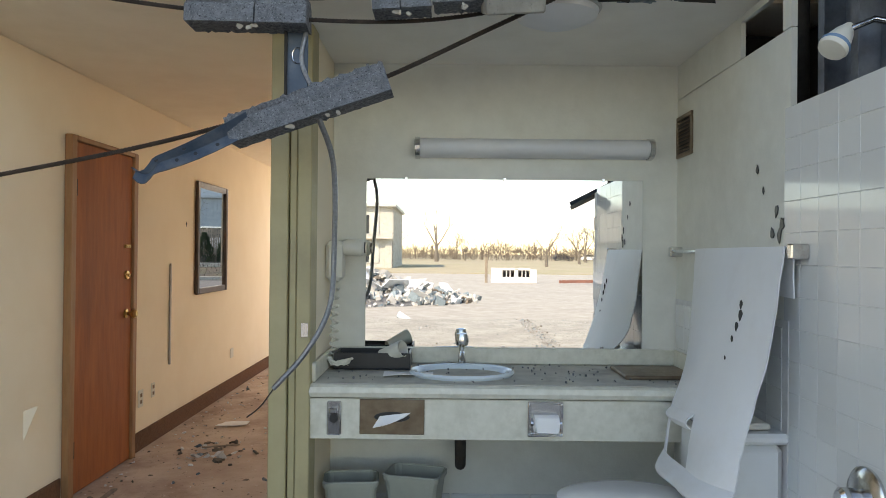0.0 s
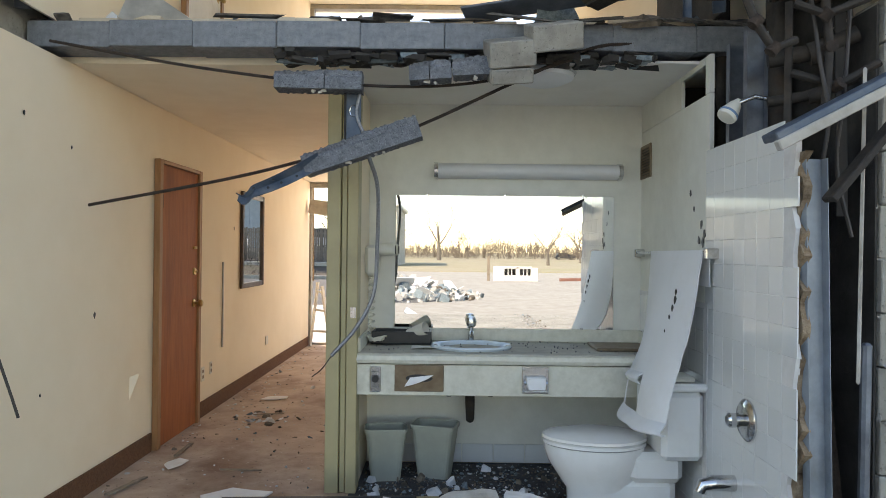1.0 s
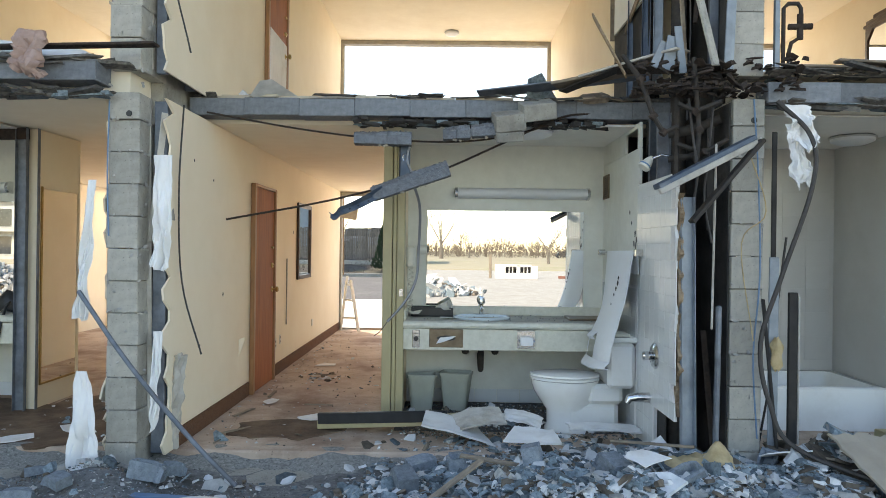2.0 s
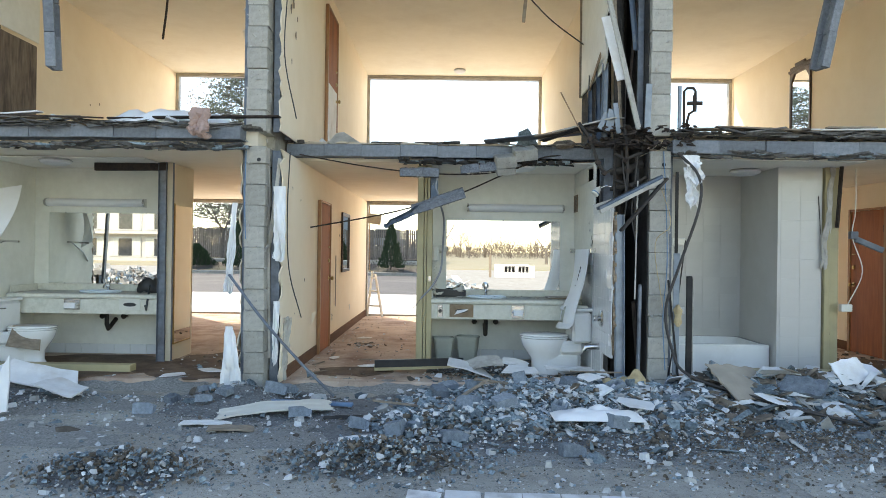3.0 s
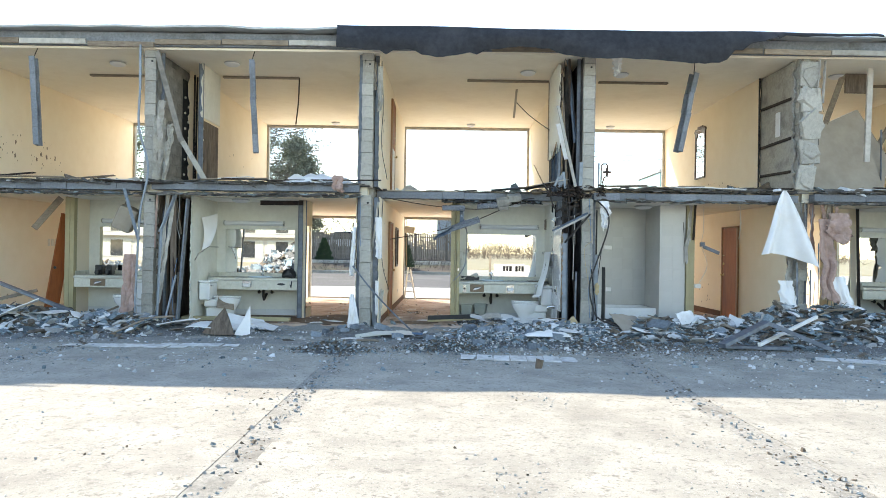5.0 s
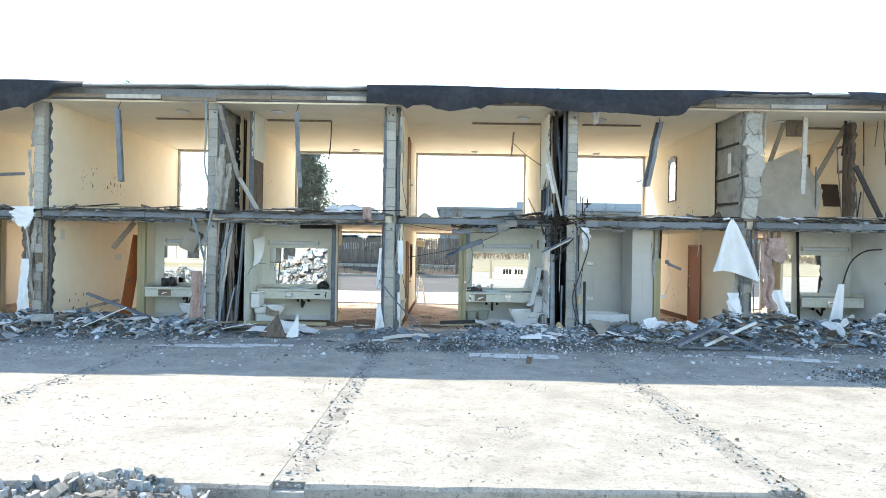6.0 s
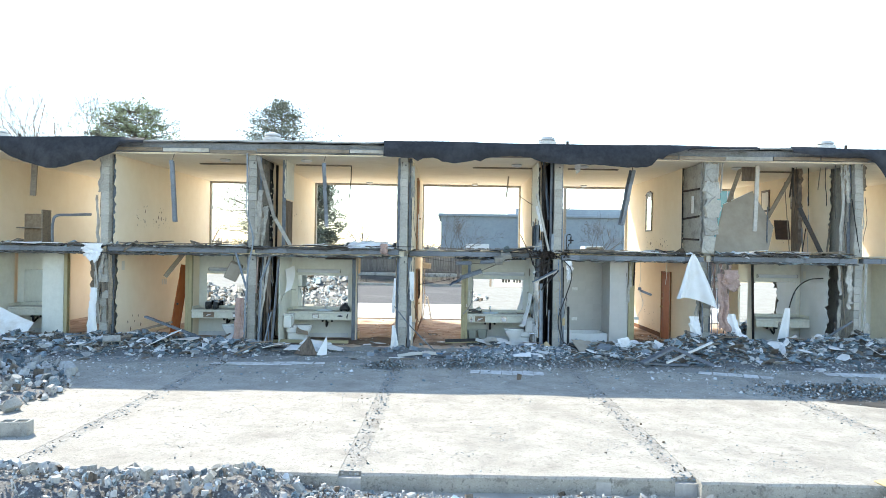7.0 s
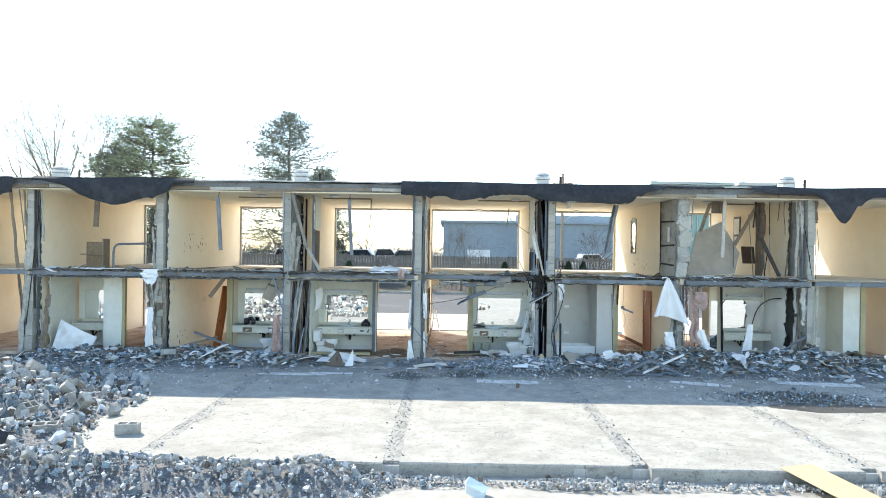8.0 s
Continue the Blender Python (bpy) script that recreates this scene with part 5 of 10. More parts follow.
toilet(-6.38, 2.55, -1, "white porcelain toilet behind fallen studs")
for k, (dx, r) in enumerate(((0, 0.075), (0.17, 0.06))):
    lm = thing("coffee_maker", "small black coffee maker on the counter", "coffee maker", "counter appliances")
    part("body", B(-7.72 + dx * 1.2 - r, -7.72 + dx * 1.2 + r, 3.12, 3.27, 0.868, 1.06, 0.015), M_BLACK, lm)
    part("jug", Shape().lathe([(0.04, 0), (0.055, 0.05), (0.04, 0.1)], 14, pose(-7.72 + dx * 1.2, 3.08, 0.868)), M_BLACK, lm, "", True)
ld = thing("loose_door", "brown wooden door leaning askew against the jamb", "door")
stick("leaf", (-8.62, 3.05, FZ + 0.02), (-8.38, 3.2, 2.06), 0.05, 0.26, M_WOOD, ld, "", 0.004, 20)
part("door_knob", Shape().lathe([(0.014, 0), (0.028, 0.02), (0.026, 0.04), (0.012, 0.05)], 12, pose(-8.5, 3.0, 1.0, 90)), M_BLACK, ld, "black knob", True)
tagged(stick("bent_plank", (-8.7, 2.6, 1.75), (-8.3, 2.8, 2.36), 0.03, 0.12, M_LUMBER), "splintered plank hanging at the jamb", "plank")
for k in range(3):
    wall_plate(-9.67, 1, 4.75 + 0.13 * k, 1.5, 0.09, 0.16, "dark switch plate on the cream wall", False)
wall_plate(-9.67, 1, 2.25, 2.05, 0.16, 0.24, "dark louvred vent plate high on the wall", False)

# ---- room D ----
setting("alcove_back_d", B(1.86, 3.2, VB, VB + 0.08, FZ, Z1 - 0.004), M_ALCOVE_SHADE, "ivory glazed tub alcove back wall")
setting("alcove_return_d", B(3.2, 3.68, 2.5, VB + 0.08, FZ, Z1 - 0.004), M_ALCOVE_SHADE, "ivory glazed wall beside the tub alcove")
setting("alcove_side_d", ragged(1.872, 2.35, VB, FZ, Z1 - 0.004, 0.012, 61, 0.06), M_BATH, "torn pale lining beside the tub")
setting("alcove_ceiling_d", B(1.86, 3.85, 2.0, VB, Z1 - 0.014, Z1 - 0.003), M_CEIL, "off-white plaster bathroom ceiling", "ceiling")
setting("bedroom_face_d", B(1.86, 3.84, VB + 0.084, VB + 0.11, FZ, Z1 - 0.002), M_CREAM, "cream bedroom side of the bathroom wall")
jb = tagged(new("door_frame_3"), "tan painted steel door jamb", "door frame", "", "structure")
part("jamb_face", B(3.69, 3.75, 2.46, 2.58, FZ, Z1 - 0.003, 0.004), M_TAN, jb)
part("jamb_return", B(3.755, 3.85, 2.48, 2.6, FZ, Z1 - 0.003, 0.004), M_TAN, jb)
setting("corridor_wall_d", B(3.69, 3.84, 2.605, VB + 0.08, FZ, Z1 - 0.004), M_CREAM, "cream corridor wall beside the jamb")


def bathtub(x0, x1, y0, y1, z0, h=0.4):
    e = thing("bathtub", "white enamelled bathtub in a tiled alcove", "bathtub", "bathtubs")

    def rr(inset, zz, r=0.06):
        a, b, c, d = x0 + inset, x1 - inset, y0 + inset, y1 - inset
        return [(px + r * math.cos(t), py + r * math.sin(t), zz) for px, py, t0 in ((b - r, d - r, 0), (a + r, d - r, 90), (a + r, c + r, 180), (b - r, c + r, 270)) for t in [radians(t0 + q) for q in (0, 30, 60, 90)]]
    part("shell", Shape().rings([rr(0.0, z0, 0.02), rr(0.0, z0 + h - 0.01, 0.02), rr(0.01, z0 + h, 0.02), rr(0.07, z0 + h), rr(0.09, z0 + h - 0.03), rr(0.15, z0 + 0.08, 0.1)]), M_PORC, e, "", True)
    part("drain", Shape().lathe([(0.03, 0), (0.025, 0.004)], 14, pose(x0 + 0.3, (y0 + y1) / 2, z0 + 0.081)), M_CHROME, e)
    return e


bathtub(1.88, 3.19, 2.62, VB - 0.01, FZ, 0.33)
alc = tagged(new("alcove_tiling"), "glazed wall tiles in the tub alcove", "wall", "", "structure")
TILED = B(0.0006, 0.2099, -0.0035, 0, 0.0006, 0.2099, 0.0012).mesh("tile", M_ALCOVE_SHADE)
for r in range(9):
    for c in range(6):
        ob = new("tile", TILED)
        ob.parent = alc
        ob.location = (1.9 + c * 0.2105, VB - 0.002, FZ + 0.42 + r * 0.2105)
        ob.rotation_euler = (rng.uniform(-0.003, 0.003), 0, 0)
for r in range(10):
    for c in range(2):
        ob = new("tile", TILED)
        ob.parent = alc
        ob.location = (3.23 + c * 0.2105, 2.498, FZ + 0.02 + r * 0.2105)
        ob.rotation_euler = (rng.uniform(-0.003, 0.003), 0, 0)
for z in (1.56, 0.72):
    sd = thing("soap_dish", "white ceramic soap dish set in the tiles", "soap dish", "soap dishes")
    part("dish", B(2.36, 2.52, VB - 0.03, VB - 0.009, z - 0.045, z + 0.045, 0.008), M_PORC, sd)
    part("lip", B(2.37, 2.51, VB - 0.05, VB - 0.031, z - 0.035, z - 0.02, 0.004), M_PORC, sd)
gb = part("grab_bar", Shape().tube([(2.22, VB - 0.01, 1.32), (2.22, VB - 0.05, 1.3), (2.22, VB - 0.05, 0.85), (2.22, VB - 0.01, 0.83)], 0.012, 8), M_CHROME, None, "", True)
tagged(gb, "slim vertical chrome grab bar in the alcove", "grab bar")


def ceiling_light(x, y, z, r=0.17, drop=0.07, label="round flush ceiling light with opal glass"):
    e = thing("ceiling_light", label, "ceiling lamp", "ceiling lights")
    part("pan", Shape().lathe([(r * 0.9, 0), (r, -0.012), (r * 0.96, -0.022)], 28, pose(x, y, z)), M_ROOFTOP, e, "", True)
    part("diffuser", Shape().lathe([(r * 0.94, -0.02), (r * 0.9, -drop * 0.6), (r * 0.6, -drop * 0.92), (r * 0.1, -drop)], 28, pose(x, y, z)), M_DIFF, e, "opal glass diffuser", True)
    return e


ceiling_light(2.95, 2.75, Z1 - 0.015)
ceiling_light(0.42, 2.62, Z1 - 0.015)
ceiling_light(-4.75, 2.6, Z1 - 0.015)
for x, y in ((0.7, 2.75), (2.5, 2.8), (-4.9, 2.4), (-7.1, 2.5), (-0.2, 8.25), (3.6, 8.25), (-3.9, 8.25), (6.6, 2.7)):
    ceiling_light(x, y, Z3 - 0.002, 0.15 if y < 4 else 0.12)

# ---- room E ----
bath_walls("e", 7.2, 8.72, True)
setting("side_wall_e", ragged(8.735, 2.1, VB, FZ, Z1 - 0.004, 0.02, 57, 0.1), M_TILE, "white tiled bathroom side wall torn at its edge")
setting("corridor_wall_e", B(6.8, 7.19, VF + 0.1, VB + 0.1, FZ, Z1 - 0.002), M_CREAM, "cream pier between corridor and bathroom")
pm = thing("panel_mirror", "full-height mirror panel on the corridor pier", "mirror")
part("glass", B(6.84, 7.05, VF + 0.085, VF + 0.097, 0.35, 1.85, 0.001), M_MIRROR, pm)
setting("bedroom_face_e", B(6.8, 9.1, VB + 0.104, VB + 0.13, FZ, Z1 - 0.002), M_CREAM, "cream bedroom side of the bathroom wall")
tagged(steel_stud((7.16, VF - 0.02, FZ), (7.12, VF + 0.02, Z1), "dark bent steel stud at the bathroom opening", mat=M_DARKMET), "")
light_bar(7.5, 8.62, 2.0)
wall_mirror(7.3, 8.6, 0.95, 1.84)
vanity(7.25, 8.7, True, 7.9, "yellowish laminate vanity counter with torn tissue")
tissue_box(7.85, 8.1, 0.65, 0.79, M_CHROME)
wall_plate(8.72, -1, 3.2, 2.05, 0.14, 0.2, "dark louvred vent plate", False)
arc = [(8.75, 2.3, 2.0), (8.3, 2.2, 1.95), (7.95, 2.15, 1.7), (7.75, 2.1, 1.2), (7.7, 2.05, 0.9)]
plain_cable("curtain_rod", "bent shower curtain rod arching out of the wall", arc, 0.016, M_DARKMET, cat="rod")
tagged(part("hanging_cloth", Shape().sheet(lambda u, v: (7.62 + 0.14 * u - 0.12 * v + 0.1 * (u - 0.5) * v * 2, 2.05 + 0.05 * math.sin(u * 7) * v, 1.22 - 0.95 * v), 10, 10, 0.006), M_PAPER, None, "", True), "limp white cloth hanging from the bent rod", "cloth")
tagged(part("fallen_cloth", Shape().sheet(lambda u, v: (7.9 + 0.9 * u, 1.9 + 0.3 * v, 0.22 + 0.3 * u * u + 0.1 * math.sin(v * 3 + u * 4)), 12, 6, 0.006), M_PAPER, None, "", True), "sagging white plastic sheet among the rubble", "sheet")

# ---- room Z and F (outer bays) ----
bath_walls("z", -13.2, -11.9, False)
wall_mirror(-13.0, -12.3, 0.95, 1.86)
vanity(-13.1, -11.95, False, -12.6, "pale laminate vanity counter behind a fallen panel")
setting("white_partition_z", B(-11.88, -11.32, 2.4, 2.52, FZ, Z1 - 0.002), M_BATH, "white partition wall panel")
setting("corridor_wall_z", B(-11.88, -11.76, 2.53, VB + 0.1, FZ, Z1 - 0.002), M_CREAM, "cream corridor wall")
wall_door(-10.07, -1, 3.6, 4.4, FZ, 2.06, "tan door in the corridor wall of the outer room")
jb = tagged(new("door_frame_4"), "tan painted steel door jamb", "door frame", "", "structure")
part("jamb_face", B(-11.31, -11.22, 2.4, 2.52, FZ, Z1 - 0.003, 0.004), M_TAN, jb)
setting("closet_z", B(-11.2, -10.6, 4.6, 4.7, FZ, 2.1), M_TAN, "yellow-tan closet panel in the outer room")
setting("side_wall_z", ragged(-13.3, 2.0, VB, FZ, Z1 - 0.004, 0.02, 58, 0.08), M_BATH, "pale bathroom side wall")
tagged(part("fallen_plasterboard", Shape().sheet(lambda u, v: (-13.1 + 1.1 * u + 0.1 * v, 1.75 + 0.35 * v - 0.1 * math.sin(u * 3), 0.1 + 0.95 * v * (1 - 0.55 * u)), 10, 8, 0.02), M_DRYWALL, None, "", True), "large fallen plasterboard panel propped over the rubble", "panel")
setting("alcove_back_f", B(9.46, 10.7, VB, VB + 0.08, FZ, Z1 - 0.004), M_BATH, "pale bathroom back wall")
setting("alcove_return_f", B(10.7, 11.2, 2.5, VB + 0.08, FZ, Z1 - 0.004), M_BATH, "white wall beside the tub alcove")
jb = tagged(new("door_frame_5"), "tan painted steel door jamb", "door frame", "", "structure")
part("jamb_face", B(11.21, 11.36, 2.46, 2.6, FZ, Z1 - 0.003, 0.004), M_TAN, jb)

# ---- upper floor remains ----
def ceiling_track(x0, x1, z=Z3):
    tagged(stick("ceiling_track", (x0, 3.42, z - 0.02), (x1, 3.42, z - 0.022), 0.09, 0.035, M_LUMBER), "brown partition track still fixed to the ceiling", "lumber", "ceiling tracks")


for a, b in ((-5.4, -3.85), (-0.45, 1.2), (2.2, 3.6), (7.4, 8.7), (-8.1, -6.6)):
    ceiling_track(a, b)
tagged(stick("hanging_batten", (1.22, 3.4, 3.3), (1.22, 3.4, 4.88), 0.03, 0.05, M_LUMBER), "splintered batten hanging from the ceiling track", "batten")
tagged(stick("hanging_batten", (0.45, 2.9, 4.05), (0.5, 2.9, 4.62), 0.015, 0.04, M_LUMBER), "short batten dangling on a wire", "batten")
plain_cable("ceiling_wire", "thin dark wire slanting across the upper room", [(0.5, 2.9, 4.35), (0.8, 3.0, 4.1), (1.2, 3.1, 3.85)], 0.008, M_BLKW)
plain_cable("ceiling_rod", "thin brown rod hanging from the ceiling", [(-3.85, 3.4, 4.9), (-3.86, 3.38, 4.4), (-3.9, 3.36, 3.95)], 0.014, M_RUST, cat="rod")


def hanging_lintel(x0, z0, x1, z1, y, n, label):
    """A string of lintel blocks that hangs on its reinforcement bar."""
    e = thing("hanging_lintel", label, "lintel", "hanging lintels")
    p0, p1 = Vector((x0, y, z0)), Vector((x1, y, z1))
    d = (p1 - p0) / n
    for k in range(n):
        a = p0 + d * k
        q = d.to_track_quat("Z", "Y").to_matrix().to_4x4()
        m = Matrix.Translation(a) @ q @ pose(0, 0, 0, rng.uniform(-2, 2), rng.uniform(-1.5, 1.5), 12)
        sh = Shape()
        w, dp, L = 0.095, 0.045, d.length * 0.985
        prof = [(-w, dp), (-w, -dp), (w, -dp), (w, dp), (w - 0.035, dp), (w - 0.035, -dp + 0.035), (-w + 0.035, -dp + 0.035), (-w + 0.035, dp)]
        part("lintel_block", sh.rings([[m @ Vector((px, py, z)) for px, py in prof] for z in (0, L)]), M_SLABEDGE, e)
    part("bar", Shape().tube([p0 + d * n, p1 + Vector((0.03, 0.05, 0.16)), p1 + Vector((0.05, 0.12, 0.3))], 0.008, 7), M_RUST, e, "rusty bar that holds it")
    return e


hanging_lintel(-4.2, 3.12, -4.3, 4.74, 1.6, 5, "string of grey lintel blocks hanging from the roof edge")
hanging_lintel(3.33, 3.3, 3.6, 4.72, 1.95, 4, "string of grey lintel blocks hanging askew from the roof edge")
hanging_lintel(-8.05, 3.2, -8.15, 4.75, 1.6, 5, "string of grey lintel blocks hanging from the roof edge")

# bathroom wall fragment and plumbing wall of the upper room B
fr = tagged(new("wall_fragment_1"), "broken upper bathroom wall with bare studs and lath", "wall", "", "structure")
part("board", ragged(-5.47, 2.45, VB, 3.9, Z3 - 0.004, 0.016, 71, 0.05), M_BATH, fr, "torn plasterboard")
part("lath_back", ragged(-5.5, 2.6, VB, Z2, 3.86, 0.02, 72, 0.12), M_BROWNW, fr, "exposed brown backing")
steel_stud((-5.5, 2.5, Z2), (-5.5, 2.5, Z3), "", fr)
part("sooty_face", B(-5.995, -5.985, 1.72, 3.3, Z2, Z3 - 0.02), M_GRIME, fr, "grimy mortar bed of the block face")
FACEBLOCK = B(0, 0.012, 0.004, 0.392, 0.004, 0.196, 0.004).mesh("face_block", M_GRIME)
for r in range(11):
    for c in range(3):
        ob = new("face_block", FACEBLOCK)
        ob.parent = fr
        ob.location = (-5.985 + rng.uniform(0, 0.006), 1.66 + 0.396 * c + (0.2 if r % 2 else 0.0), Z2 + 0.01 + r * 0.2)
part("fitting_strip", B(-5.97, -5.962, 2.78, 3.14, 2.75, 4.7, 0.002), M_DARK, fr, "dark strip behind the fittings")
part("torn_shroud", Shape().sheet(lambda u, v: (-6.02 + 0.28 * u * (0.4 + 0.6 * abs(nz(v * 3, 1, 5))) + 0.03 * nz(u * 4, v * 9, 2), 1.6 + 0.25 * u + 0.05 * nz(u * 3, v * 4, 8), Z2 + 0.03 + 1.15 * v), 8, 18, 0.02), M_CMU, fr, "dust-caked torn plaster bulging off the blocks", True)
part("lower_face", ragged(-5.98, 1.8, VB, FZ, Z1 - 0.005, 0.016, 73, 0.05, 0.05), M_BROWNW, fr, "dark brown boarded wall face")
for y in (1.95, 2.25, 2.6):
    steel_stud((-5.9, y, FZ), (-5.9 + 0.02, y, Z1), "", fr, 0.07, False, M_BROWNW if y > 2 else M_STUD)
for k in range(12):
    z = 2.85 + k * 0.15
    part("fitting", Shape().lathe([(0.022, 0), (0.026, 0.012), (0.014, 0.03)], 10, pose(-5.96, 2.86 + 0.18 * (k % 2) + rng.uniform(-0.03, 0.03), z, 0, 90, 0)), M_PLASTIC, fr, "round white pipe fitting")
for y in (3.2, 3.3):
    part("pipe", Shape().tube([(-5.9, y, Z2), (-5.9, y + rng.uniform(-0.05, 0.05), Z3 - 0.05)], 0.028, 9), M_DARKMET, fr, "dark iron riser pipe")
for (p, q) in (((-5.96, 1.56, 4.88), (-5.52, 1.6, 3.3)), ((-5.54, 1.62, 3.36), (-5.12, 1.75, Z2 + 0.03))):
    tagged(stick("leaning_plank", p, q, 0.03, 0.09, M_GRIME if p[2] > 4 else M_CMU), "pale plank leaning against the broken wall", "plank", "leaning planks")

M_BLUEST = surf("dark_blue_primed_steel", (0.05, 0.075, 0.11), (0.09, 0.12, 0.16), 12, 0.5, 0.2, 60, metal=0.3, stain=(0.2, 0.21, 0.22), sscale=8, samt=0.5)
# plumbing chase between rooms C and D, lower and upper
# the chase's deep shade is coloured into its boards and block faces
chs = tagged(new("chase_1"), "dark open plumbing chase with pipes and studs", "wall", "", "structure")
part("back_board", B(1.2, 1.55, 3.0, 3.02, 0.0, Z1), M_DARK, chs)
part("side_face", B(1.545, 1.553, 1.67, 3.0, FZ, Z1), M_CHASE, chs, "sooty block face with the chase's shade in its colour")
part("side_face", B(1.545, 1.553, 1.72, 3.3, Z2, Z3 - 0.01), M_CHASE, chs, "sooty block face with the chase's shade in its colour")
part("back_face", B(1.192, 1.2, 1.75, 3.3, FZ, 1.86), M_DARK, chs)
for x, y, r in ((1.32, 2.0, 0.05), (1.43, 2.25, 0.03), (1.28, 2.5, 0.03), (1.4, 2.75, 0.022)):
    part("pipe", Shape().tube([(x, y, 0), (x + 0.02, y, 1.3), (x, y, Z3 - 0.1)], r, 10), M_DARKMET, chs, "dark iron riser pipe", True)
for z, r in ((2.22, 0.035), (2.05, 0.022), (2.5, 0.045)):
    part("pipe", Shape().tube([(1.22, 1.85, z), (1.38, 1.8, z + 0.02), (1.52, 1.75, z + 0.08)], r, 10), M_DARKMET, chs, "rusty branch pipe", True)
    part("coupling", Shape().tube([(1.36, 1.81, z + 0.012), (1.42, 1.79, z + 0.03)], r * 1.35, 10), M_DARKMET, chs, "pipe coupling", True)
steel_stud((1.245, 1.5, FZ), (1.235, 1.55, 1.78), "", chs, mat=M_STUDL)
steel_stud((1.24, 2.02, 1.88), (1.24, 2.02, Z1), "", chs, holes=False)
steel_stud((1.24, 2.2, 1.88), (1.24, 2.2, Z1), "", chs, holes=False)
part("tile_ledge", B(1.168, 1.25, 1.88, 2.33, 1.895, 1.915, 0.003), M_BROWNEDGE, chs, "broken brown top edge of the tile backing")
steel_stud((1.42, 1.75, 3.4), (1.30, 1.85, Z3 - 0.02), "", chs, 0.05, False, M_BLUEST)
part("upper_board", ragged(1.19, 1.98, 3.2, 3.28, Z3 - 0.02, 0.016, 77, 0.1, 0.1), M_BATH, chs, "torn plasterboard of the upper bathroom wall")
part("upper_lining", B(1.21, 1.225, 2.3, 3.3, Z2, 3.3), M_DARK, chs, "near-black sheet for the cavity's shade under the torn board")
for y, z0, z1 in ((2.02, Z2, 3.35), (2.3, Z2, 3.4), (2.7, Z2, 3.4)):
    steel_stud((1.2, y, z0), (1.2 + 0.01, y + 0.02, z1), "", chs, 0.06, False, M_STUDL if y < 2.1 else M_BLUEST)
stick("torn_edge", (1.14, 1.98, 3.42), (1.2, 2.9, 3.22), 0.012, 0.06, M_BROWNEDGE, chs, "ragged brown edge of the board")
stick("leaning_strip", (1.12, 1.72, 4.05), (1.43, 1.6, Z2 + 0.03), 0.07, 0.02, M_CMU, chs, "pale plaster-caked strip leaning in the chase", 0.003, 30)
stick("leaning_strip", (1.16, 1.8, 3.75), (1.30, 1.7, 3.1), 0.12, 0.015, M_DRYWALL, chs, "torn white board strip", 0.003, 60)
part("flat_plate", Shape().box(-0.032, 0.032, -0.006, 0.006, 0, 0.46, 0.002, pose(1.515, 1.62, Z2 + 0.01, 2, 1, 14)), M_STUDL, chs, "upright grey steel plate")
for x, z, a, w, h in ((1.17, 2.68, 10, 0.08, 0.22), (1.27, 2.66, -8, 0.05, 0.3), (1.08, 2.7, 24, 0.05, 0.18)):
    part("pale_scrap", Shape().box(-w / 2, w / 2, -0.006, 0.006, 0, h, 0.002, pose(x, 1.72, z - 0.08, 0, a, 10)), M_STUDL, chs, "pale bent metal scrap")
stick("splintered_lath", (0.74, 1.95, 3.02), (0.94, 1.85, Z2 + 0.02), 0.012, 0.09, M_BROWNEDGE, chs, "splintered brown board standing aslant", 0.003, 80)
for k, pts in enumerate(([(0.86, 1.62, 2.66), (0.96, 1.57, 2.5), (1.03, 1.54, 2.27), (1.09, 1.53, 2.17), (1.18, 1.55, 2.21)], [(1.2, 1.6, 2.36), (1.3, 1.57, 2.31), (1.45, 1.56, 2.37)], [(1.22, 1.66, 2.12), (1.36, 1.6, 2.06), (1.5, 1.58, 2.14)], [(1.3, 1.62, 2.65), (1.33, 1.6, 2.2), (1.31, 1.6, 1.9)])):
    part("pipe", Shape().tube(pts, 0.016, 9), M_DARKMET, chs, "rusty branch pipe", True)
    for q in pts[1:-1]:
        part("elbow", Shape().lathe([(0.014, -0.022), (0.023, -0.019), (0.024, 0.019), (0.014, 0.022)], 10, pose(*q, 30 * k, 40, 0)), M_RUST, chs, "pipe elbow", True)
wreck = Shape()
wr = random.Random(404)
for _ in range(260):
    x = 0.95 + 1.0 * wr.random()
    L = wr.uniform(0.02, 0.13)
    wreck.splinter(pose(x, 1.5 + wr.uniform(0, 0.3), Z1 + 0.06 + wr.random() ** 2 * 0.2, wr.gauss(0, 16), wr.gauss(0, 16), wr.uniform(0, 360)), L, L * wr.uniform(0.2, 0.7), wr.uniform(0.006, 0.02), wr)
part("wreckage", wreck, M_RUST, chs, "dark splintered wreckage at the floor edge")
valve = thing("pipe_manifold", "rusty pipe loop with a valve standing beside the upper column", "pipe")
part("loop", Shape().tube([(1.9, 1.72, Z2), (1.9, 1.72, 3.0), (1.93, 1.72, 3.03), (1.99, 1.72, 3.03), (2.01, 1.72, 3.0), (2.01, 1.72, 2.82), (1.95, 1.72, 2.78), (1.93, 1.72, 2.7), (1.95, 1.72, Z2)], 0.013, 8), M_DARKMET, valve, "", True)
part("valve", Shape().tube([(1.93, 1.715, 2.88), (2.07, 1.7, 2.88)], 0.02, 8).tube([(2.0, 1.71, 2.8), (2.0, 1.71, 2.96)], 0.02, 8), M_RUST, valve, "rusty valve body", True)
part("plate", B(1.84, 1.87, 1.7, 1.73, Z2 + 0.005, 3.05, 0.002), M_STUDL, valve, "grey steel strip")
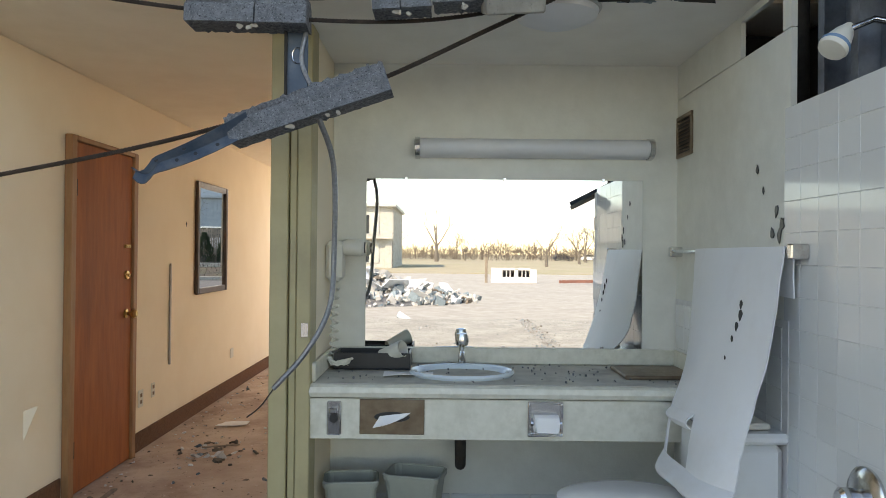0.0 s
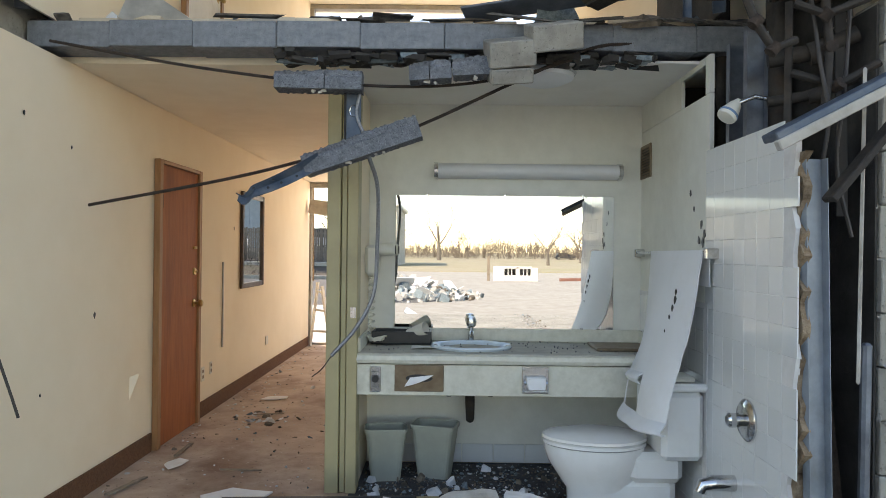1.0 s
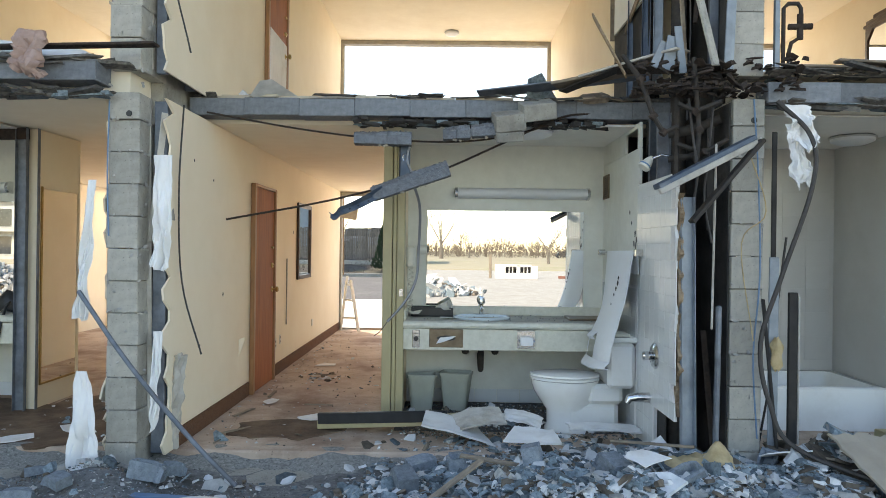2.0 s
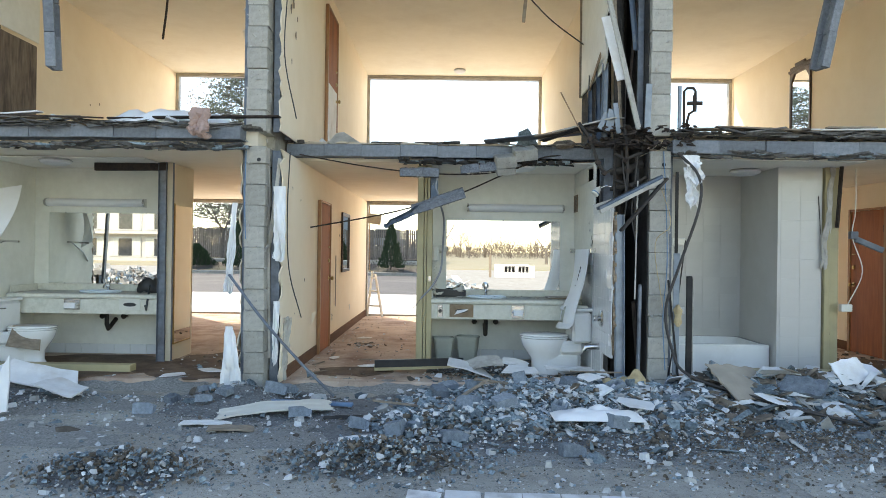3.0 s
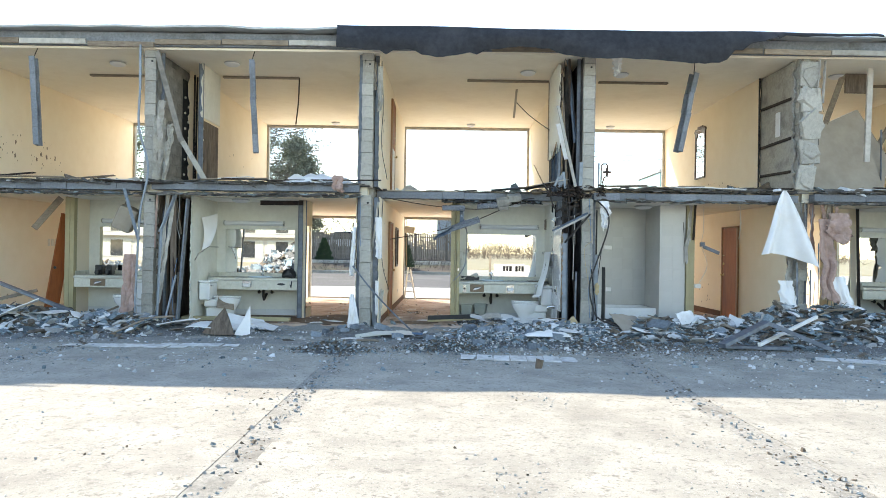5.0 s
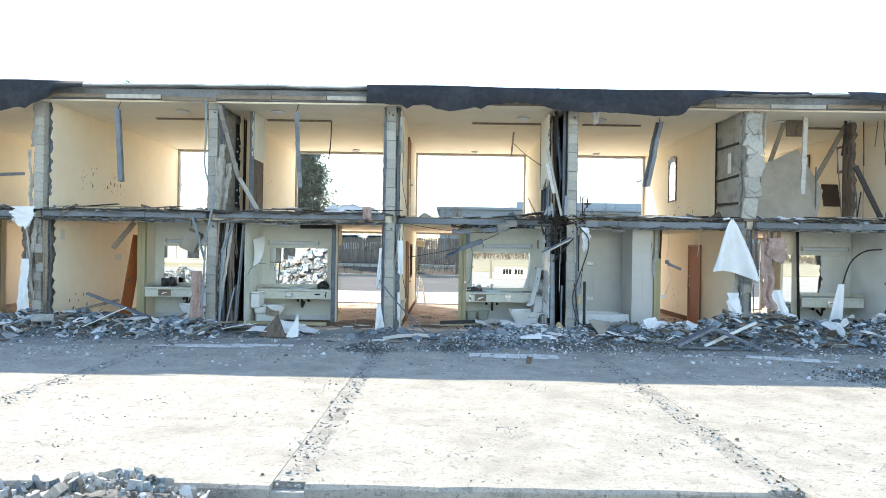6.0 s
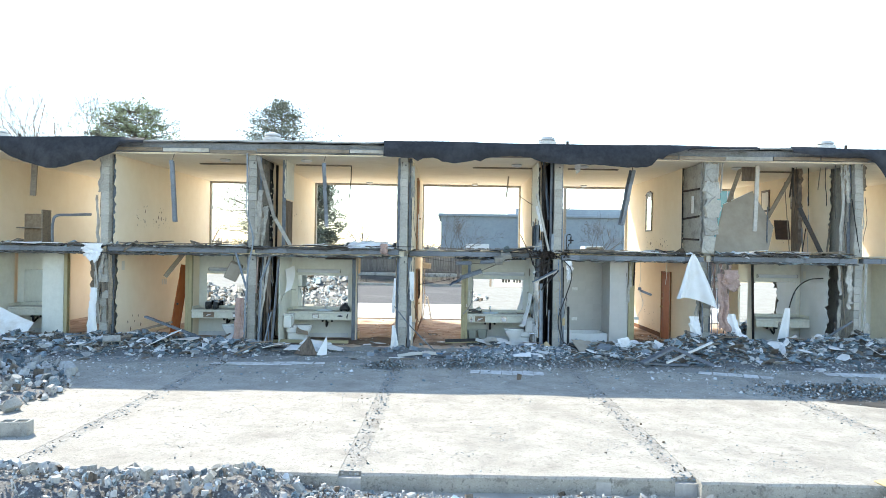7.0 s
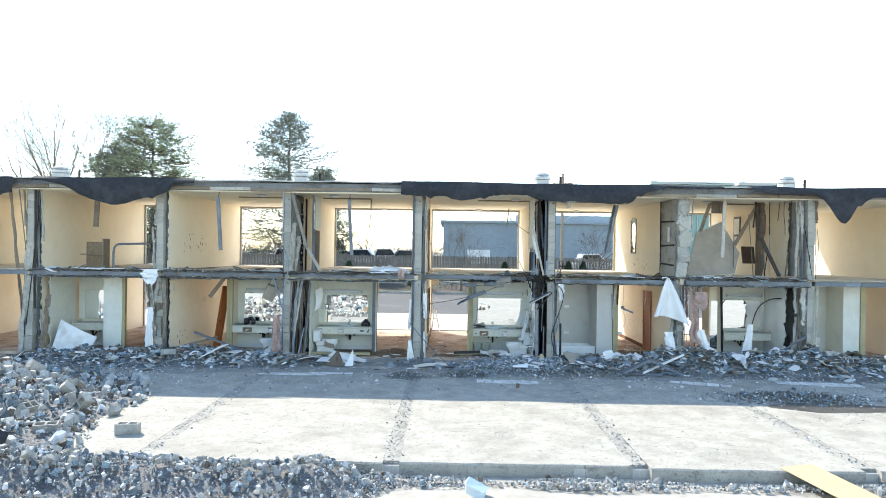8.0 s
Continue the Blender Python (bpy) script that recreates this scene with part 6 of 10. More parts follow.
part("cover_strip", B(1.79, 1.85, 1.63, 1.645, 0.1, 1.42, 0.003), M_STUDL, chs, "bent grey steel cover strip")
part("cover_strip", B(1.80, 1.83, 1.63, 1.645, 1.42, 2.2, 0.003), M_DARK, chs, "near-black strip put in for a slot beside the blocks")
part("charred_board", B(1.93, 1.985, 1.66, 1.685, 0.25, 1.2, 0.004), M_DARK, chs, "charred upright board")
part("charred_edge", B(1.986, 1.996, 1.655, 1.685, 0.25, 1.18, 0.002), M_DIRTYB, chs, "pale torn edge of the charred board")
part("insulation_tuft", Shape().rings([[(1.83 + r * math.cos(a), 1.61 + r * 0.5 * math.sin(a), z + 0.012 * math.sin(3 * a)) for a in [k * math.pi / 6 for k in range(12)]] for r, z in ((0.01, 0.72), (0.04, 0.76), (0.03, 0.82), (0.045, 0.87), (0.01, 0.92))]), M_INSUL, chs, "yellow insulation tuft", True)
tagged(stick("bent_channel", (1.0, 1.36, 1.82), (1.62, 1.5, 2.14), 0.075, 0.03, M_BLUEST), "bent blue steel channel jutting from the chase", "channel")
tagged(stick("channel_lip", (1.01, 1.325, 1.79), (1.63, 1.465, 2.105), 0.028, 0.035, M_DIRTYB), "pale plaster-caked lip along the bent channel", "channel")
tagged(stick("bent_channel", (1.22, 1.4, 1.62), (1.66, 1.46, 2.12), 0.06, 0.025, M_DARKMET), "bent galvanised channel jutting from the chase", "channel")
tagged(stick("white_conduit", (1.385, 1.5, 0.98), (1.4, 1.5, 2.1), 0.014, 0.014, M_DIRTYB, None, "", 0.006), "thin white conduit hanging in the chase", "conduit")
tagged(stick("grey_conduit", (1.44, 1.56, 0.25), (1.45, 1.56, 1.12), 0.035, 0.035, M_STUD, None, "", 0.01), "grey steel conduit stub beside the block column", "conduit")

# hanging lintel wreck in front of room C
AGG = M_CMUD
M_AGGF = surf("pitted_block_face", (0.13, 0.143, 0.162), (0.25, 0.268, 0.295), 45, 0.95, 1.0, 110, con=(0.3, 0.7), stain=(0.085, 0.09, 0.098), sscale=9, samt=0.6, speck=[((0.40, 0.42, 0.44), 170, 0.58, 0.68), ((0.035, 0.036, 0.04), 190, 0.56, 0.64)])


def broken_lintel(name, c, length, ang, w, h, seed, label, yaw=0.0, rot=0.55):
    """A trough-shaped lintel stump: two face blocks with a lip, and a crumbling dark core along the top."""
    r = random.Random(seed)
    e = thing(name, label, "concrete lintel", "broken lintel pieces")
    m = Matrix.Translation(c) @ pose(0, 0, 0, 0, -ang, yaw)
    n = max(10, int(length / 0.012))
    rings = []
    for k in range(n + 1):
        x = -length / 2 + length * k / n
        u = k / n
        bite = h * (0.08 + 0.16 * max(0.0, 1 - u / rot)) * (0.6 + 0.8 * abs(nz(x * 14, seed, 1))) + 0.012 * nz(x * 60, seed, 4)
        t = h / 2 - max(0.0, bite)
        j = [0.007 * nz(x * 70, seed, q) for q in range(6)]
        rings.append([m @ Vector((x, -w / 2 + 0.014, -h / 2 + 0.004)), m @ Vector((x, w / 2 + j[0], -h / 2 + j[1])), m @ Vector((x, w / 2 - 0.01 + j[2], t * 0.5)),
                      m @ Vector((x, w * 0.2 + j[3], t + j[4])), m @ Vector((x, -w * 0.15 + j[5], t * 0.93 + j[1])), m @ Vector((x, -w / 2 + 0.014 + abs(j[2]), t * 0.8 + j[0]))])
    part("core", Shape().rings(rings), AGG, e, "broken dark aggregate")
    cutp = r.uniform(-0.06, 0.1)
    for s0, s1 in ((-0.5, cutp), (cutp + 0.012, 0.5)):
        rings, nn = [], max(6, int((s1 - s0) * length / 0.014))
        for k in range(nn + 1):
            u = s0 + (s1 - s0) * k / nn
            x = u * length + (0.006 * r.uniform(-1, 1) if k in (0, nn) else 0)
            top = h * (0.36 - 0.55 * max(0.0, 1 - (u + 0.5) / rot)) + 0.014 * nz(u * 22, seed, 9) + 0.006 * nz(u * 70, seed, 2) - (0.02 if k in (0, nn) else 0)
            step = h * 0.1
            rings.append([m @ Vector((x, p, q)) for p, q in ((-w / 2 - 0.016, -h / 2), (-w / 2 + 0.013, -h / 2), (-w / 2 + 0.013, top), (-w / 2 - 0.004, top - 0.004), (-w / 2 - 0.006, step), (-w / 2 - 0.016, step - 0.012))])
        part("face_block", Shape().rings(rings), M_AGGF, e, "smooth pitted grey block face")
    crust = Shape()
    for k in range(int(length * 60)):
        x = r.uniform(-0.5, 0.5) * length
        s = r.uniform(0.006, 0.02)
        crust.chunk(m @ pose(x, -w / 2 + r.uniform(0.0, w * 0.5), h * (0.3 - 0.25 * max(0.0, 1 - (x / length + 0.5) / rot)) + r.uniform(-0.01, 0.012), r.uniform(0, 90), r.uniform(0, 90), r.uniform(0, 90)), s, s * 0.8, s * 0.6, r, 0.5)
    part("crumbs", crust, M_CMUD, e, "dark crumbs clinging to the break")
    drip = Shape()
    for k in range(3):
        x = r.uniform(-0.2, 0.1) * length + 0.02 * k
        drip.splinter(m @ pose(x, -w / 2 + 0.005, -h / 2 - 0.006 - 0.004 * k, r.uniform(50, 120), r.uniform(-30, 30), r.uniform(0, 90)), 0.04 - 0.008 * k, 0.022, 0.006, r)
    part("plaster_scraps", drip, M_DIRTYB, e, "torn plaster scraps under its lip")
    return e


broken_lintel("broken_lintel", (-0.5, 2.46, 1.955), 0.6, 19, 0.11, 0.13, 1, "broken lintel block hanging aslant from rebar")
broken_lintel("broken_lintel", (-0.7, 2.4, 2.26), 0.42, -1, 0.11, 0.11, 2, "broken lintel block strung on rebar")
broken_lintel("broken_lintel", (-0.16, 2.36, 2.30), 0.2, 4, 0.1, 0.11, 3, "broken lintel block strung on rebar")
broken_lintel("broken_lintel", (0.04, 2.35, 2.32), 0.18, 3, 0.1, 0.11, 4, "broken lintel block under the floor edge")
for c, s, a in (((0.215, 2.3, 2.375), (0.22, 0.17, 0.12), 7), ((0.42, 2.3, 2.455), (0.24, 0.18, 0.12), 8), ((0.22, 2.31, 2.27), (0.2, 0.12, 0.07), 5)):
    ob = part("loose_block", Shape().box(-s[0] / 2, s[0] / 2, -s[1] / 2, s[1] / 2, -s[2] / 2, s[2] / 2, 0.006, Matrix.Translation(c) @ pose(0, 0, 0, 22, -a, 6)), M_CMU)
    tagged(ob, "pale loose block wedged at the floor edge", "concrete block", "loose blocks")


def rebar(name, pts, r=0.0085):
    """A ribbed bar smoothed through its points."""
    P = [Vector(p) for p in pts]
    P = [P[0] * 2 - P[1]] + P + [P[-1] * 2 - P[-2]]
    out, rs = [], []
    for i in range(1, len(P) - 2):
        a, b, c, d = P[i - 1], P[i], P[i + 1], P[i + 2]
        n = max(4, int((c - b).length / 0.006))
        for k in range(n):
            t = k / n
            out.append(0.5 * ((2 * b) + (c - a) * t + (2 * a - 5 * b + 4 * c - d) * t * t + (3 * b - a - 3 * c + d) * t ** 3))
            rs.append(r * (0.98 if len(rs) % 2 else 0.72))
    return tagged(part(name, Shape().tube(out, rs, 6), M_RUST, None, "", True), "rusty ribbed reinforcement bar sagging from the broken floor", "rebar")


rebar("rebar", [(-1.98, 2.33, 2.42), (-1.3, 2.36, 2.31), (-0.7, 2.4, 2.25), (-0.16, 2.42, 2.24), (0.25, 2.4, 2.29), (0.62, 2.4, 2.4)])
rebar("rebar", [(-1.9, 2.55, 1.65), (-1.2, 2.5, 1.78), (-0.78, 2.47, 1.88), (-0.3, 2.46, 2.02), (0.2, 2.42, 2.24), (0.6, 2.4, 2.42), (0.85, 2.42, 2.46)], 0.0095)
strap = thing("steel_strap", "bent dark blue-grey steel angle dangling under the lintel", "steel angle")


def strap_fold(u, v):
    """A twisted angle iron: two leaves about a crease, torn at its tip."""
    tw = 0.5 + 1.1 * u
    c = Vector((-0.70 - 0.37 * u, 2.41 - 0.06 * u, 1.87 - 0.24 * u + 0.07 * u * u - (0.03 * math.sin((u - 0.8) * 15) if u > 0.8 else 0)))
    q = (v - 0.5) * 2
    wid = 0.055 * (1 - 0.35 * max(0.0, u - 0.75) * 4 * (0.5 + 0.5 * math.sin(v * 9)))
    a = tw + (0.0 if q < 0 else 1.2)
    return c + Vector((0.35 * math.cos(a) * q, -abs(q) * math.sin(a) * 0.6, q * math.cos(a * 0.5))) * wid


part("plate", Shape().sheet(strap_fold, 26, 8, 0.004), M_BLUEST, strap, "")
for u, v in ((0.25, 0.25), (0.45, 0.28), (0.62, 0.3), (0.55, 0.75), (0.8, 0.7)):
    q = strap_fold(u, v)
    part("bolt_hole", Shape().lathe([(0.007, 0), (0.006, 0.004)], 8, look(q + Vector((0, -0.006, 0.001)), q + Vector((0.1, -1, 0.3)))), M_BLACK, strap, "dark bolt hole")
part("hanger", Shape().box(-0.575, -0.5, 2.44, 2.447, 1.98, 2.3, 0.002), M_BLUEST, strap, "upright steel hanger plate")
part("hanger_lip", Shape().box(-0.582, -0.573, 2.425, 2.448, 1.96, 2.31, 0.002), M_DARK, strap, "dark folded lip")
part("hanger_ring", Shape().tube([(-0.538 + 0.018 * math.cos(a), 2.437, 2.12 + 0.028 * math.sin(a)) for a in [k * math.pi / 8 for k in range(17)]], 0.003, 5), M_CHROME, strap)
plain_cable("flex_conduit", "flexible steel conduit dangling beside the jamb", [(-0.47, 2.47, 1.92), (-0.43, 2.6, 1.75), (-0.44, 2.7, 1.45), (-0.46, 2.72, 1.2), (-0.55, 2.72, 1.02), (-0.68, 2.72, 0.87)], 0.011, M_CABLE, 10)
plain_cable("wire_end", "bare wire ends at the conduit tip", [(-0.68, 2.72, 0.87), (-0.73, 2.71, 0.8), (-0.78, 2.7, 0.76)], 0.003, M_BLKW)
plain_cable("flex_conduit", "flexible conduit hanging from the lintel", [(-0.5, 2.44, 2.24), (-0.52, 2.43, 2.1), (-0.47, 2.44, 1.98)], 0.008, M_CABLE, 8)

# cables around the block columns
plain_cable("thick_cable", "thick dark cable looping down the column", [(1.8, 1.58, 2.38), (1.98, 1.52, 2.15), (1.98, 1.5, 1.85), (1.8, 1.5, 1.3), (1.68, 1.5, 0.9), (1.72, 1.46, 0.55), (1.85, 1.35, 0.3), (2.4, 0.9, 0.16), (3.0, 0.6, 0.05)], 0.014, M_BLKW)
plain_cable("blue_wire", "blue wire hanging down the block column", [(1.68, 1.63, 2.4), (1.7, 1.6, 1.9), (1.72, 1.61, 1.3), (1.69, 1.62, 0.8), (1.71, 1.6, 0.3)], 0.005, M_BLUEW)
plain_cable("yellow_wire", "pale wire straggling down the block column", [(1.64, 1.62, 2.1), (1.74, 1.58, 1.7), (1.6, 1.6, 1.5), (1.68, 1.6, 0.9)], 0.004, M_INSUL)
plain_cable("wire", "thin black wire hanging down the wall", [(-1.98, 1.9, 2.38), (-1.99, 1.86, 1.8), (-1.97, 1.88, 1.2), (-1.85, 1.92, 0.72)], 0.006, M_BLKW)
plain_cable("steel_cable", "pale blue conduit slanting from the column to the rubble", [(-2.45, 1.5, 1.16), (-2.1, 1.4, 0.75), (-1.7, 1.3, 0.35), (-1.4, 1.25, 0.08)], 0.014, M_STUD)
plain_cable("blue_wire", "blue wire stapled to the block column", [(-2.345, 1.635, 2.35), (-2.35, 1.63, 1.9), (-2.34, 1.635, 1.5)], 0.005, M_BLUEW)
plain_cable("wire", "loose wire hanging beside the upper wall", [(-2.02, 1.75, 4.8), (-1.98, 1.7, 4.0), (-2.0, 1.7, 3.3), (-1.9, 1.8, 2.7)], 0.006, M_BLKW)
plain_cable("white_cable", "fat pale cable hanging down the front of the column", [(-6.2, 1.45, 4.95), (-6.18, 1.42, 4.2), (-6.18, 1.4, 3.5), (-6.0, 1.38, 2.8), (-6.1, 1.33, 2.05), (-6.15, 1.35, 1.25), (-6.2, 1.4, 0.3)], 0.02, M_STUDL)
for p0, p1, w, mt, lb in (((-6.47, 1.5, 2.45), (-6.16, 1.42, 1.55), 0.05, M_STUDL, "pale bent conduit leaning on the column"), ((-5.84, 1.58, 1.75), (-5.87, 1.52, 0.12), 0.075, M_STUDL, "bent grey steel channel beside the column"),
                          ((-5.6, 1.6, 2.36), (-5.86, 1.58, 1.7), 0.06, M_STUDL, "bent grey steel channel under the floor edge"), ((-5.58, 1.62, 0.95), (-5.72, 1.5, 0.12), 0.09, M_STUDL, "bent grey steel channel standing in the rubble"),
                          ((-5.42, 1.7, 2.3), (-5.56, 1.66, 0.15), 0.09, M_STUD, "dark steel stud at the torn bathroom wall"), ((-5.7, 1.75, 2.36), (-5.66, 1.72, 0.15), 0.1, M_BROWNW, "dark rotten board at the broken wall end")):
    tagged(stick("bent_channel", p0, p1, w, 0.03, mt, None, "", 0.003, 25), lb, "channel", "bent channels")
plain_cable("hanging_wire", "thin wire with a box dangling in the corridor", [(3.98, 2.4, 2.35), (3.98, 2.4, 1.9), (3.95, 2.4, 1.62), (4.05, 2.38, 1.25), (3.9, 2.38, 0.9)], 0.006, M_PLASTIC)
bx = thing("switch_box", "steel switch box dangling on its wires", "switch box")
part("box", B(3.92, 4.0, 2.37, 2.43, 1.6, 1.68, 0.004), M_STUD, bx)
part("arm", Shape().box(0, 0.32, -0.02, 0.02, -0.03, 0.03, 0.004, pose(3.98, 2.4, 1.6, 0, 22, 0)), M_STUD, bx)
tagged(part("wire_box", B(3.82, 3.94, 2.36, 2.42, 0.82, 0.9, 0.006), M_PLASTIC), "white plastic junction box hanging from a wire", "junction box")
plain_cable("hanging_wire", "thin pale wire hanging from the corridor ceiling", [(4.62, 2.3, 2.36), (4.63, 2.3, 2.0), (4.6, 2.3, 1.75)], 0.006, M_PLASTIC)


# ---- torn paper, cloths, insulation on the front ----
def drape(name, label, x0, x1, y, z_top, z_bot, seed, mat, flare=0.2, cat="sheet", thick=0.006, lean=0.0, rag=1.0, slope=0.0, fold=0.05):
    """A limp sheet hanging from its top edge, with folds and a torn hem."""
    r = random.Random(seed)
    ph, cx = r.uniform(0, 6), (x0 + x1) / 2

    W = x1 - x0

    def fn(u, v):
        w = W * (1 + flare * v) * (1 + 0.3 * rag * nz(v * 3.3, seed, 2))
        side = rag * 0.3 * W * nz(v * 4.5, seed, 7) * v + rag * 0.16 * W * nz(v * 11, seed + u, 3) * abs(2 * u - 1)
        hem = (0.16 * W * math.sin(u * 5 + ph) + rag * 0.3 * W * nz(u * 4, seed, 1) + rag * 0.2 * W * nz(u * 11, seed, 5)) * v * v + slope * (u - 0.5) * v
        crumple = 0.07 * nz(u * 2.6, v * 3.4, seed) + 0.03 * nz(u * 7, v * 8, seed)
        return (cx + (u - 0.5) * w + lean * v + side, y - fold * math.sin(u * (7 if fold < 0.06 else 13) + ph + 2 * v) * (0.2 + v) * min(1, W * 3) - 0.06 * v + crumple * (0.3 + v), z_top + (z_bot - z_top) * v + hem)
    return tagged(part(name, Shape().sheet(fn, 20, 26, thick), mat, None, "", True), label, cat)


drape("hanging_paper", "torn white wallcovering hanging beside the block column", -2.47, -2.42, 1.64, 1.85, 0.98, 1, M_PAPER, 0.6, lean=-0.04)
drape("hanging_paper", "curled white wallcovering at the foot of the column", -2.5, -2.43, 1.58, 0.66, 0.02, 2, M_PAPER, 2.4, lean=0.05, rag=0.5)
drape("hanging_paper", "torn white wallcovering peeling off the wall edge", -2.09, -1.97, 1.7, 2.02, 1.3, 3, M_PAPER, -0.15, lean=0.02, rag=0.4, fold=0.02)
drape("hanging_paper", "torn white wallcovering peeling off the wall edge", -2.07, -2.01, 1.68, 0.9, 0.3, 4, M_PAPER, -0.3, rag=0.6, fold=0.02)
drape("hanging_paper", "torn paper facing hanging on the upper wall edge", -2.08, -1.99, 1.7, 4.7, 3.9, 5, M_DIRTYB, -0.2)
drape("hanging_paper", "torn white paper strips beside the column", 1.86, 1.96, 1.6, 2.24, 1.86, 6, M_PAPER, 0.2, lean=0.05)
drape("hanging_paper", "small torn white paper scrap", 1.84, 2.0, 1.6, 2.36, 2.1, 7, M_PAPER, 0.0, lean=0.06)


def corner_cloth(u, v):
    """A heavy sheet caught at one corner, spreading into soft folds."""
    k = v ** 0.8
    x = 5.0 + 0.05 * u + k * (-0.42 + 1.02 * u) + 0.05 * math.sin(u * 6 + 3 * v) * v
    z = 2.58 - v * (1.12 + 0.24 * u * u) + 0.05 * math.sin(u * 4.5) * v
    return (x, 1.47 - 0.09 * math.sin(u * 9 + 0.8) * (0.15 + v * 0.9) - 0.05 * math.sin(u * 17) * v - 0.05 * v, z)


tagged(part("hanging_cloth", Shape().sheet(corner_cloth, 36, 22, 0.01), M_PAPER, None, "", True), "large white cloth caught on the upper floor edge", "cloth")
drape("hanging_paper", "white sheet scrap hanging in front of the wall", 4.95, 5.2, 1.5, 1.02, 0.4, 9, M_PAPER, 0.2, lean=0.08)
drape("hanging_paper", "white torn plasterboard paper beside the column", 5.85, 6.1, 1.5, 1.1, 0.1, 10, M_PAPER, 0.1, lean=0.35)
drape("hanging_paper", "white torn facing at the column foot", -10.15, -9.98, 1.55, 1.5, 0.1, 12, M_PAPER, 0.4, lean=-0.05)
drape("hanging_paper", "torn white scrap at the upper floor edge", -10.3, -9.8, 1.45, 2.62, 2.25, 13, M_PAPER, -0.2)
drape("insulation_batt", "pinkish fibre insulation sagging down the column", 5.66, 5.86, 1.54, 2.1, 0.7, 14, M_PINK, 0.3, "insulation", 0.05, 0.08, 1.6)
drape("insulation_batt", "pinkish fibre insulation torn out of the wall", -6.42, -6.25, 1.5, 1.3, 0.1, 15, M_PINK, 0.5, "insulation", 0.06)
drape("insulation_batt", "frayed insulation hanging high on the column", 5.8, 6.15, 1.5, 2.2, 1.75, 16, M_PINK, 0.1, "insulation", 0.06)
drape("torn_board", "torn plasterboard strip hanging at the upper edge", 2.05, 2.25, 1.7, 4.9, 4.6, 17, M_DRYWALL, -0.5, "board")


def heap_cloth(name, label, x0, x1, y0, y1, z, h, seed, mat, cat="sheet"):
    def fn(u, v):
        e = math.sin(math.pi * min(1, max(0, u))) ** 0.5 * math.sin(math.pi * v) ** 0.6
        return (x0 + (x1 - x0) * u, y0 + (y1 - y0) * v, z + h * e * (0.55 + 0.7 * abs(nz(u * 3, v * 2, seed, 1.3))) + 0.01)
    return tagged(part(name, Shape().sheet(fn, 22, 12, 0.008), mat, None, "", True), label, cat)


heap_cloth("crumpled_sheet", "crumpled white sheet lying on the upper floor edge", -3.75, -2.5, 1.55, 2.4, Z2 + 0.01, 0.3, 3, M_PAPER)
drape("insulation_clump", "pinkish insulation clump hanging over the floor edge", -2.8, -2.64, 1.44, 2.72, 2.45, 18, M_PINK, 0.1, "insulation", 0.03)
heap_cloth("crumpled_sheet", "crumpled white plastic sheet on the ground", 0.45, 1.15, 0.26, 0.52, 0.12, 0.1, 5, M_PAPER)
heap_cloth("insulation_batt", "yellowed insulation batt lying at the column foot", 1.0, 1.55, 1.15, 1.5, 0.12, 0.22, 6, M_INSUL, "insulation")

# upper front ruins: battened block face, leaning panels
bt = tagged(new("wall_fragment_2"), "exposed grey block wall face with dark battens", "wall", "", "structure")
part("block_face", ragged(5.31, 1.75, 2.98, Z2, Z3 - 0.02, 0.03, 83, 0.06), M_CMU, bt, "grey dusty block face")
for z in (2.95, 3.55, 4.25):
    stick("batten", (5.28, 1.8, z), (5.28, 2.95, z + rng.uniform(-0.03, 0.05)), 0.03, 0.05, M_RUST, bt, "dark rotten batten")
part("board_patch", B(5.275, 5.29, 2.2, 2.36, 3.65, 4.1, 0.003), M_DRYWALL, bt, "pale board patch")
stick("trim", (5.26, 2.99, Z2), (5.26, 2.99, Z3), 0.02, 0.03, M_DARKMET, bt)
for k, (cx, z0, w, h, ax, ay, az) in enumerate(((5.5, 4.42, 0.36, 0.44, 3, 2, 5), (5.53, 3.98, 0.38, 0.42, -3, -3, 9), (5.55, 3.52, 0.38, 0.44, 5, 4, 12), (5.5, 3.06, 0.36, 0.44, -4, -5, 7), (5.45, 2.6, 0.32, 0.44, 4, 6, 3))):
    part("cracked_slab", Shape().splinter(pose(cx, 1.57, z0 + h / 2, 90 + ax, ay, az), w * 1.25, h * 1.25, 0.05, random.Random(700 + k)).box(-w / 2, w / 2, -0.03, 0.03, -h / 2, h / 2, 0.012, pose(cx, 1.6, z0 + h / 2, ax, ay, az)), M_CMU, bt, "cracked block facing bulging off the column")
gp = thing("collapsed_partition", "large grey-brown wall panel collapsed across the upper room", "panel")
M_GREYP = surf("grey_brown_panel", (0.33, 0.28, 0.22), (0.40, 0.345, 0.275), 5, 0.8, 0.15, 60, stain=(0.25, 0.21, 0.17), sscale=1.5, samt=0.5)
q = [Vector((5.86, 2.4, 2.6)), Vector((7.37, 2.5, 2.72)), Vector((7.62, 2.75, 3.33)), Vector((7.1, 2.9, 4.3)), Vector((6.25, 2.7, 3.92))]
nrm = (q[1] - q[0]).cross(q[3] - q[0]).normalized() * 0.03
part("board", Shape().rings([q, [p + nrm for p in q]]), M_GREYP, gp)
for p0, p1 in ((q[0], q[1]), (q[3], q[4])):
    stick("edge_strip", p0 - nrm * 0.4, p1 - nrm * 0.4, 0.03, 0.03, M_DRYWALL, gp, "pale broken edge")
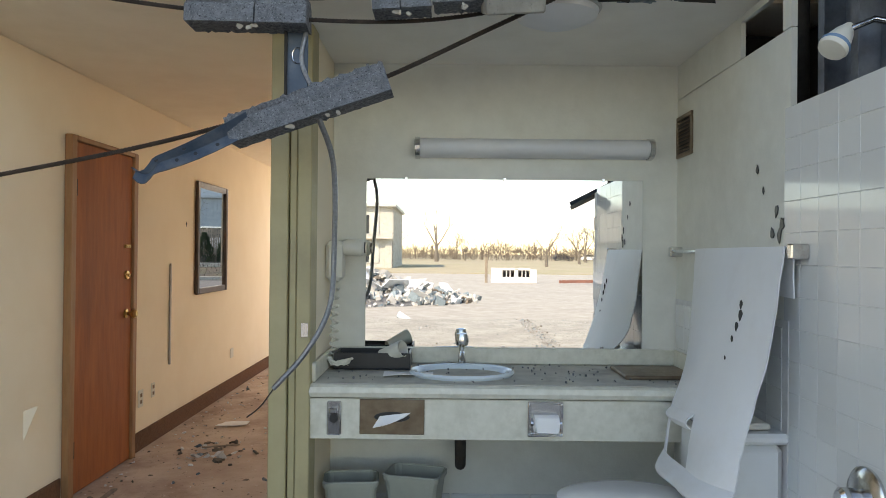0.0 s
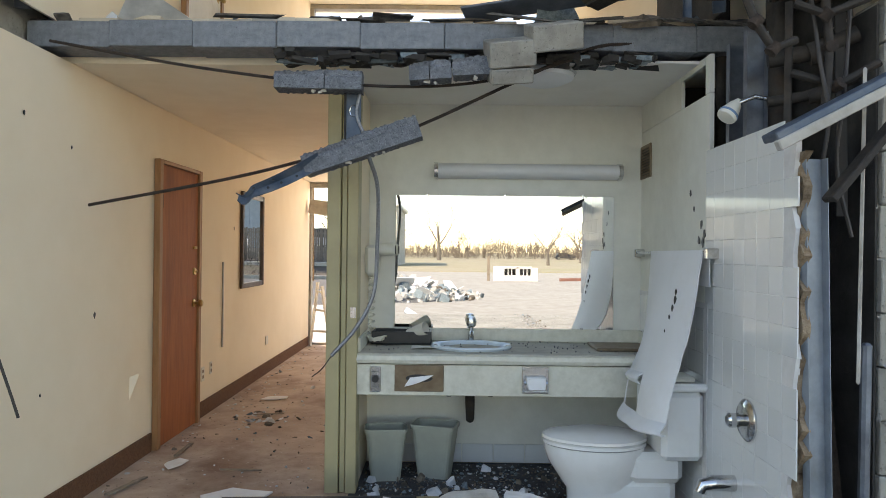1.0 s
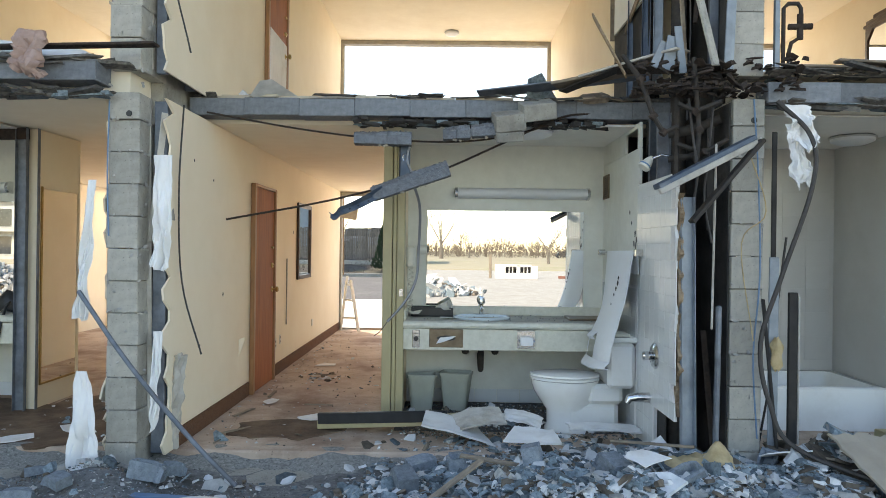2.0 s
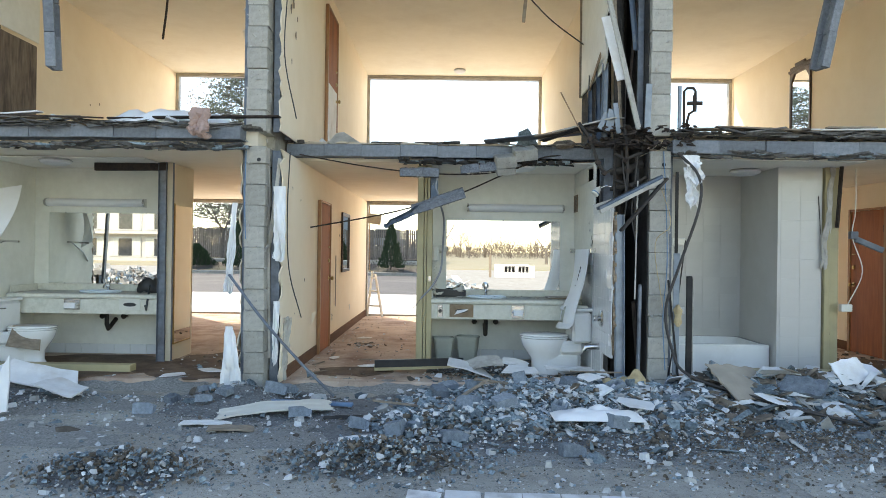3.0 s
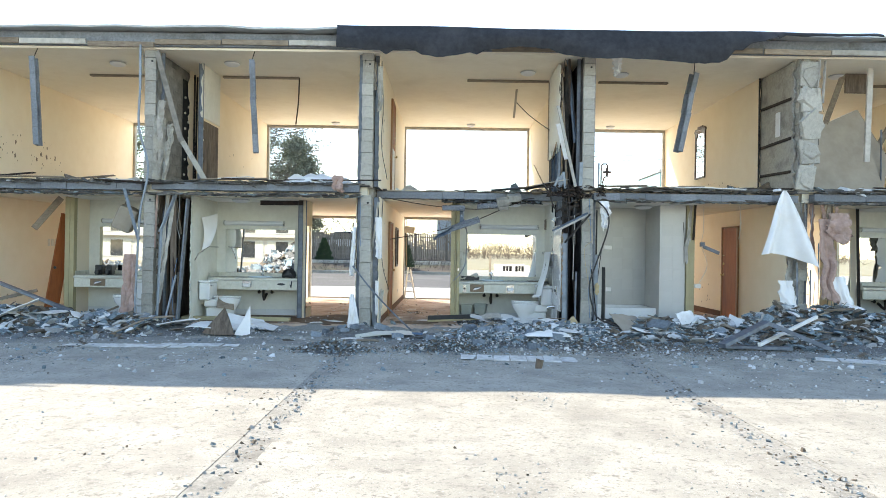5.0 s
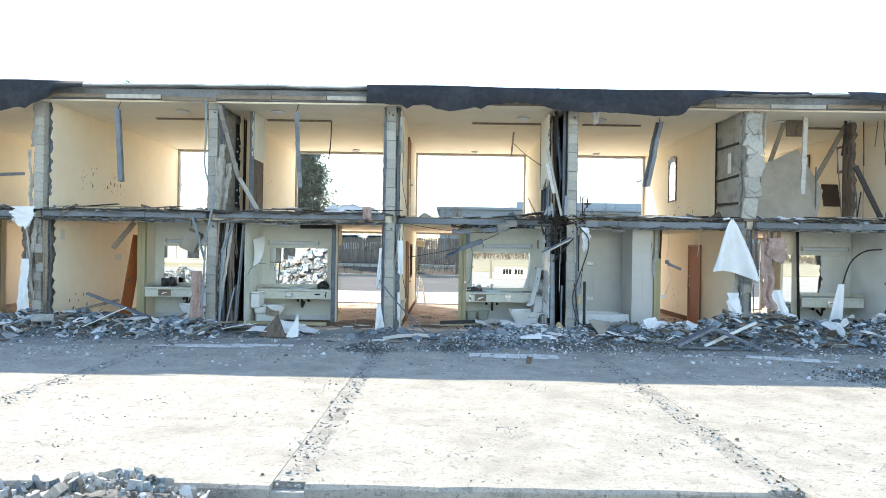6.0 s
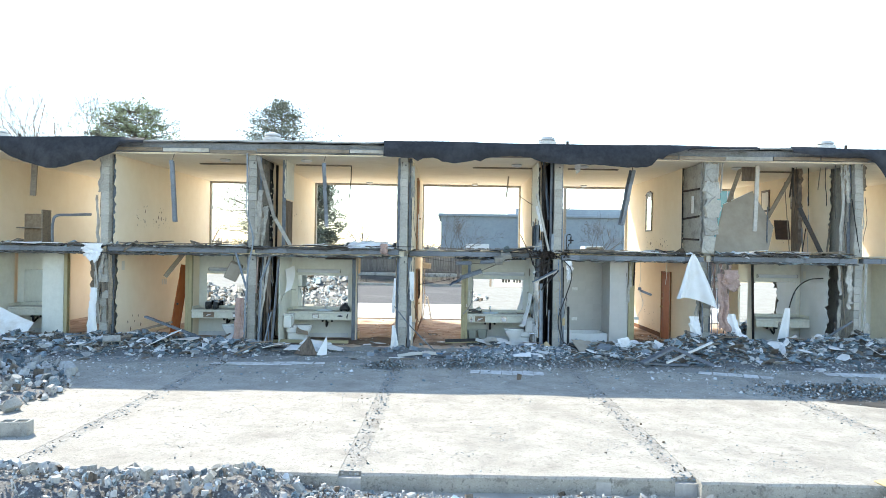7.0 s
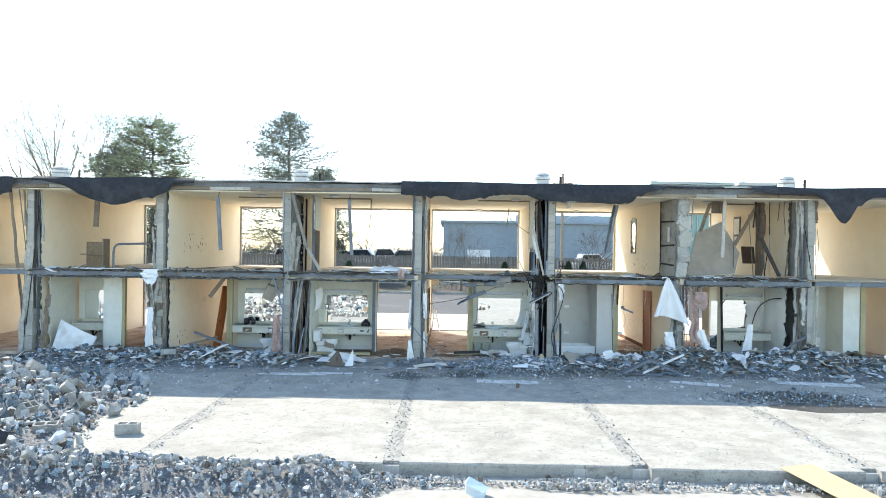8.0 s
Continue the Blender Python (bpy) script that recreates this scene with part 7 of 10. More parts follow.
for p0, p1, mt, lb in (((7.58, 3.0, 3.6), (8.28, 3.0, 4.88), M_LUMBER, "dark brown stud leaning across the upper room"), ((7.93, 2.0, 3.82), (8.48, 1.9, 2.6), M_DARKMET, "black beam leaning to the floor edge"),
                       ((6.93, 2.2, 4.92), (6.88, 2.2, 3.2), M_DIRTYB, "pale bent stud standing in the upper room"), ((6.66, 2.6, 4.9), (6.4, 2.75, 3.95), M_LUMBER, "brown splintered stud in the upper room")):
    tagged(stick("leaning_stud", p0, p1, 0.05, 0.1, mt), lb, "stud", "leaning studs")
tagged(part("dark_board", B(6.68, 7.1, 2.55, 2.59, 4.55, 4.921, 0.006), M_BROWNW), "dark brown board fragment under the ceiling", "board")
for y0, y1 in ((5.95, 6.5), (4.05, 4.6)):
    e = thing("framed_picture", "small dark-framed picture on the upper cream wall", "picture", "framed pictures")
    part("frame", B(8.995, 9.022, y0, y1, 3.95, 4.65, 0.008), M_FRAME, e)
    part("print", B(8.988, 8.994, y0 + 0.07, y1 - 0.07, 4.02, 4.58), M_PAPER, e, "pale faded print")
marks = Shape()
mr = random.Random(9)
for x, f, ya, yb, za, zb, n in ((-9.67, 1, 3.0, 5.5, 3.1, 3.7, 34), (5.27, -1, 4.2, 6.5, 2.75, 3.1, 26), (-5.9, 1, 5, 7.5, 3.0, 3.8, 10), (9.03, -1, 4.0, 6.0, 2.9, 3.6, 12), (5.27, -1, 5.2, 6.6, 0.3, 0.9, 14)):
    for _ in range(n):
        h = hole(x, f, mr.uniform(ya, yb), mr.uniform(za, zb), mr.uniform(0.005, 0.016), mr.random())
        marks.add(h.v, h.f)
for x, f, ya, yb, za, zb, n in ((-9.67, 1, 3.2, 5.0, 3.2, 3.6, 9), (5.27, -1, 4.4, 6.0, 2.8, 3.05, 5), (-2.02, 1, 2.0, 2.35, 3.3, 4.3, 7), (-9.67, 1, 2.2, 3.4, 0.3, 0.8, 6)):
    for _ in range(n):
        h = hole(x, f, mr.uniform(ya, yb), mr.uniform(za, zb), mr.uniform(0.02, 0.045), mr.random())
        marks.add(h.v, h.f)
tagged(part("wall_marks", marks, M_BRONZE), "scuffs and chips in the painted walls", "marks", "", "stuff")
plain_cable("bent_pipe", "bent grey pipe frame standing in the upper room", [(-11.4, 2.0, 2.62), (-11.4, 2.0, 3.1), (-11.3, 2.0, 3.32), (-10.9, 2.0, 3.35), (-10.4, 2.0, 3.37)], 0.035, M_STUD, cat="pipe")
tagged(stick("hanging_board", (-12.05, 2.2, 3.85), (-12.0, 2.2, 4.925), 0.03, 0.16, M_LUMBER), "brown board hanging from the upper ceiling", "board")
tagged(part("dark_partition", ragged(8.3, 2.7, 3.05, Z2, Z3, 0.1, 95, 0.08, 0.1), M_BROWNW), "dark brown splintered partition end in the upper room", "partition")
tagged(part("television", Shape().box(0, 0.42, -0.02, 0.02, 0, 0.55, 0.01, pose(7.96, 3.3, Z2 + 0.45, -12, 0, 4)), M_FRAME), "dark flat television screen propped on debris in the upper room", "television")
cab = thing("broken_cabinet", "dark broken cabinet carcass in the upper room", "cabinet")
part("back", B(-12.7, -12.0, 2.9, 2.93, Z2 + 0.01, 3.4, 0.006), M_BRONZE, cab)
part("side", B(-12.0, -11.96, 2.5, 2.9, Z2 + 0.01, 3.5, 0.006), M_LUMBER, cab)
part("shelf", B(-12.7, -12.01, 2.55, 2.89, 3.0, 3.03, 0.004), M_LUMBER, cab)

# ---- what clings to the broken ends of the walls ----
def column_mess(x0, x1, y, z0, z1, n, seed, mats, torn=True):
    """Bent strips, lath, torn boards and wires hanging along a broken wall end."""
    r = random.Random(seed)
    for k in range(n):
        x, L = r.uniform(x0, x1), r.uniform(0.35, 1.0) * (z1 - z0) * r.choice((0.4, 0.7, 1.0))
        L = min(L, z1 - z0)
        za = z0 if r.random() < 0.4 else z1 - L
        kind = r.random()
        yy = y + r.uniform(-0.02, 0.2)
        lean = r.gauss(0, 0.07) * L
        m = r.choice(mats)
        if kind < 0.3:
            p = [(x + lean * t + r.gauss(0, 0.02), yy + r.gauss(0, 0.03), za + L * t) for t in (0, 0.3, 0.6, 1)]
            plain_cable("loose_wire", "loose wire hanging along the broken wall end", p, r.uniform(0.004, 0.009), M_BLKW if M_DARK in mats else r.choice((M_BLKW, M_BLKW, M_CABLE, M_BLUEW)), 5)
        elif kind < 0.62 or not torn:
            tagged(stick("bent_strip", (x, yy, za), (x + lean, yy + r.gauss(0, 0.06), za + L), r.uniform(0.02, 0.05), r.uniform(0.008, 0.03), m, None, "", 0.002, r.uniform(-40, 40)), "bent strip hanging along the broken wall end", "strip", "wall end strips")
        else:
            w = r.uniform(0.04, 0.13)
            m = m if m in (M_DIRTYB, M_CMU, M_CREAM, M_PINK, M_LUMBER) else M_DIRTYB

            def fn(u, v, x=x, yy=yy, za=za, L=L, w=w, s=seed + k, lean=lean):
                e = 0.5 * w * nz(v * 6, s, 1) + 0.3 * w * nz(v * 15, s, u * 3)
                return (x + lean * v + (u - 0.5) * w * (1 + 0.6 * nz(v * 4, s, 8)) + e, yy + 0.05 * nz(u * 2, v * 3, s) + 0.04 * u, za + L * v + 0.04 * nz(u * 6, s, 3))
            tagged(part("torn_strip", Shape().sheet(fn, 5, 22, r.choice((0.008, 0.014, 0.03))), m), "torn ragged strip clinging to the broken wall end", "strip", "wall end strips")


PALE, DARKM = (M_DIRTYB, M_DIRTYB, M_LUMBER, M_CMU), (M_LUMBER, M_RUST, M_STUD, M_LUMBER, M_DARKMET)
CHASE_DARK = (M_DARK, M_RUST, M_DARKMET)
column_mess(-6.4, -5.6, 1.62, 0.1, 2.4, 9, 1, PALE + DARKM + (M_PINK,))
column_mess(-5.95, -5.6, 1.8, 0.1, 2.4, 6, 2, (M_BROWNW, M_LUMBER, M_STUD), False)
column_mess(-6.2, -5.85, 1.65, 2.6, 4.9, 4, 3, (M_CMU, M_GRIME, M_DIRTYB))
column_mess(1.22, 1.58, 1.6, 0.2, 2.4, 5, 4, CHASE_DARK, False)
column_mess(1.2, 1.55, 1.75, 2.58, 4.9, 4, 5, CHASE_DARK + (M_LUMBER,), False)
column_mess(1.15, 1.5, 1.8, 3.3, 4.9, 3, 6, CHASE_DARK, False)
column_mess(1.78, 1.98, 1.62, 0.2, 2.35, 2, 7, CHASE_DARK, False)
column_mess(5.6, 6.05, 1.58, 0.1, 2.4, 14, 8, PALE + (M_PINK, M_PINK, M_LUMBER))
column_mess(5.2, 5.6, 1.6, 0.6, 2.4, 8, 9, PALE + DARKM)
column_mess(5.3, 5.75, 1.58, 2.6, 4.9, 9, 10, (M_CMU, M_CMU, M_DIRTYB, M_LUMBER))
column_mess(8.7, 9.5, 1.62, 0.1, 2.4, 22, 11, PALE + DARKM + (M_DARK, M_DARK, M_BROWNW))
column_mess(8.7, 9.5, 1.65, 2.6, 4.9, 22, 12, PALE + DARKM + (M_DARK, M_DARK, M_BROWNW))
column_mess(-10.15, -9.7, 1.6, 0.1, 2.4, 12, 13, (M_CMU, M_CMUD, M_LUMBER, M_DIRTYB))
column_mess(-10.1, -9.7, 1.65, 2.6, 4.9, 7, 14, (M_CMU, M_DIRTYB, M_STUD))
column_mess(-14.0, -13.3, 1.6, 0.1, 4.9, 18, 15, PALE + DARKM + (M_DARK, M_BROWNW))
column_mess(-2.15, -1.98, 1.7, 0.1, 2.3, 6, 16, (M_DIRTYB, M_STUD, M_DIRTYB))
column_mess(-2.4, -2.0, 1.66, 2.6, 4.8, 7, 17, (M_DIRTYB, M_CMU, M_RUST))
column_mess(7.0, 8.9, 2.4, 2.6, 4.92, 12, 18, DARKM + (M_DIRTYB,), False)
column_mess(3.66, 3.86, 2.44, 0.1, 2.38, 5, 19, (M_DARK, M_TAN, M_RUST))
bx = part("fan_housing", Shape().box(-0.17, 0.17, -0.15, 0.15, -0.22, 0.22, 0.02, pose(-6.7, 2.1, 1.95, 10, 24, 15)), M_GREYP)
tagged(bx, "dangling grey metal fan housing torn from the ceiling", "fan housing")

plain_cable("hanger_wire", "wire that holds the dangling fan housing", [(-6.72, 2.1, 2.385), (-6.71, 2.1, 2.3), (-6.74, 2.1, 2.1)], 0.007, M_BLKW)

# ---- roof vents ----
for x in (-14.1, -6.2, 1.66, 9.6):
    e = thing("roof_vent", "squat galvanised roof vent with a domed cap", "roof vent", "roof vents")
    part("curb", B(x - 0.2, x + 0.2, 3.7, 4.1, Z4, Z4 + 0.42, 0.01), M_ROOFTOP, e)
    part("cap", Shape().lathe([(0.18, 0), (0.28, 0.02), (0.28, 0.1), (0.2, 0.13), (0.24, 0.15), (0.22, 0.21), (0.08, 0.26)], 20, pose(x, 3.9, Z4 + 0.42)), M_ROOFTOP, e, "domed metal cap", True)
    part("pipe_stub", Shape().tube([(x + 0.6, 3.9, Z4), (x + 0.6, 3.9, Z4 + 0.55)], 0.04, 8), M_DARKMET, e, "thin vent pipe")

# ---- trees ----
M_BARK = surf("grey_bark", (0.10, 0.085, 0.07), (0.18, 0.155, 0.13), 8, 0.95, 0.8, 30)
M_TWIG = surf("brown_twigs", (0.05, 0.042, 0.038), (0.10, 0.085, 0.077), 5, 0.95, 0.0, 30)
# both needle greens are lightened to carry backlight and haze
M_NEEDLE = surf("pine_needles", (0.15, 0.165, 0.125), (0.245, 0.26, 0.195), 1.2, 0.7, 0.0, 30, rnd=0.35, island=True)
M_NEEDLE2 = surf("yellow_green_needles", (0.23, 0.27, 0.155), (0.35, 0.38, 0.235), 1.2, 0.7, 0.0, 30, rnd=0.35, island=True)
M_SHRUB = surf("evergreen_shrub", (0.02, 0.04, 0.018), (0.045, 0.075, 0.03), 4, 0.7, 0.0, 30, rnd=0.3, island=True)


def grow(sh, p, d, length, r, depth, rg, tips, spread=0.6, seg=5, kids=3, up=0.12):
    """A limb that bends and forks."""
    pts, rs = [Vector(p)], [r]
    n = 3
    q, dd = Vector(p), Vector(d).normalized()
    for k in range(n):
        dd = (dd + Vector((rg.uniform(-1, 1), rg.uniform(-1, 1), rg.uniform(-0.5, 1) * up * 4)) * 0.16).normalized()
        q = q + dd * length / n
        pts.append(q.copy())
        rs.append(max(0.004, r * (1 - 0.5 * (k + 1) / n)))
    sh.tube(pts, rs, seg if depth > 1 else 3, close=False)
    if depth <= 0:
        tips.append((q, dd))
        return
    for k in range(kids + (1 if rg.random() < 0.4 else 0)):
        t = rg.uniform(0.35, 1.0)
        base = pts[0].lerp(pts[-1], t) if k else pts[-1]
        ax = dd.orthogonal().normalized()
        nd = (dd + (Matrix.Rotation(rg.uniform(0, 6.28), 3, dd) @ ax) * spread * rg.uniform(0.6, 1.4) + Vector((0, 0, up))).normalized()
        grow(sh, base, nd, length * rg.uniform(0.55, 0.78), max(0.006, rs[-1] * rg.uniform(0.6, 0.9)), depth - 1, rg, tips, spread, seg, kids, up)


def bare_tree(x, y, z, h, seed, label, depth=4, r=None, kids=3, spread=0.6, group="bare trees"):
    rg = random.Random(seed)
    e = thing("bare_tree", label, "tree", group, pose(x, y, z))
    trunk, tips = Shape(), []
    th = h * 0.22
    r = r or h * 0.022
    trunk.tube([(0, 0, -0.2), (rg.uniform(-0.05, 0.05), 0, th * 0.5), (rg.uniform(-0.1, 0.1), 0, th)], [r * 1.3, r, r * 0.85], 8)
    crown = Shape()
    for k in range(4):
        a = k * 1.57 + rg.uniform(-0.5, 0.5)
        grow(crown, (0, 0, th * rg.uniform(0.8, 1.0)), (math.cos(a) * 0.7, math.sin(a) * 0.7, 1), h * 0.3, r * 0.62, depth, rg, tips, spread, 4, kids)
    part("trunk", trunk, M_BARK, e, "", True)
    part("crown", crown, M_TWIG if depth < 4 else M_BARK, e, "leafless branches and twigs")
    return e


def pine_tree(x, y, z, h, w, seed, label, mat, conic=0.6, dens=1.0, leaf=0.28):
    """A trunk, drooping limbs, and many small needle sprays along them."""
    rg = random.Random(seed)
    e = thing("pine_tree", label, "tree", "pine trees", pose(x, y, z))
    part("trunk", Shape().tube([(0, 0, -0.3), (0.1, 0, h * 0.4), (0, 0.1, h * 0.95)], [h * 0.022, h * 0.016, 0.03], 8), M_BARK, e, "", True)
    limbs, crown = Shape(), Shape()
    n = int(120 * dens)
    for k in range(n):
        t = 0.1 + 0.9 * (k + rg.random()) / n
        zz = h * t
        prof = (1 - t) ** conic if conic > 0.45 else max(0.05, 1 - ((t - 0.5) / 0.54) ** 2) ** 0.5
        reach = w * 0.5 * prof * rg.uniform(0.4, 1.12) + 0.2
        a = rg.uniform(0, 6.283)
        tip = Vector((math.cos(a) * reach, math.sin(a) * reach, zz + reach * rg.uniform(-0.1, 0.32)))
        base = Vector((0, 0, zz))
        mid = base.lerp(tip, 0.5) + Vector((0, 0, -0.05 * reach))
        limbs.tube([base, mid, tip], [0.05, 0.03, 0.01], 4, close=False)
        twigs = [(base.lerp(tip, rg.uniform(0.45, 1.0)), rg.uniform(0.25, 0.6)) for _ in range(4)] + [(tip, 0.4)]
        for q, sz in twigs:
            hub = q + Vector((rg.gauss(0, 0.4), rg.gauss(0, 0.4), rg.gauss(0.15, 0.25))) * sz * 1.4
            limbs.tube([base.lerp(tip, 0.4), q.lerp(hub, 0.5), hub], [0.025, 0.015, 0.006], 3, close=False)
            for j in range(int(11 * dens)):
                d = Vector((rg.gauss(0, 1), rg.gauss(0, 1), rg.gauss(0.35, 0.8))).normalized()
                c = hub + d * sz * rg.random() ** 0.5 * w * 0.085
                sd = Matrix.Rotation(rg.uniform(0, 6.28), 3, d) @ d.orthogonal().normalized()
                L, W = leaf * rg.uniform(0.6, 1.4), leaf * rg.uniform(0.12, 0.24)
                crown.add([c, c + d * L * 0.5 + sd * W, c + d * L, c + d * L * 0.5 - sd * W], [(0, 1, 2, 3)])
    part("branchwork", limbs, M_BARK, e)
    part("crown", crown, mat, e, "needle sprays with gaps of sky")
    return e


pine_tree(-28.2, 43, 0.7, 13.6, 10.2, 1, "broad yellow-green pine tree beyond the fence", M_NEEDLE2, 0.3, 1.9, 0.25)
pine_tree(-32.5, 46, 0.7, 11.5, 9.0, 4, "grey-green pine tree beyond the fence", M_NEEDLE, 0.4, 1.6, 0.3)
pine_tree(-19.6, 59, 0.8, 17.2, 19.0, 2, "grey-green spruce tree beyond the fence", M_NEEDLE, 0.5, 1.9, 0.28)
pine_tree(-13.2, 45, 0.7, 9.5, 7.5, 3, "dark spruce tree beyond the fence", M_NEEDLE, 0.6, 1.6, 0.28)
for k, (x, y, h, sd) in enumerate(((-36, 44, 20, 7), (-40.5, 47, 22, 8), (-33, 45, 18.5, 9), (-38.5, 50, 21, 23), (-15.6, 41, 9.5, 21), (-14.2, 40.2, 8, 22), (-25, 40.5, 8, 10), (-21, 40, 7.5, 16), (-46, 52, 9, 17))):
    bare_tree(x, y, 0.6, h, sd, "tall leafless tree beyond the yard", 5 if x < -30 else 4, h * 0.011, 3, 0.6)
bare_tree(-0.3, 32.5 + 2.2, 0.1, 6.2, 11, "leafless spreading tree on the planted bank", 4, 0.1, 3, 0.75)
bare_tree(10.6, 36.5, 0.4, 5.6, 12, "leafless spreading tree on the planted bank", 4, 0.1, 3, 0.75)
bare_tree(-12.0, 70, 0.8, 7.5, 13, "leafless tree among parked cars", 3)


def cone_shrub(x, y, z, h, w, seed):
    rg = random.Random(seed)
    e = thing("conical_evergreen", "dark conical evergreen shrub before the fence", "shrub", "evergreen shrubs", pose(x, y, z))
    part("stem", Shape().tube([(0, 0, -0.1), (0, 0, h * 0.5)], 0.05, 6), M_BARK, e)
    c = Shape()
    for _ in range(1500):
        t = rg.random() ** 1.3
        a = rg.uniform(0, 6.283)
        rr = w * 0.5 * (1 - t) ** 0.8 * (0.5 + 0.75 * rg.random()) * (1 + 0.35 * nz(math.cos(a), math.sin(a), t * 4 + seed, 1.6)) + 0.03
        p = Vector((math.cos(a) * rr, math.sin(a) * rr, h * t + 0.05))
        d = Vector((math.cos(a) * 0.5, math.sin(a) * 0.5, 1.0)).normalized()
        s = d.orthogonal().normalized()
        c.add([p, p + d * 0.1 + s * 0.035, p + d * 0.2, p + d * 0.1 - s * 0.035], [(0, 1, 2, 3)])
    part("crown", c, M_SHRUB, e, "dense dark foliage")


for x, y, h, w, sd in ((-3.75, 35.4, 2.5, 1.2, 1), (-12.7, 35.2, 2.6, 1.5, 2), (-9.6, 38.5, 1.5, 1.0, 3), (3.5, 40, 1.6, 1.0, 4), (9.0, 40.3, 1.7, 1.0, 5), (10.3, 40.5, 1.7, 1.0, 6), (-15.5, 36, 1.2, 1.8, 7)):
    cone_shrub(x, y, 0.25 if y < 37 else 0.6, h, w, sd)
brush = Shape()
rg = random.Random(31)
for _ in range(3600):
    x, y = rg.uniform(-40, 30), rg.uniform(34.2, 41)
    p = Vector((x, y, 0.05 + (y - 33.7) * 0.09))
    h = rg.uniform(0.1, 0.5) * (1.6 if nz(x, y, 4, 0.25) > 0.1 else 0.6)
    q = p + Vector((rg.uniform(-0.25, 0.25), rg.uniform(-0.25, 0.25), h))
    brush.tube([p, p.lerp(q, 0.5) + Vector((rg.uniform(-0.06, 0.06), 0, 0)), q], [0.012, 0.01, 0.004], 3, close=False)
tagged(part("brushwood", brush, M_TWIG), "low dry brush and ground cover on the bank", "shrub", "", "stuff")
wallb = setting("planter_wall", B(-60, 40, 37.8, 38.1, 0.1, 0.72, 0.03), M_CMU, "low grey stone planter wall on the bank", "wall")

# ---- fence ----
M_FENCE = surf("weathered_fence_boards", (0.15, 0.125, 0.103), (0.245, 0.21, 0.175), 6, 0.9, 0.3, 40, rnd=0.22, island=True, stain=(0.13, 0.105, 0.085), sscale=1.2, samt=0.5)


def fence_panel():
    e = thing("fence_panel", "weathered upright-board wooden fence panel", "fence", "fence panels")
    sh = Shape()
    r = random.Random(9)
    for k in range(17):
        x = -1.2 + k * 0.1412
        sh.box(x, x + 0.118, -0.012, 0.012, r.uniform(0, 0.04), 2.02 + r.uniform(-0.05, 0.05), 0.004)
    part("slats", sh, M_FENCE, e)
    for z in (0.35, 1.7):
        part("rail", B(-1.2, 1.2, 0.014, 0.06, z, z + 0.09, 0.005), M_FENCE, e)
    part("post", B(-1.25, -1.14, 0.062, 0.16, -0.2, 2.05, 0.006), M_FENCE, e)
    return e


fp = fence_panel()
fp.matrix_world = pose(-50 * 2.4 / 2.4, 42, 0.75)
for k in range(1, 34):
    copy_thing(fp, pose(-50 + 2.4 * k, 42 + 0.03 * (k % 3), 0.75 + 0.02 * math.sin(k * 1.7), 0, 0.3 * math.sin(k * 2.3)))

# ---- buildings beyond ----
M_SIDING = surf("blue_grey_metal_siding", (0.26, 0.31, 0.35), (0.32, 0.37, 0.41), 2, 0.6, 0.05, 30, stain=(0.22, 0.25, 0.28), sscale=0.1, samt=0.5)
M_GLASS = surf("dark_window_glass", (0.02, 0.025, 0.03), (0.05, 0.055, 0.06), 3, 0.06, 0.0, 30)
M_TEAL = surf("teal_facade_glass", (0.10, 0.24, 0.24), (0.15, 0.31, 0.30), 1, 0.15, 0.0, 30)
M_WHITE = surf("white_vehicle_paint", (0.78, 0.78, 0.78), (0.82, 0.82, 0.82), 2, 0.25, 0.0, 30, coat=0.5)
M_STUCCO = surf("pale_stucco", (0.40, 0.38, 0.34), (0.50, 0.475, 0.425), 3, 0.9, 0.2, 20)
M_CURTAIN = surf("pale_curtain", (0.45, 0.44, 0.36), (0.60, 0.58, 0.50), 4, 0.9, 0.2, 20, stretch=(6, 6, 0.4))

wh = thing("warehouse", "long low blue-grey metal warehouse beyond the fence", "building")
part("wall", B(-2.0, 30, 72, 90, 0.6, 6.9), M_SIDING, wh)
ribs = Shape()
for k in range(80):
    ribs.box(-1.9 + 0.4 * k, -1.82 + 0.4 * k, 71.96, 72.0, 0.7, 6.7)
part("ribs", ribs, M_SIDING, wh, "raised siding ribs")
part("roof", B(-2.4, 30.4, 71.6, 90.4, 6.9, 7.25, 0.05), M_SIDING, wh, "flat metal roof edge")
part("roof_step", B(8, 30, 76, 88, 7.25, 8.3, 0.05), M_SIDING, wh)
win = part("window", B(8.2, 9.1, 71.9, 71.98, 1.6, 4.6), M_WHITE, wh, "white-framed window")
for a, b in ((1.75, 3.0), (3.15, 4.45)):
    part("pane", B(8.32, 8.98, 71.87, 71.899, a, b), M_GLASS, win)
part("loading_door", B(1.2, 4.2, 71.93, 71.99, 0.7, 3.4), M_WHITE, wh, "white roller door")
for k, (x0, x1) in enumerate(((39.8, 56.0), (57.5, 65.5))):
    of = thing("office_building", "distant teal glass office building above the roof line", "building", "office buildings")
    part("wall", B(x0, x1, 120, 135, 0, 17.2), M_TEAL, of)
    part("roof", B(x0 - 0.3, x1 + 0.3, 119.6, 135.4, 17.2, 17.8, 0.05), M_ROOFTOP, of)
    for j in range(int((x1 - x0) / 2.6)):
        part("mullion", B(x0 + 1.3 + 2.6 * j, x0 + 1.45 + 2.6 * j, 119.85, 119.99, 0, 17.1), M_ROOFTOP, of)


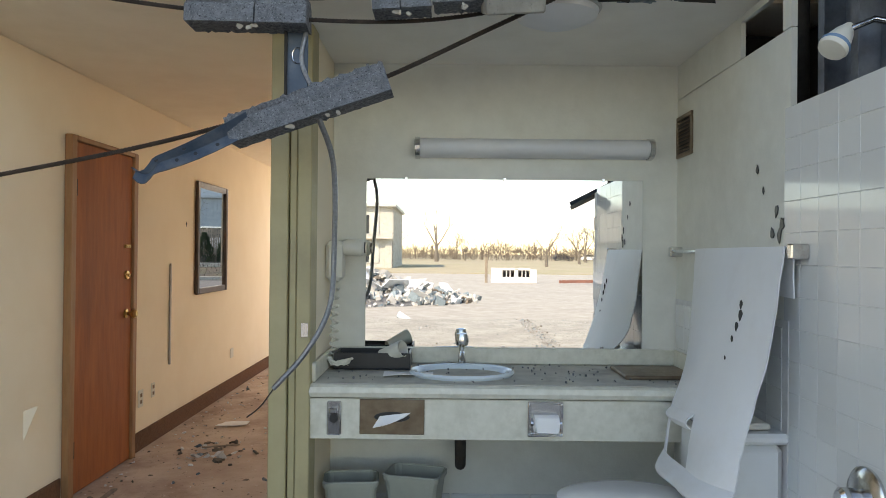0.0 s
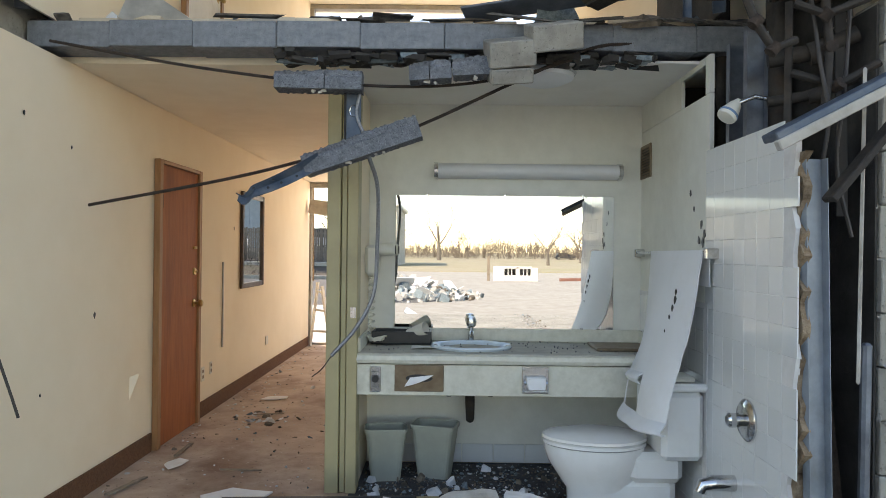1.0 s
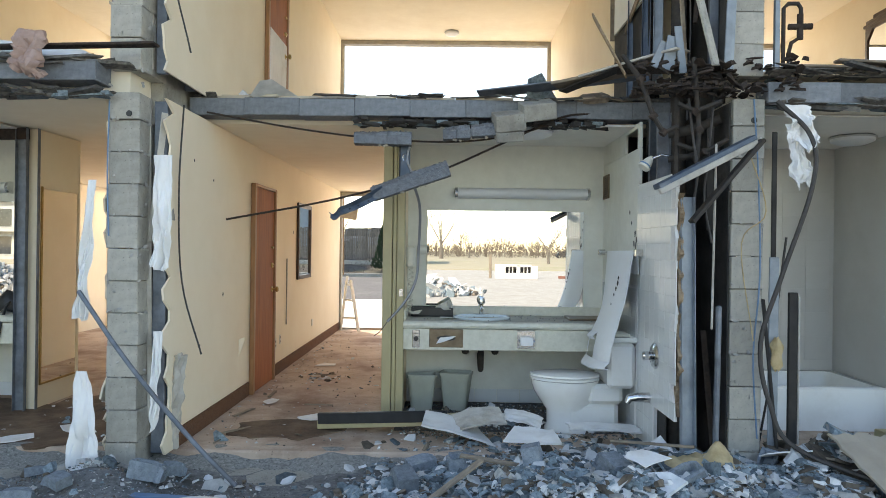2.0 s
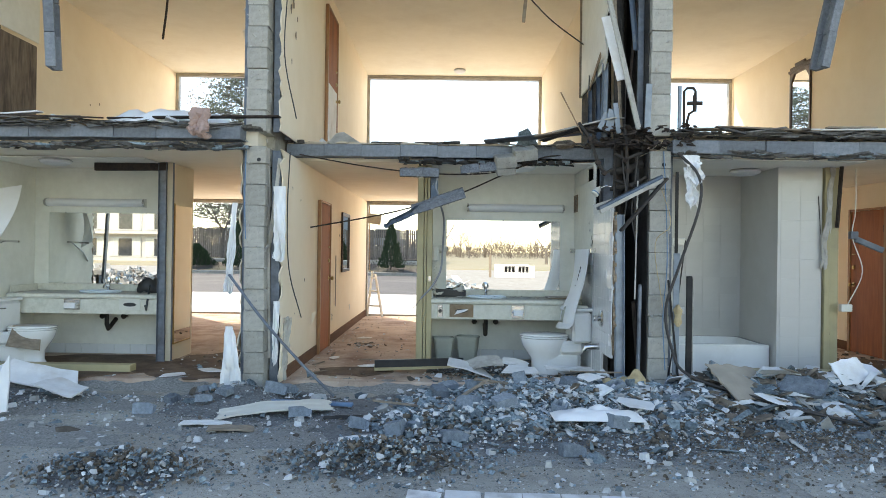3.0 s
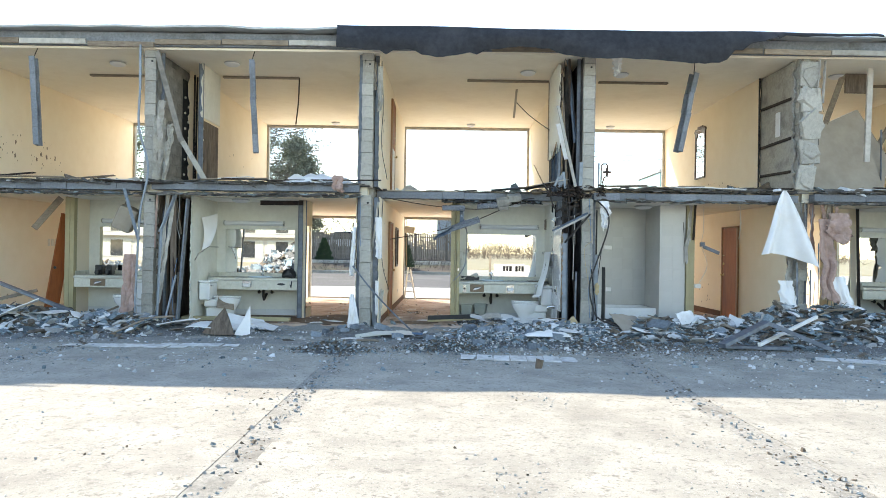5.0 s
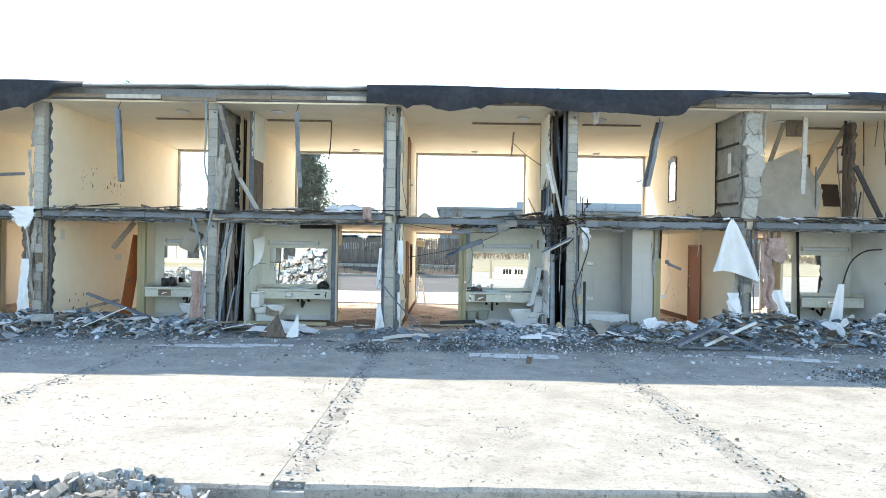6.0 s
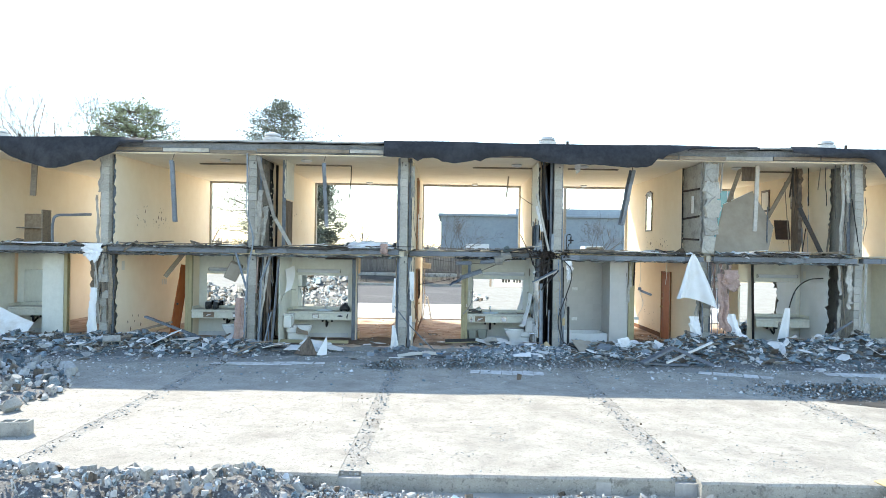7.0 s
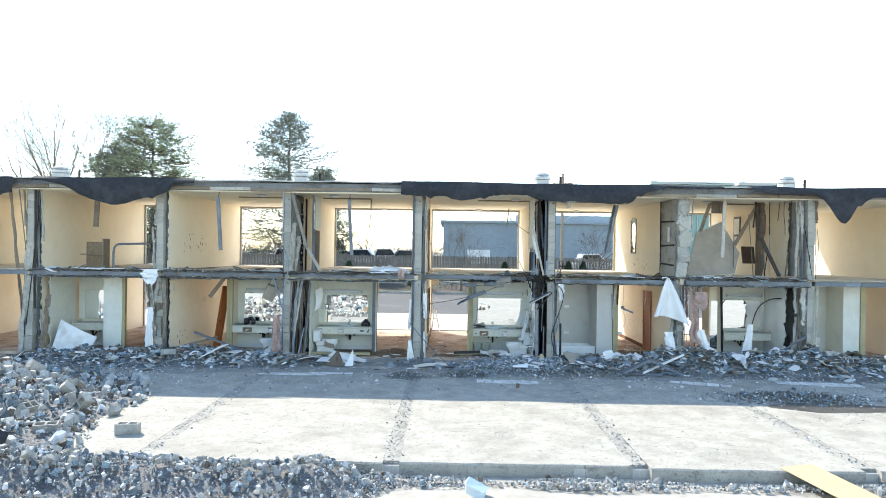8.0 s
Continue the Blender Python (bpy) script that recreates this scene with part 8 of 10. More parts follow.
def car(x, y, z, rot, mat, label, tall=0.0):
    e = thing("parked_car", label, "car", "parked cars", pose(x, y, z, 0, 0, rot))
    prof = [(-2.2, 0.35), (-2.2, 0.75), (-2.05, 0.92), (-1.2, 0.98), (1.2, 0.98), (2.1, 0.86), (2.22, 0.6), (2.2, 0.35)]
    part("body", Shape().rings([[(a, s * (0.86 if i in (0, 3) else 0.9), b) for a, b in prof] for i, s in enumerate((-1, -1.0, 1.0, 1))]), mat, e, "", False)
    cab = [(-1.75, 0.985), (-1.45, 1.45 + tall), (0.3, 1.48 + tall), (1.05, 0.985)]
    part("cabin", Shape().rings([[(a, s * 0.78, b) for a, b in cab] for s in (-1, 1)]), mat, e)
    for s in (-1, 1):
        part("side_window", Shape().rings([[(a * 0.88 - 0.02, s * yy, 1.02 + (b - 1.0) * 0.86) for a, b in cab] for yy in (0.785, 0.795)]), M_GLASS, e)
        for xx in (-1.35, 1.4):
            w = part("wheel", Shape().lathe([(0.2, -0.1), (0.33, -0.1), (0.34, -0.06), (0.34, 0.06), (0.33, 0.1), (0.2, 0.1)], 18, pose(xx, s * 0.82, 0.33, 90)), M_BLACK, e, "", True)
            part("rim", Shape().lathe([(0.2, -0.105), (0.19, 0.105)], 12, pose(xx, s * 0.82, 0.33, 90)), M_CHROME, w)
    part("windscreen", Shape().rings([[(1.02 - 0.02, -0.7, 1.0), (1.0, 0.7, 1.0), (0.34, 0.68, 1.44 + tall), (0.34, -0.68, 1.44 + tall)], [(1.05, -0.7, 1.01), (1.05, 0.7, 1.01), (0.38, 0.68, 1.45 + tall), (0.38, -0.68, 1.45 + tall)]]), M_GLASS, e)
    return e


M_CARG = surf("silver_vehicle_paint", (0.42, 0.43, 0.45), (0.47, 0.48, 0.5), 2, 0.25, 0.0, 30, metal=0.4, coat=0.5)
M_CARD = surf("dark_vehicle_paint", (0.04, 0.045, 0.06), (0.06, 0.065, 0.08), 2, 0.2, 0.0, 30, coat=0.5)
for k, (x, y, r, m, lb) in enumerate(((-14.5, 56, 5, M_WHITE, "white car parked beyond the fence"), (-10.4, 57, -4, M_WHITE, "white pickup-like car parked beyond the fence"), (-6.4, 56.5, 176, M_CARG, "silver car parked beyond the fence"),
                                      (-12.4, 61, 3, M_CARD, "dark car parked beyond the fence"), (13.3, 50, 4, M_WHITE, "white estate car parked beyond the fence"), (-18.5, 56, 2, M_WHITE, "white car parked beyond the fence"), (-8.3, 62, 0, M_WHITE, "white van parked beyond the fence"), (-16.4, 62, 3, M_CARG, "silver van parked beyond the fence"))):
    car(x, y, 1.32 + (y - 50) * 0.02, r, m, lb, 0.0 if k == 3 else 0.35)
pol = thing("utility_pole", "brown wooden utility pole with a lamp arm", "utility pole")
part("pole", Shape().tube([(7.7, 36, 0.2), (7.7, 36, 9.5)], [0.15, 0.1], 10), M_LUMBER, pol)
part("crossarm", B(6.9, 8.5, 35.9, 36.0, 8.6, 8.75, 0.01), M_LUMBER, pol)
part("lamp_arm", Shape().tube([(7.7, 36, 5.6), (8.3, 35.6, 6.1), (8.8, 35.4, 6.1)], 0.04, 6), M_ROOFTOP, pol)
for k in range(3):
    plain_cable("power_line", "thin power line sagging across the sky", [(-70, 60, 12.5 + k * 0.5), (-20, 52, 9.8 + k * 0.45), (7.7, 45, 8.8 + k * 0.4), (60, 40, 11 + k * 0.4)], 0.018, M_BLKW, 8)
hill = Shape()
rg = random.Random(77)
for k in range(70):
    x = -140 + 4.2 * k
    hgt = 7 + 4 * nz(x, 0, 9, 0.02) + rg.uniform(-1.2, 1.2)
    for _ in range(130):
        p = Vector((x + rg.gauss(0, 1.9), 170 + rg.uniform(-6, 6), rg.uniform(0, hgt * 0.55)))
        q = p + Vector((rg.gauss(0, 1.1), rg.uniform(-1, 1), rg.uniform(0.4, hgt * 0.42)))
        hill.tube([p, q], [0.08, 0.03], 3, close=False)
# twig colour lightened to put the haze of distance into it
M_HILL = surf("haze_paled_twigs", (0.16, 0.15, 0.145), (0.22, 0.21, 0.20), 0.2, 0.95, 0.0, 30)
tagged(part("far_woods", hill, M_HILL), "distant belt of leafless woods", "trees", "", "stuff")

# ---- behind the walk: what the mirrors show ----
wg = thing("motel_wing", "two-storey pale motel wing with curtained windows", "building")
part("wall", B(-64, -5.3, -75, -61, -0.2, 5.9), M_STUCCO, wg, "pale stucco wall")
part("roof", B(-64.4, -4.9, -75.4, -60.5, 5.9, 6.25, 0.04), M_ROOFTOP, wg, "flat roof edge")
part("end_wall", B(-5.29, -5.2, -75, -61, -0.2, 5.9), M_CMU, wg, "grey end wall")
part("walkway", B(-64, -5.35, -60.98, -60.2, 2.7, 2.85, 0.02), M_STUCCO, wg, "upper walkway slab")
part("pilaster", B(-6.0, -5.3, -60.95, -60.8, -0.2, 2.69, 0.02), M_STUCCO, wg)
for k in range(15):
    x = -8.3 - 3.8 * k
    for z in (0.5, 3.35):
        w = part("window", B(x - 1.7, x + 1.7, -60.99, -60.93, z - 0.2, z + 1.85), M_ROOFTOP, wg, "wide curtained window")
        part("curtain", B(x - 1.6, x - 0.75, -60.92, -60.9, z - 0.1, z + 1.75), M_CURTAIN, w, "pale curtain")
        part("curtain", B(x + 0.75, x + 1.6, -60.92, -60.9, z - 0.1, z + 1.75), M_CURTAIN, w, "pale curtain")
        part("pane", B(x - 0.7, x + 0.7, -60.92, -60.9, z - 0.1, z + 1.75), M_GLASS, w)
low = thing("low_white_wall", "low broken white wall stub with dark openings on the cleared ground", "wall")
part("panel", B(2.5, 3.1, -30.3, -30, -0.2, 0.62, 0.01), M_APRON, low)
part("panel", B(3.75, 3.95, -30.3, -30, -0.2, 0.6, 0.01), M_APRON, low)
for xx in (3.3, 3.5, 4.15, 4.35):
    part("mullion", B(xx, xx + 0.05, -30.25, -30.15, -0.2, 0.49, 0.005), M_APRON, low)
part("sill", B(3.11, 4.59, -30.29, -30.02, -0.2, 0.12, 0.01), M_APRON, low)
part("panel", B(4.6, 4.95, -30.3, -30, -0.2, 0.55, 0.01), M_APRON, low)
part("lintel", B(3.1, 4.6, -30.3, -30, 0.5, 0.62, 0.01), M_APRON, low)
# near-black sheet stands in for the shade within the openings
part("dark_recess", B(3.1, 4.6, -30.6, -30.5, -0.2, 0.55), M_DARK, low)
part("post", Shape().box(2.15, 2.3, -30.2, -30.05, -0.2, 1.2, 0.01), M_LUMBER, low, "leaning brown post")
M_RED = surf("faded_red_steel", (0.20, 0.085, 0.06), (0.28, 0.12, 0.08), 4, 0.6, 0.1, 30)
tagged(stick("red_beam", (6.0, -29, -0.05), (9.6, -29.6, 0.0), 0.16, 0.16, M_RED), "faded red steel beam lying on the ground", "beam")
for k, (x, y, h, sd) in enumerate(((12, -74, 7.5, 41), (-1.5, -110, 14, 42), (20, -95, 8, 43), (32, -90, 9, 44), (4, -130, 8, 45), (-10, -120, 9, 46), (26, -120, 10, 47), (-22, -115, 9, 48), (44, -105, 9, 49))):
    bare_tree(x, y, -0.15, h, sd, "leafless tree on the dry field", 4 if k < 2 else 3, None, 3 if k < 2 else 4, 0.7, "field trees")
wd = Shape()
rg = random.Random(78)
for k in range(44):
    x = -75 + 3.6 * k + rg.uniform(-1.5, 1.5)
    h = rg.uniform(7, 12) + 3 * nz(x, 4, 9, 0.06)
    base = Vector((x, -150 + rg.uniform(-10, 10), -0.2))
    wd.tube([base, base + Vector((0, 0, h * 0.25))], [h * 0.02, h * 0.015], 5, close=False)
    for a in range(4):
        grow(wd, base + Vector((0, 0, h * 0.24)), (math.cos(a * 1.6 + k), math.sin(a * 1.6 + k), 1.3), h * 0.27, h * 0.009, 3, rg, [], 0.7, 3, 3)
for k in range(150):
    x = -95 + 1.25 * k
    top = 3.2 + 2.6 * abs(nz(x, 1, 3, 0.11)) + 1.5 * nz(x, 5, 2, 0.4)
    for _ in range(60):
        p = Vector((x + rg.gauss(0, 1.3), -142 + rg.uniform(-8, 8), rg.uniform(-0.2, top * 0.5)))
        wd.tube([p, p + Vector((rg.gauss(0, 0.8), rg.uniform(-0.5, 0.5), rg.uniform(0.5, top * 0.6)))], [0.05, 0.02], 3, close=False)
M_WOODS = surf("winter_woods_twigs", (0.075, 0.06, 0.048), (0.14, 0.115, 0.09), 0.3, 0.95, 0.0, 30)
tagged(part("far_woods", wd, M_WOODS), "distant belt of leafless woods beyond the field", "trees", "", "stuff")
for k, (x, y, r, m, lb) in enumerate(((25, -138, 2, M_CARD, "dark car parked at the field's edge"), (31, -138, 5, M_WHITE, "white car parked at the field's edge"))):
    car(x, y, -0.15, r, m, lb)

# ---- rubble ----
M_RUB = surf("concrete_rubble", (0.105, 0.145, 0.165), (0.30, 0.365, 0.395), 45, 0.95, 0.8, 110, rnd=0.6, island=True)
M_RUBP = surf("pale_concrete_rubble", (0.34, 0.335, 0.315), (0.52, 0.51, 0.48), 18, 0.95, 0.6, 60, rnd=0.3, island=True)
M_RUBW = surf("plaster_rubble", (0.52, 0.53, 0.53), (0.74, 0.745, 0.74), 12, 0.9, 0.4, 60, rnd=0.25, island=True)
M_RUBB = surf("wood_and_dirt_rubble", (0.08, 0.065, 0.05), (0.25, 0.20, 0.15), 14, 0.95, 0.5, 60, rnd=0.5, island=True)
RB = random.Random(101)


def zone_height(x, y):
    """How high the rubble lies over the pads in front of the rooms."""
    h = 0.0
    for cx, cy, sx, sy, a in ((0.75, 1.35, 1.15, 0.75, 0.26), (0.2, 0.55, 1.5, 0.55, 0.1), (3.4, 1.4, 1.6, 0.5, 0.33), (2.4, 1.45, 0.5, 0.4, 0.12), (4.9, 1.2, 0.8, 0.6, 0.34), (7.3, 1.2, 1.9, 0.8, 0.42), (6.0, 1.25, 0.7, 0.6, 0.3),
                              (9.2, 1.2, 1.6, 0.9, 0.5), (-2.2, 1.25, 0.45, 0.4, 0.2), (-4.9, 1.4, 1.0, 0.4, 0.08), (-6.3, 1.25, 0.9, 0.6, 0.3), (-8.2, 1.5, 1.3, 0.8, 0.42), (-9.9, 1.2, 0.9, 0.7, 0.32),
                              (-12.0, 1.2, 1.6, 0.8, 0.4), (-2.4, -0.72, 0.36, 0.24, 0.07), (-0.86, -0.42, 0.4, 0.26, 0.08), (12.0, 1.2, 1.8, 0.9, 0.45)):
        h += a * math.exp(-((x - cx) / sx) ** 2 - ((y - cy) / sy) ** 2)
    return h * (0.75 + 0.5 * nz(x, y, 0, 2.5))


def in_room_floor(y):
    return FZ if y > 1.95 else 0.0


# mound under the loose pieces
def mound():
    sh = Shape()
    nx, ny = 190, 22
    x0, x1, y0, y1 = -14.5, 13.0, -1.2, 3.0
    vs = [(x0 + (x1 - x0) * i / nx, y0 + (y1 - y0) * j / ny, zone_height(x0 + (x1 - x0) * i / nx, y0 + (y1 - y0) * j / ny) * (0.9 if 0 < j < ny else 0) + in_room_floor(y0 + (y1 - y0) * j / ny) * 0.3 - 0.012 + 0.02 * nz(i, j, 3, 0.7))
          for i in range(nx + 1) for j in range(ny + 1)]
    sh.add(vs, [(i * (ny + 1) + j, (i + 1) * (ny + 1) + j, (i + 1) * (ny + 1) + j + 1, i * (ny + 1) + j + 1) for i in range(nx) for j in range(ny)])
    return sh


M_DUST = surf("grey_rubble_dust", (0.11, 0.11, 0.108), (0.25, 0.252, 0.248), 30, 0.95, 1.0, 60, stain=(0.04, 0.036, 0.032), sscale=2.5, samt=0.7, speck=[((0.5, 0.49, 0.47), 55, 0.62, 0.7), ((0.03, 0.028, 0.026), 45, 0.6, 0.7)])
M_DUSTP = surf("gravel_dust", (0.19, 0.187, 0.172), (0.35, 0.342, 0.318), 55, 0.95, 1.0, 80, con=(0.38, 0.62), stain=(0.27, 0.26, 0.24), sscale=1.5, samt=0.6, speck=[((0.52, 0.51, 0.49), 60, 0.62, 0.7), ((0.06, 0.056, 0.05), 45, 0.6, 0.7)])
tagged(part("rubble_dust", mound(), M_DUST, None, "", True), "low mounds of grey dust and crushed masonry", "rubble", "", "stuff")


def scatter(n, place, size, flat, shapes):
    """n broken pieces; place() gives x, y, z; size() a length; each goes into the mesh of its material."""
    for _ in range(n):
        x, y, z = place()
        s = size()
        sh = shapes[RB.choices(range(len(shapes)), weights=[w for w, _ in SHARES])[0]]
        f = RB.uniform(*flat)
        sh.splinter(pose(x, y, z + s * f * 0.25, RB.gauss(0, 20), RB.gauss(0, 20), RB.uniform(0, 360)), s, s * RB.uniform(0.3, 0.95), s * f, RB)


def chips(n, place, a, b, shares, tag, label):
    """n small four-sided chips between a and b long, sorted into the meshes of their materials."""
    data = [Shape() for _ in shares]
    wts = [w for w, _ in shares]
    for k in RB.choices(range(len(shares)), weights=wts, k=n):
        x, y, z = place()
        s = a * (b / a) ** (RB.random() ** 1.5)
        t, f = RB.uniform(0, 6.283), RB.uniform(0.1, 0.45)
        e, z, h = RB.uniform(0.35, 0.9), z - 0.002, s * f
        ax, ay = math.cos(t) * s * 0.5, math.sin(t) * s * 0.5
        bx, by = -ay * e, ax * e
        j1, j2, j3, j4 = RB.uniform(0.6, 1), RB.uniform(0.5, 1.1), RB.uniform(0.6, 1), RB.uniform(0.4, 1.1)
        low = [(x + ax * j1, y + ay * j1, z), (x + bx * j2, y + by * j2, z), (x - ax * j3, y - ay * j3, z), (x - bx * j4, y - by * j4, z)]
        k1, k2 = RB.uniform(0.45, 0.9), RB.uniform(0.2, 1.0)
        top = [(x + (p[0] - x) * k1, y + (p[1] - y) * k1, z + h * (1 if q < 2 else k2)) for q, p in enumerate(low)]
        if s < 0.022:
            data[k].add(low[:3] + top[:3], [(3, 4, 5), (0, 1, 4, 3), (1, 2, 5, 4), (2, 0, 3, 5)])
        else:
            data[k].add(low + top, [(4, 5, 6, 7), (0, 1, 5, 4), (1, 2, 6, 5), (2, 3, 7, 6), (3, 0, 4, 7)])
    for (w, m), sh in zip(shares, data):
        if sh.v:
            tagged(part(tag, sh, m), label + " (" + m.name.replace("_", " ") + ")", "rubble", "", "stuff")


def rub_set(tag, label, shares, jobs):
    global SHARES
    SHARES = shares
    shapes = [Shape() for _ in shares]
    for n, place, size, flat in jobs:
        scatter(n, place, size, flat, shapes)
    for (w, m), sh in zip(shares, shapes):
        if sh.v:
            tagged(part(tag, sh, m), label + " (" + m.name.replace("_", " ") + ")", "rubble", "", "stuff")


def near_front(xa=-14, xb=12.5):
    def f():
        while True:
            x, y = RB.uniform(xa, xb), RB.gauss(1.05, 0.75)
            if y > 2.75 or y < -1.6:
                continue
            if -2.05 < x < -0.7 and y > 1.6 and RB.random() < 0.85:
                continue
            if -3.7 < x < -2.3 and y > 1.7 and RB.random() < 0.8:
                continue
            h = zone_height(x, y)
            if -5.6 < x < -1.0 and y < 1.35 and RB.random() < 0.9:
                continue
            if RB.random() < 0.05 + h * 4.5:
                return x, y, max(h, in_room_floor(y) if y > 1.95 else 0)
    return f


def mound_at(cx, cy, sx, sy):
    """A place on a small heap."""
    x, y = RB.gauss(0, 0.6), RB.gauss(0, 0.6)
    h = 0.13 * math.exp(-x * x - y * y)
    return cx + x * sx * 1.2, cy + y * sy * 1.2, h * RB.random() + zone_height(cx + x * sx * 1.2, cy + y * sy * 1.2) * 0.7


def pads():
    while True:
        x, y = RB.uniform(-11, 11), RB.uniform(-2.6, 1.2)
        if RB.random() < 0.05 + 0.9 * max(0, nz(x, y, 8, 0.7)) + 0.25 * (y > -1.5):
            return x, y, 0.0


def pads_sun():
    return RB.uniform(-9, 9), RB.uniform(-7.6, -3.0), 0.0


def joints():
    x = RB.choice((-9.87, -6.17, -2.22, -2.22, 1.66, 1.66, 5.2, 9.25))
    return x + RB.gauss(0, 0.1 + (0.08 if x > 0 else 0.03)), RB.uniform(-7.8, 0.5), -0.02


logs = lambda a, b, k=1.0: (lambda: math.exp(RB.uniform(math.log(a), math.log(b))) * k)
rub_set("masonry_rubble", "broken masonry, plaster and wood strewn before the rooms", ((0.5, M_RUB), (0.26, M_RUBW), (0.14, M_RUBB), (0.1, M_RUBP)),
        [(9000, near_front(), logs(0.014, 0.05), (0.06, 0.35)), (2600, near_front(), logs(0.05, 0.14), (0.05, 0.3)), (220, near_front(), logs(0.1, 0.18), (0.3, 0.6)), (9500, near_front(-0.8, 1.9), logs(0.012, 0.05), (0.06, 0.35)), (2600, near_front(-0.9, 1.9), logs(0.05, 0.14), (0.04, 0.22)), (1800, near_front(), logs(0.08, 0.3), (0.02, 0.08)), (700, lambda: mound_at(-0.3, 0.35, 0.5, 0.25), logs(0.02, 0.1), (0.06, 0.4))])
rub_set("mixed_rubble", "splintered boards, plaster and dark masonry heaped before the rooms", ((0.34, M_RUB), (0.16, M_RUBW), (0.4, M_RUBB), (0.1, M_RUBP)),
        [(1300, near_front(1.9, 5.3), logs(0.08, 0.38), (0.03, 0.12)), (5000, near_front(1.9, 5.3), logs(0.012, 0.06), (0.08, 0.4)), (1300, near_front(5.5, 12), logs(0.08, 0.4), (0.03, 0.14)), (1300, near_front(-12, -5.8), logs(0.08, 0.4), (0.03, 0.14))])
rub_set("dark_gravel", "small heaps of dark gravel on the concrete", ((0.44, M_RUB), (0.08, M_RUBW), (0.42, M_RUBB), (0.06, M_RUBP)),
        [(1500, lambda: mound_at(-2.4, -0.72, 0.4, 0.24), logs(0.01, 0.06), (0.08, 0.5)), (1700, lambda: mound_at(-0.86, -0.42, 0.46, 0.26), logs(0.01, 0.06), (0.08, 0.5)), (2400, lambda: mound_at(6.6, -2.6, 1.0, 0.4), logs(0.015, 0.08), (0.2, 0.7))])



def grit():
    """Fine chips over the shaded pads, thickest near the rooms and in drifts."""
    while True:
        x, y = RB.uniform(-12, 11.5), 1.5 - 4.6 * RB.random() ** 1.25
        d = 0.35 + 0.6 * (abs(x - 0.2) > 1.5) + 0.5 * (y > -0.9) + 1.5 * nz(x, y, 8, 0.8) + 0.8 * nz(x, y, 3, 2.6)
        if RB.random() < d * (1.0 if y > -1.2 else 0.75 if y > -1.9 else 0.25 if y > -2.6 else 0.06):
            return x, y, zone_height(x, y) * 0.9 if y > -1.2 else 0.0


def grit_dark():
    """Drifts of darker crumbs, nearer the rooms."""
    while True:
        x, y = RB.uniform(-12, 11.5), RB.uniform(-2.3, 1.3)
        if RB.random() < (nz(x, y * 1.6, 14, 1.1) * 2.2 + nz(x, y, 6, 3.0) + 0.15) * (1.0 if y > -1.2 else 0.5):
            return x, y, zone_height(x, y) * 0.9 if y > -1.2 else 0.0


def sun_litter():
    while True:
        x, y = RB.uniform(-9.5, 11), RB.uniform(-7.7, -2.6)
        if RB.random() < max(0, nz(x, y, 5, 1.3) - 0.15) ** 2 * 8 + 0.008:
            return x, y, 0.0


def joint_grit():
    x = RB.choice((-9.87, -6.17, -2.22, 1.66, 5.2, 9.25))
    return x + RB.gauss(0, 0.1), RB.uniform(-7.8, 1.0), -0.02 + abs(RB.gauss(0, 0.012))


def dark_gravel():
    x, y = 2.4 + RB.gauss(0, 1.2), 0.35 + RB.gauss(0, 0.5)
    y = max(-1.1, min(1.2, y))
    return x, y, zone_height(x, y) * 0.9 + RB.random() * 0.015


def damp_grit():
    a = mound_at(6.7, -2.7, 1.5, 0.55)
    return a[0], a[1], 0.0


MIX = ((0.42, M_RUB), (0.12, M_RUBW), (0.26, M_RUBB), (0.2, M_RUBP))
JMIX = ((0.38, M_RUB), (0.34, M_RUBB), (0.28, M_RUBP))
chips(70000, grit, 0.006, 0.03, MIX, "grit", "fine chips and grit over the concrete")
chips(6000, sun_litter, 0.008, 0.045, ((0.8, M_RUBP), (0.1, M_RUBB), (0.1, M_RUB)), "grit", "sparse chips on the sunlit concrete")
chips(26000, grit_dark, 0.007, 0.022, ((0.6, M_RUBB), (0.4, M_RUB)), "grit", "dark crumbs drifted over the shaded concrete")
chips(2600, grit, 0.03, 0.12, ((0.5, M_RUBW), (0.25, M_RUBP), (0.25, M_RUB)), "flakes", "plaster flakes strewn over the shaded concrete")
chips(15000, dark_gravel, 0.008, 0.05, ((0.22, M_RUB), (0.06, M_RUBW), (0.66, M_RUBB), (0.06, M_RUBP)), "gravel", "dark gravel spilled before the bathroom")
chips(14000, joint_grit, 0.01, 0.06, JMIX, "grit", "crumbs along the old wall lines")
chips(6000, damp_grit, 0.012, 0.06, ((0.6, M_RUB), (0.3, M_RUBB), (0.1, M_RUBW)), "grit", "dark crumbs around the damp patch")
chips(5000, lambda: (RB.uniform(-0.55, 1.12), RB.uniform(2.3, 3.4), FZ), 0.006, 0.04, ((0.4, M_RUB), (0.1, M_RUBW), (0.5, M_RUBB)), "grit", "crumbs on the bathroom floor")
rub_set("gravel", "small gravel and chips over the pads", ((0.4, M_RUB), (0.12, M_RUBW), (0.15, M_RUBB), (0.33, M_RUBP)),
        [(300, pads, logs(0.01, 0.03), (0.4, 0.9)), (70, pads, logs(0.02, 0.06), (0.2, 0.6)), (25, pads_sun, logs(0.008, 0.025), (0.3, 0.7)), (900, joints, logs(0.015, 0.06), (0.4, 0.9))])


def corridor():
    return RB.uniform(-1.95, -0.8), RB.uniform(2.0, 8.6), FZ


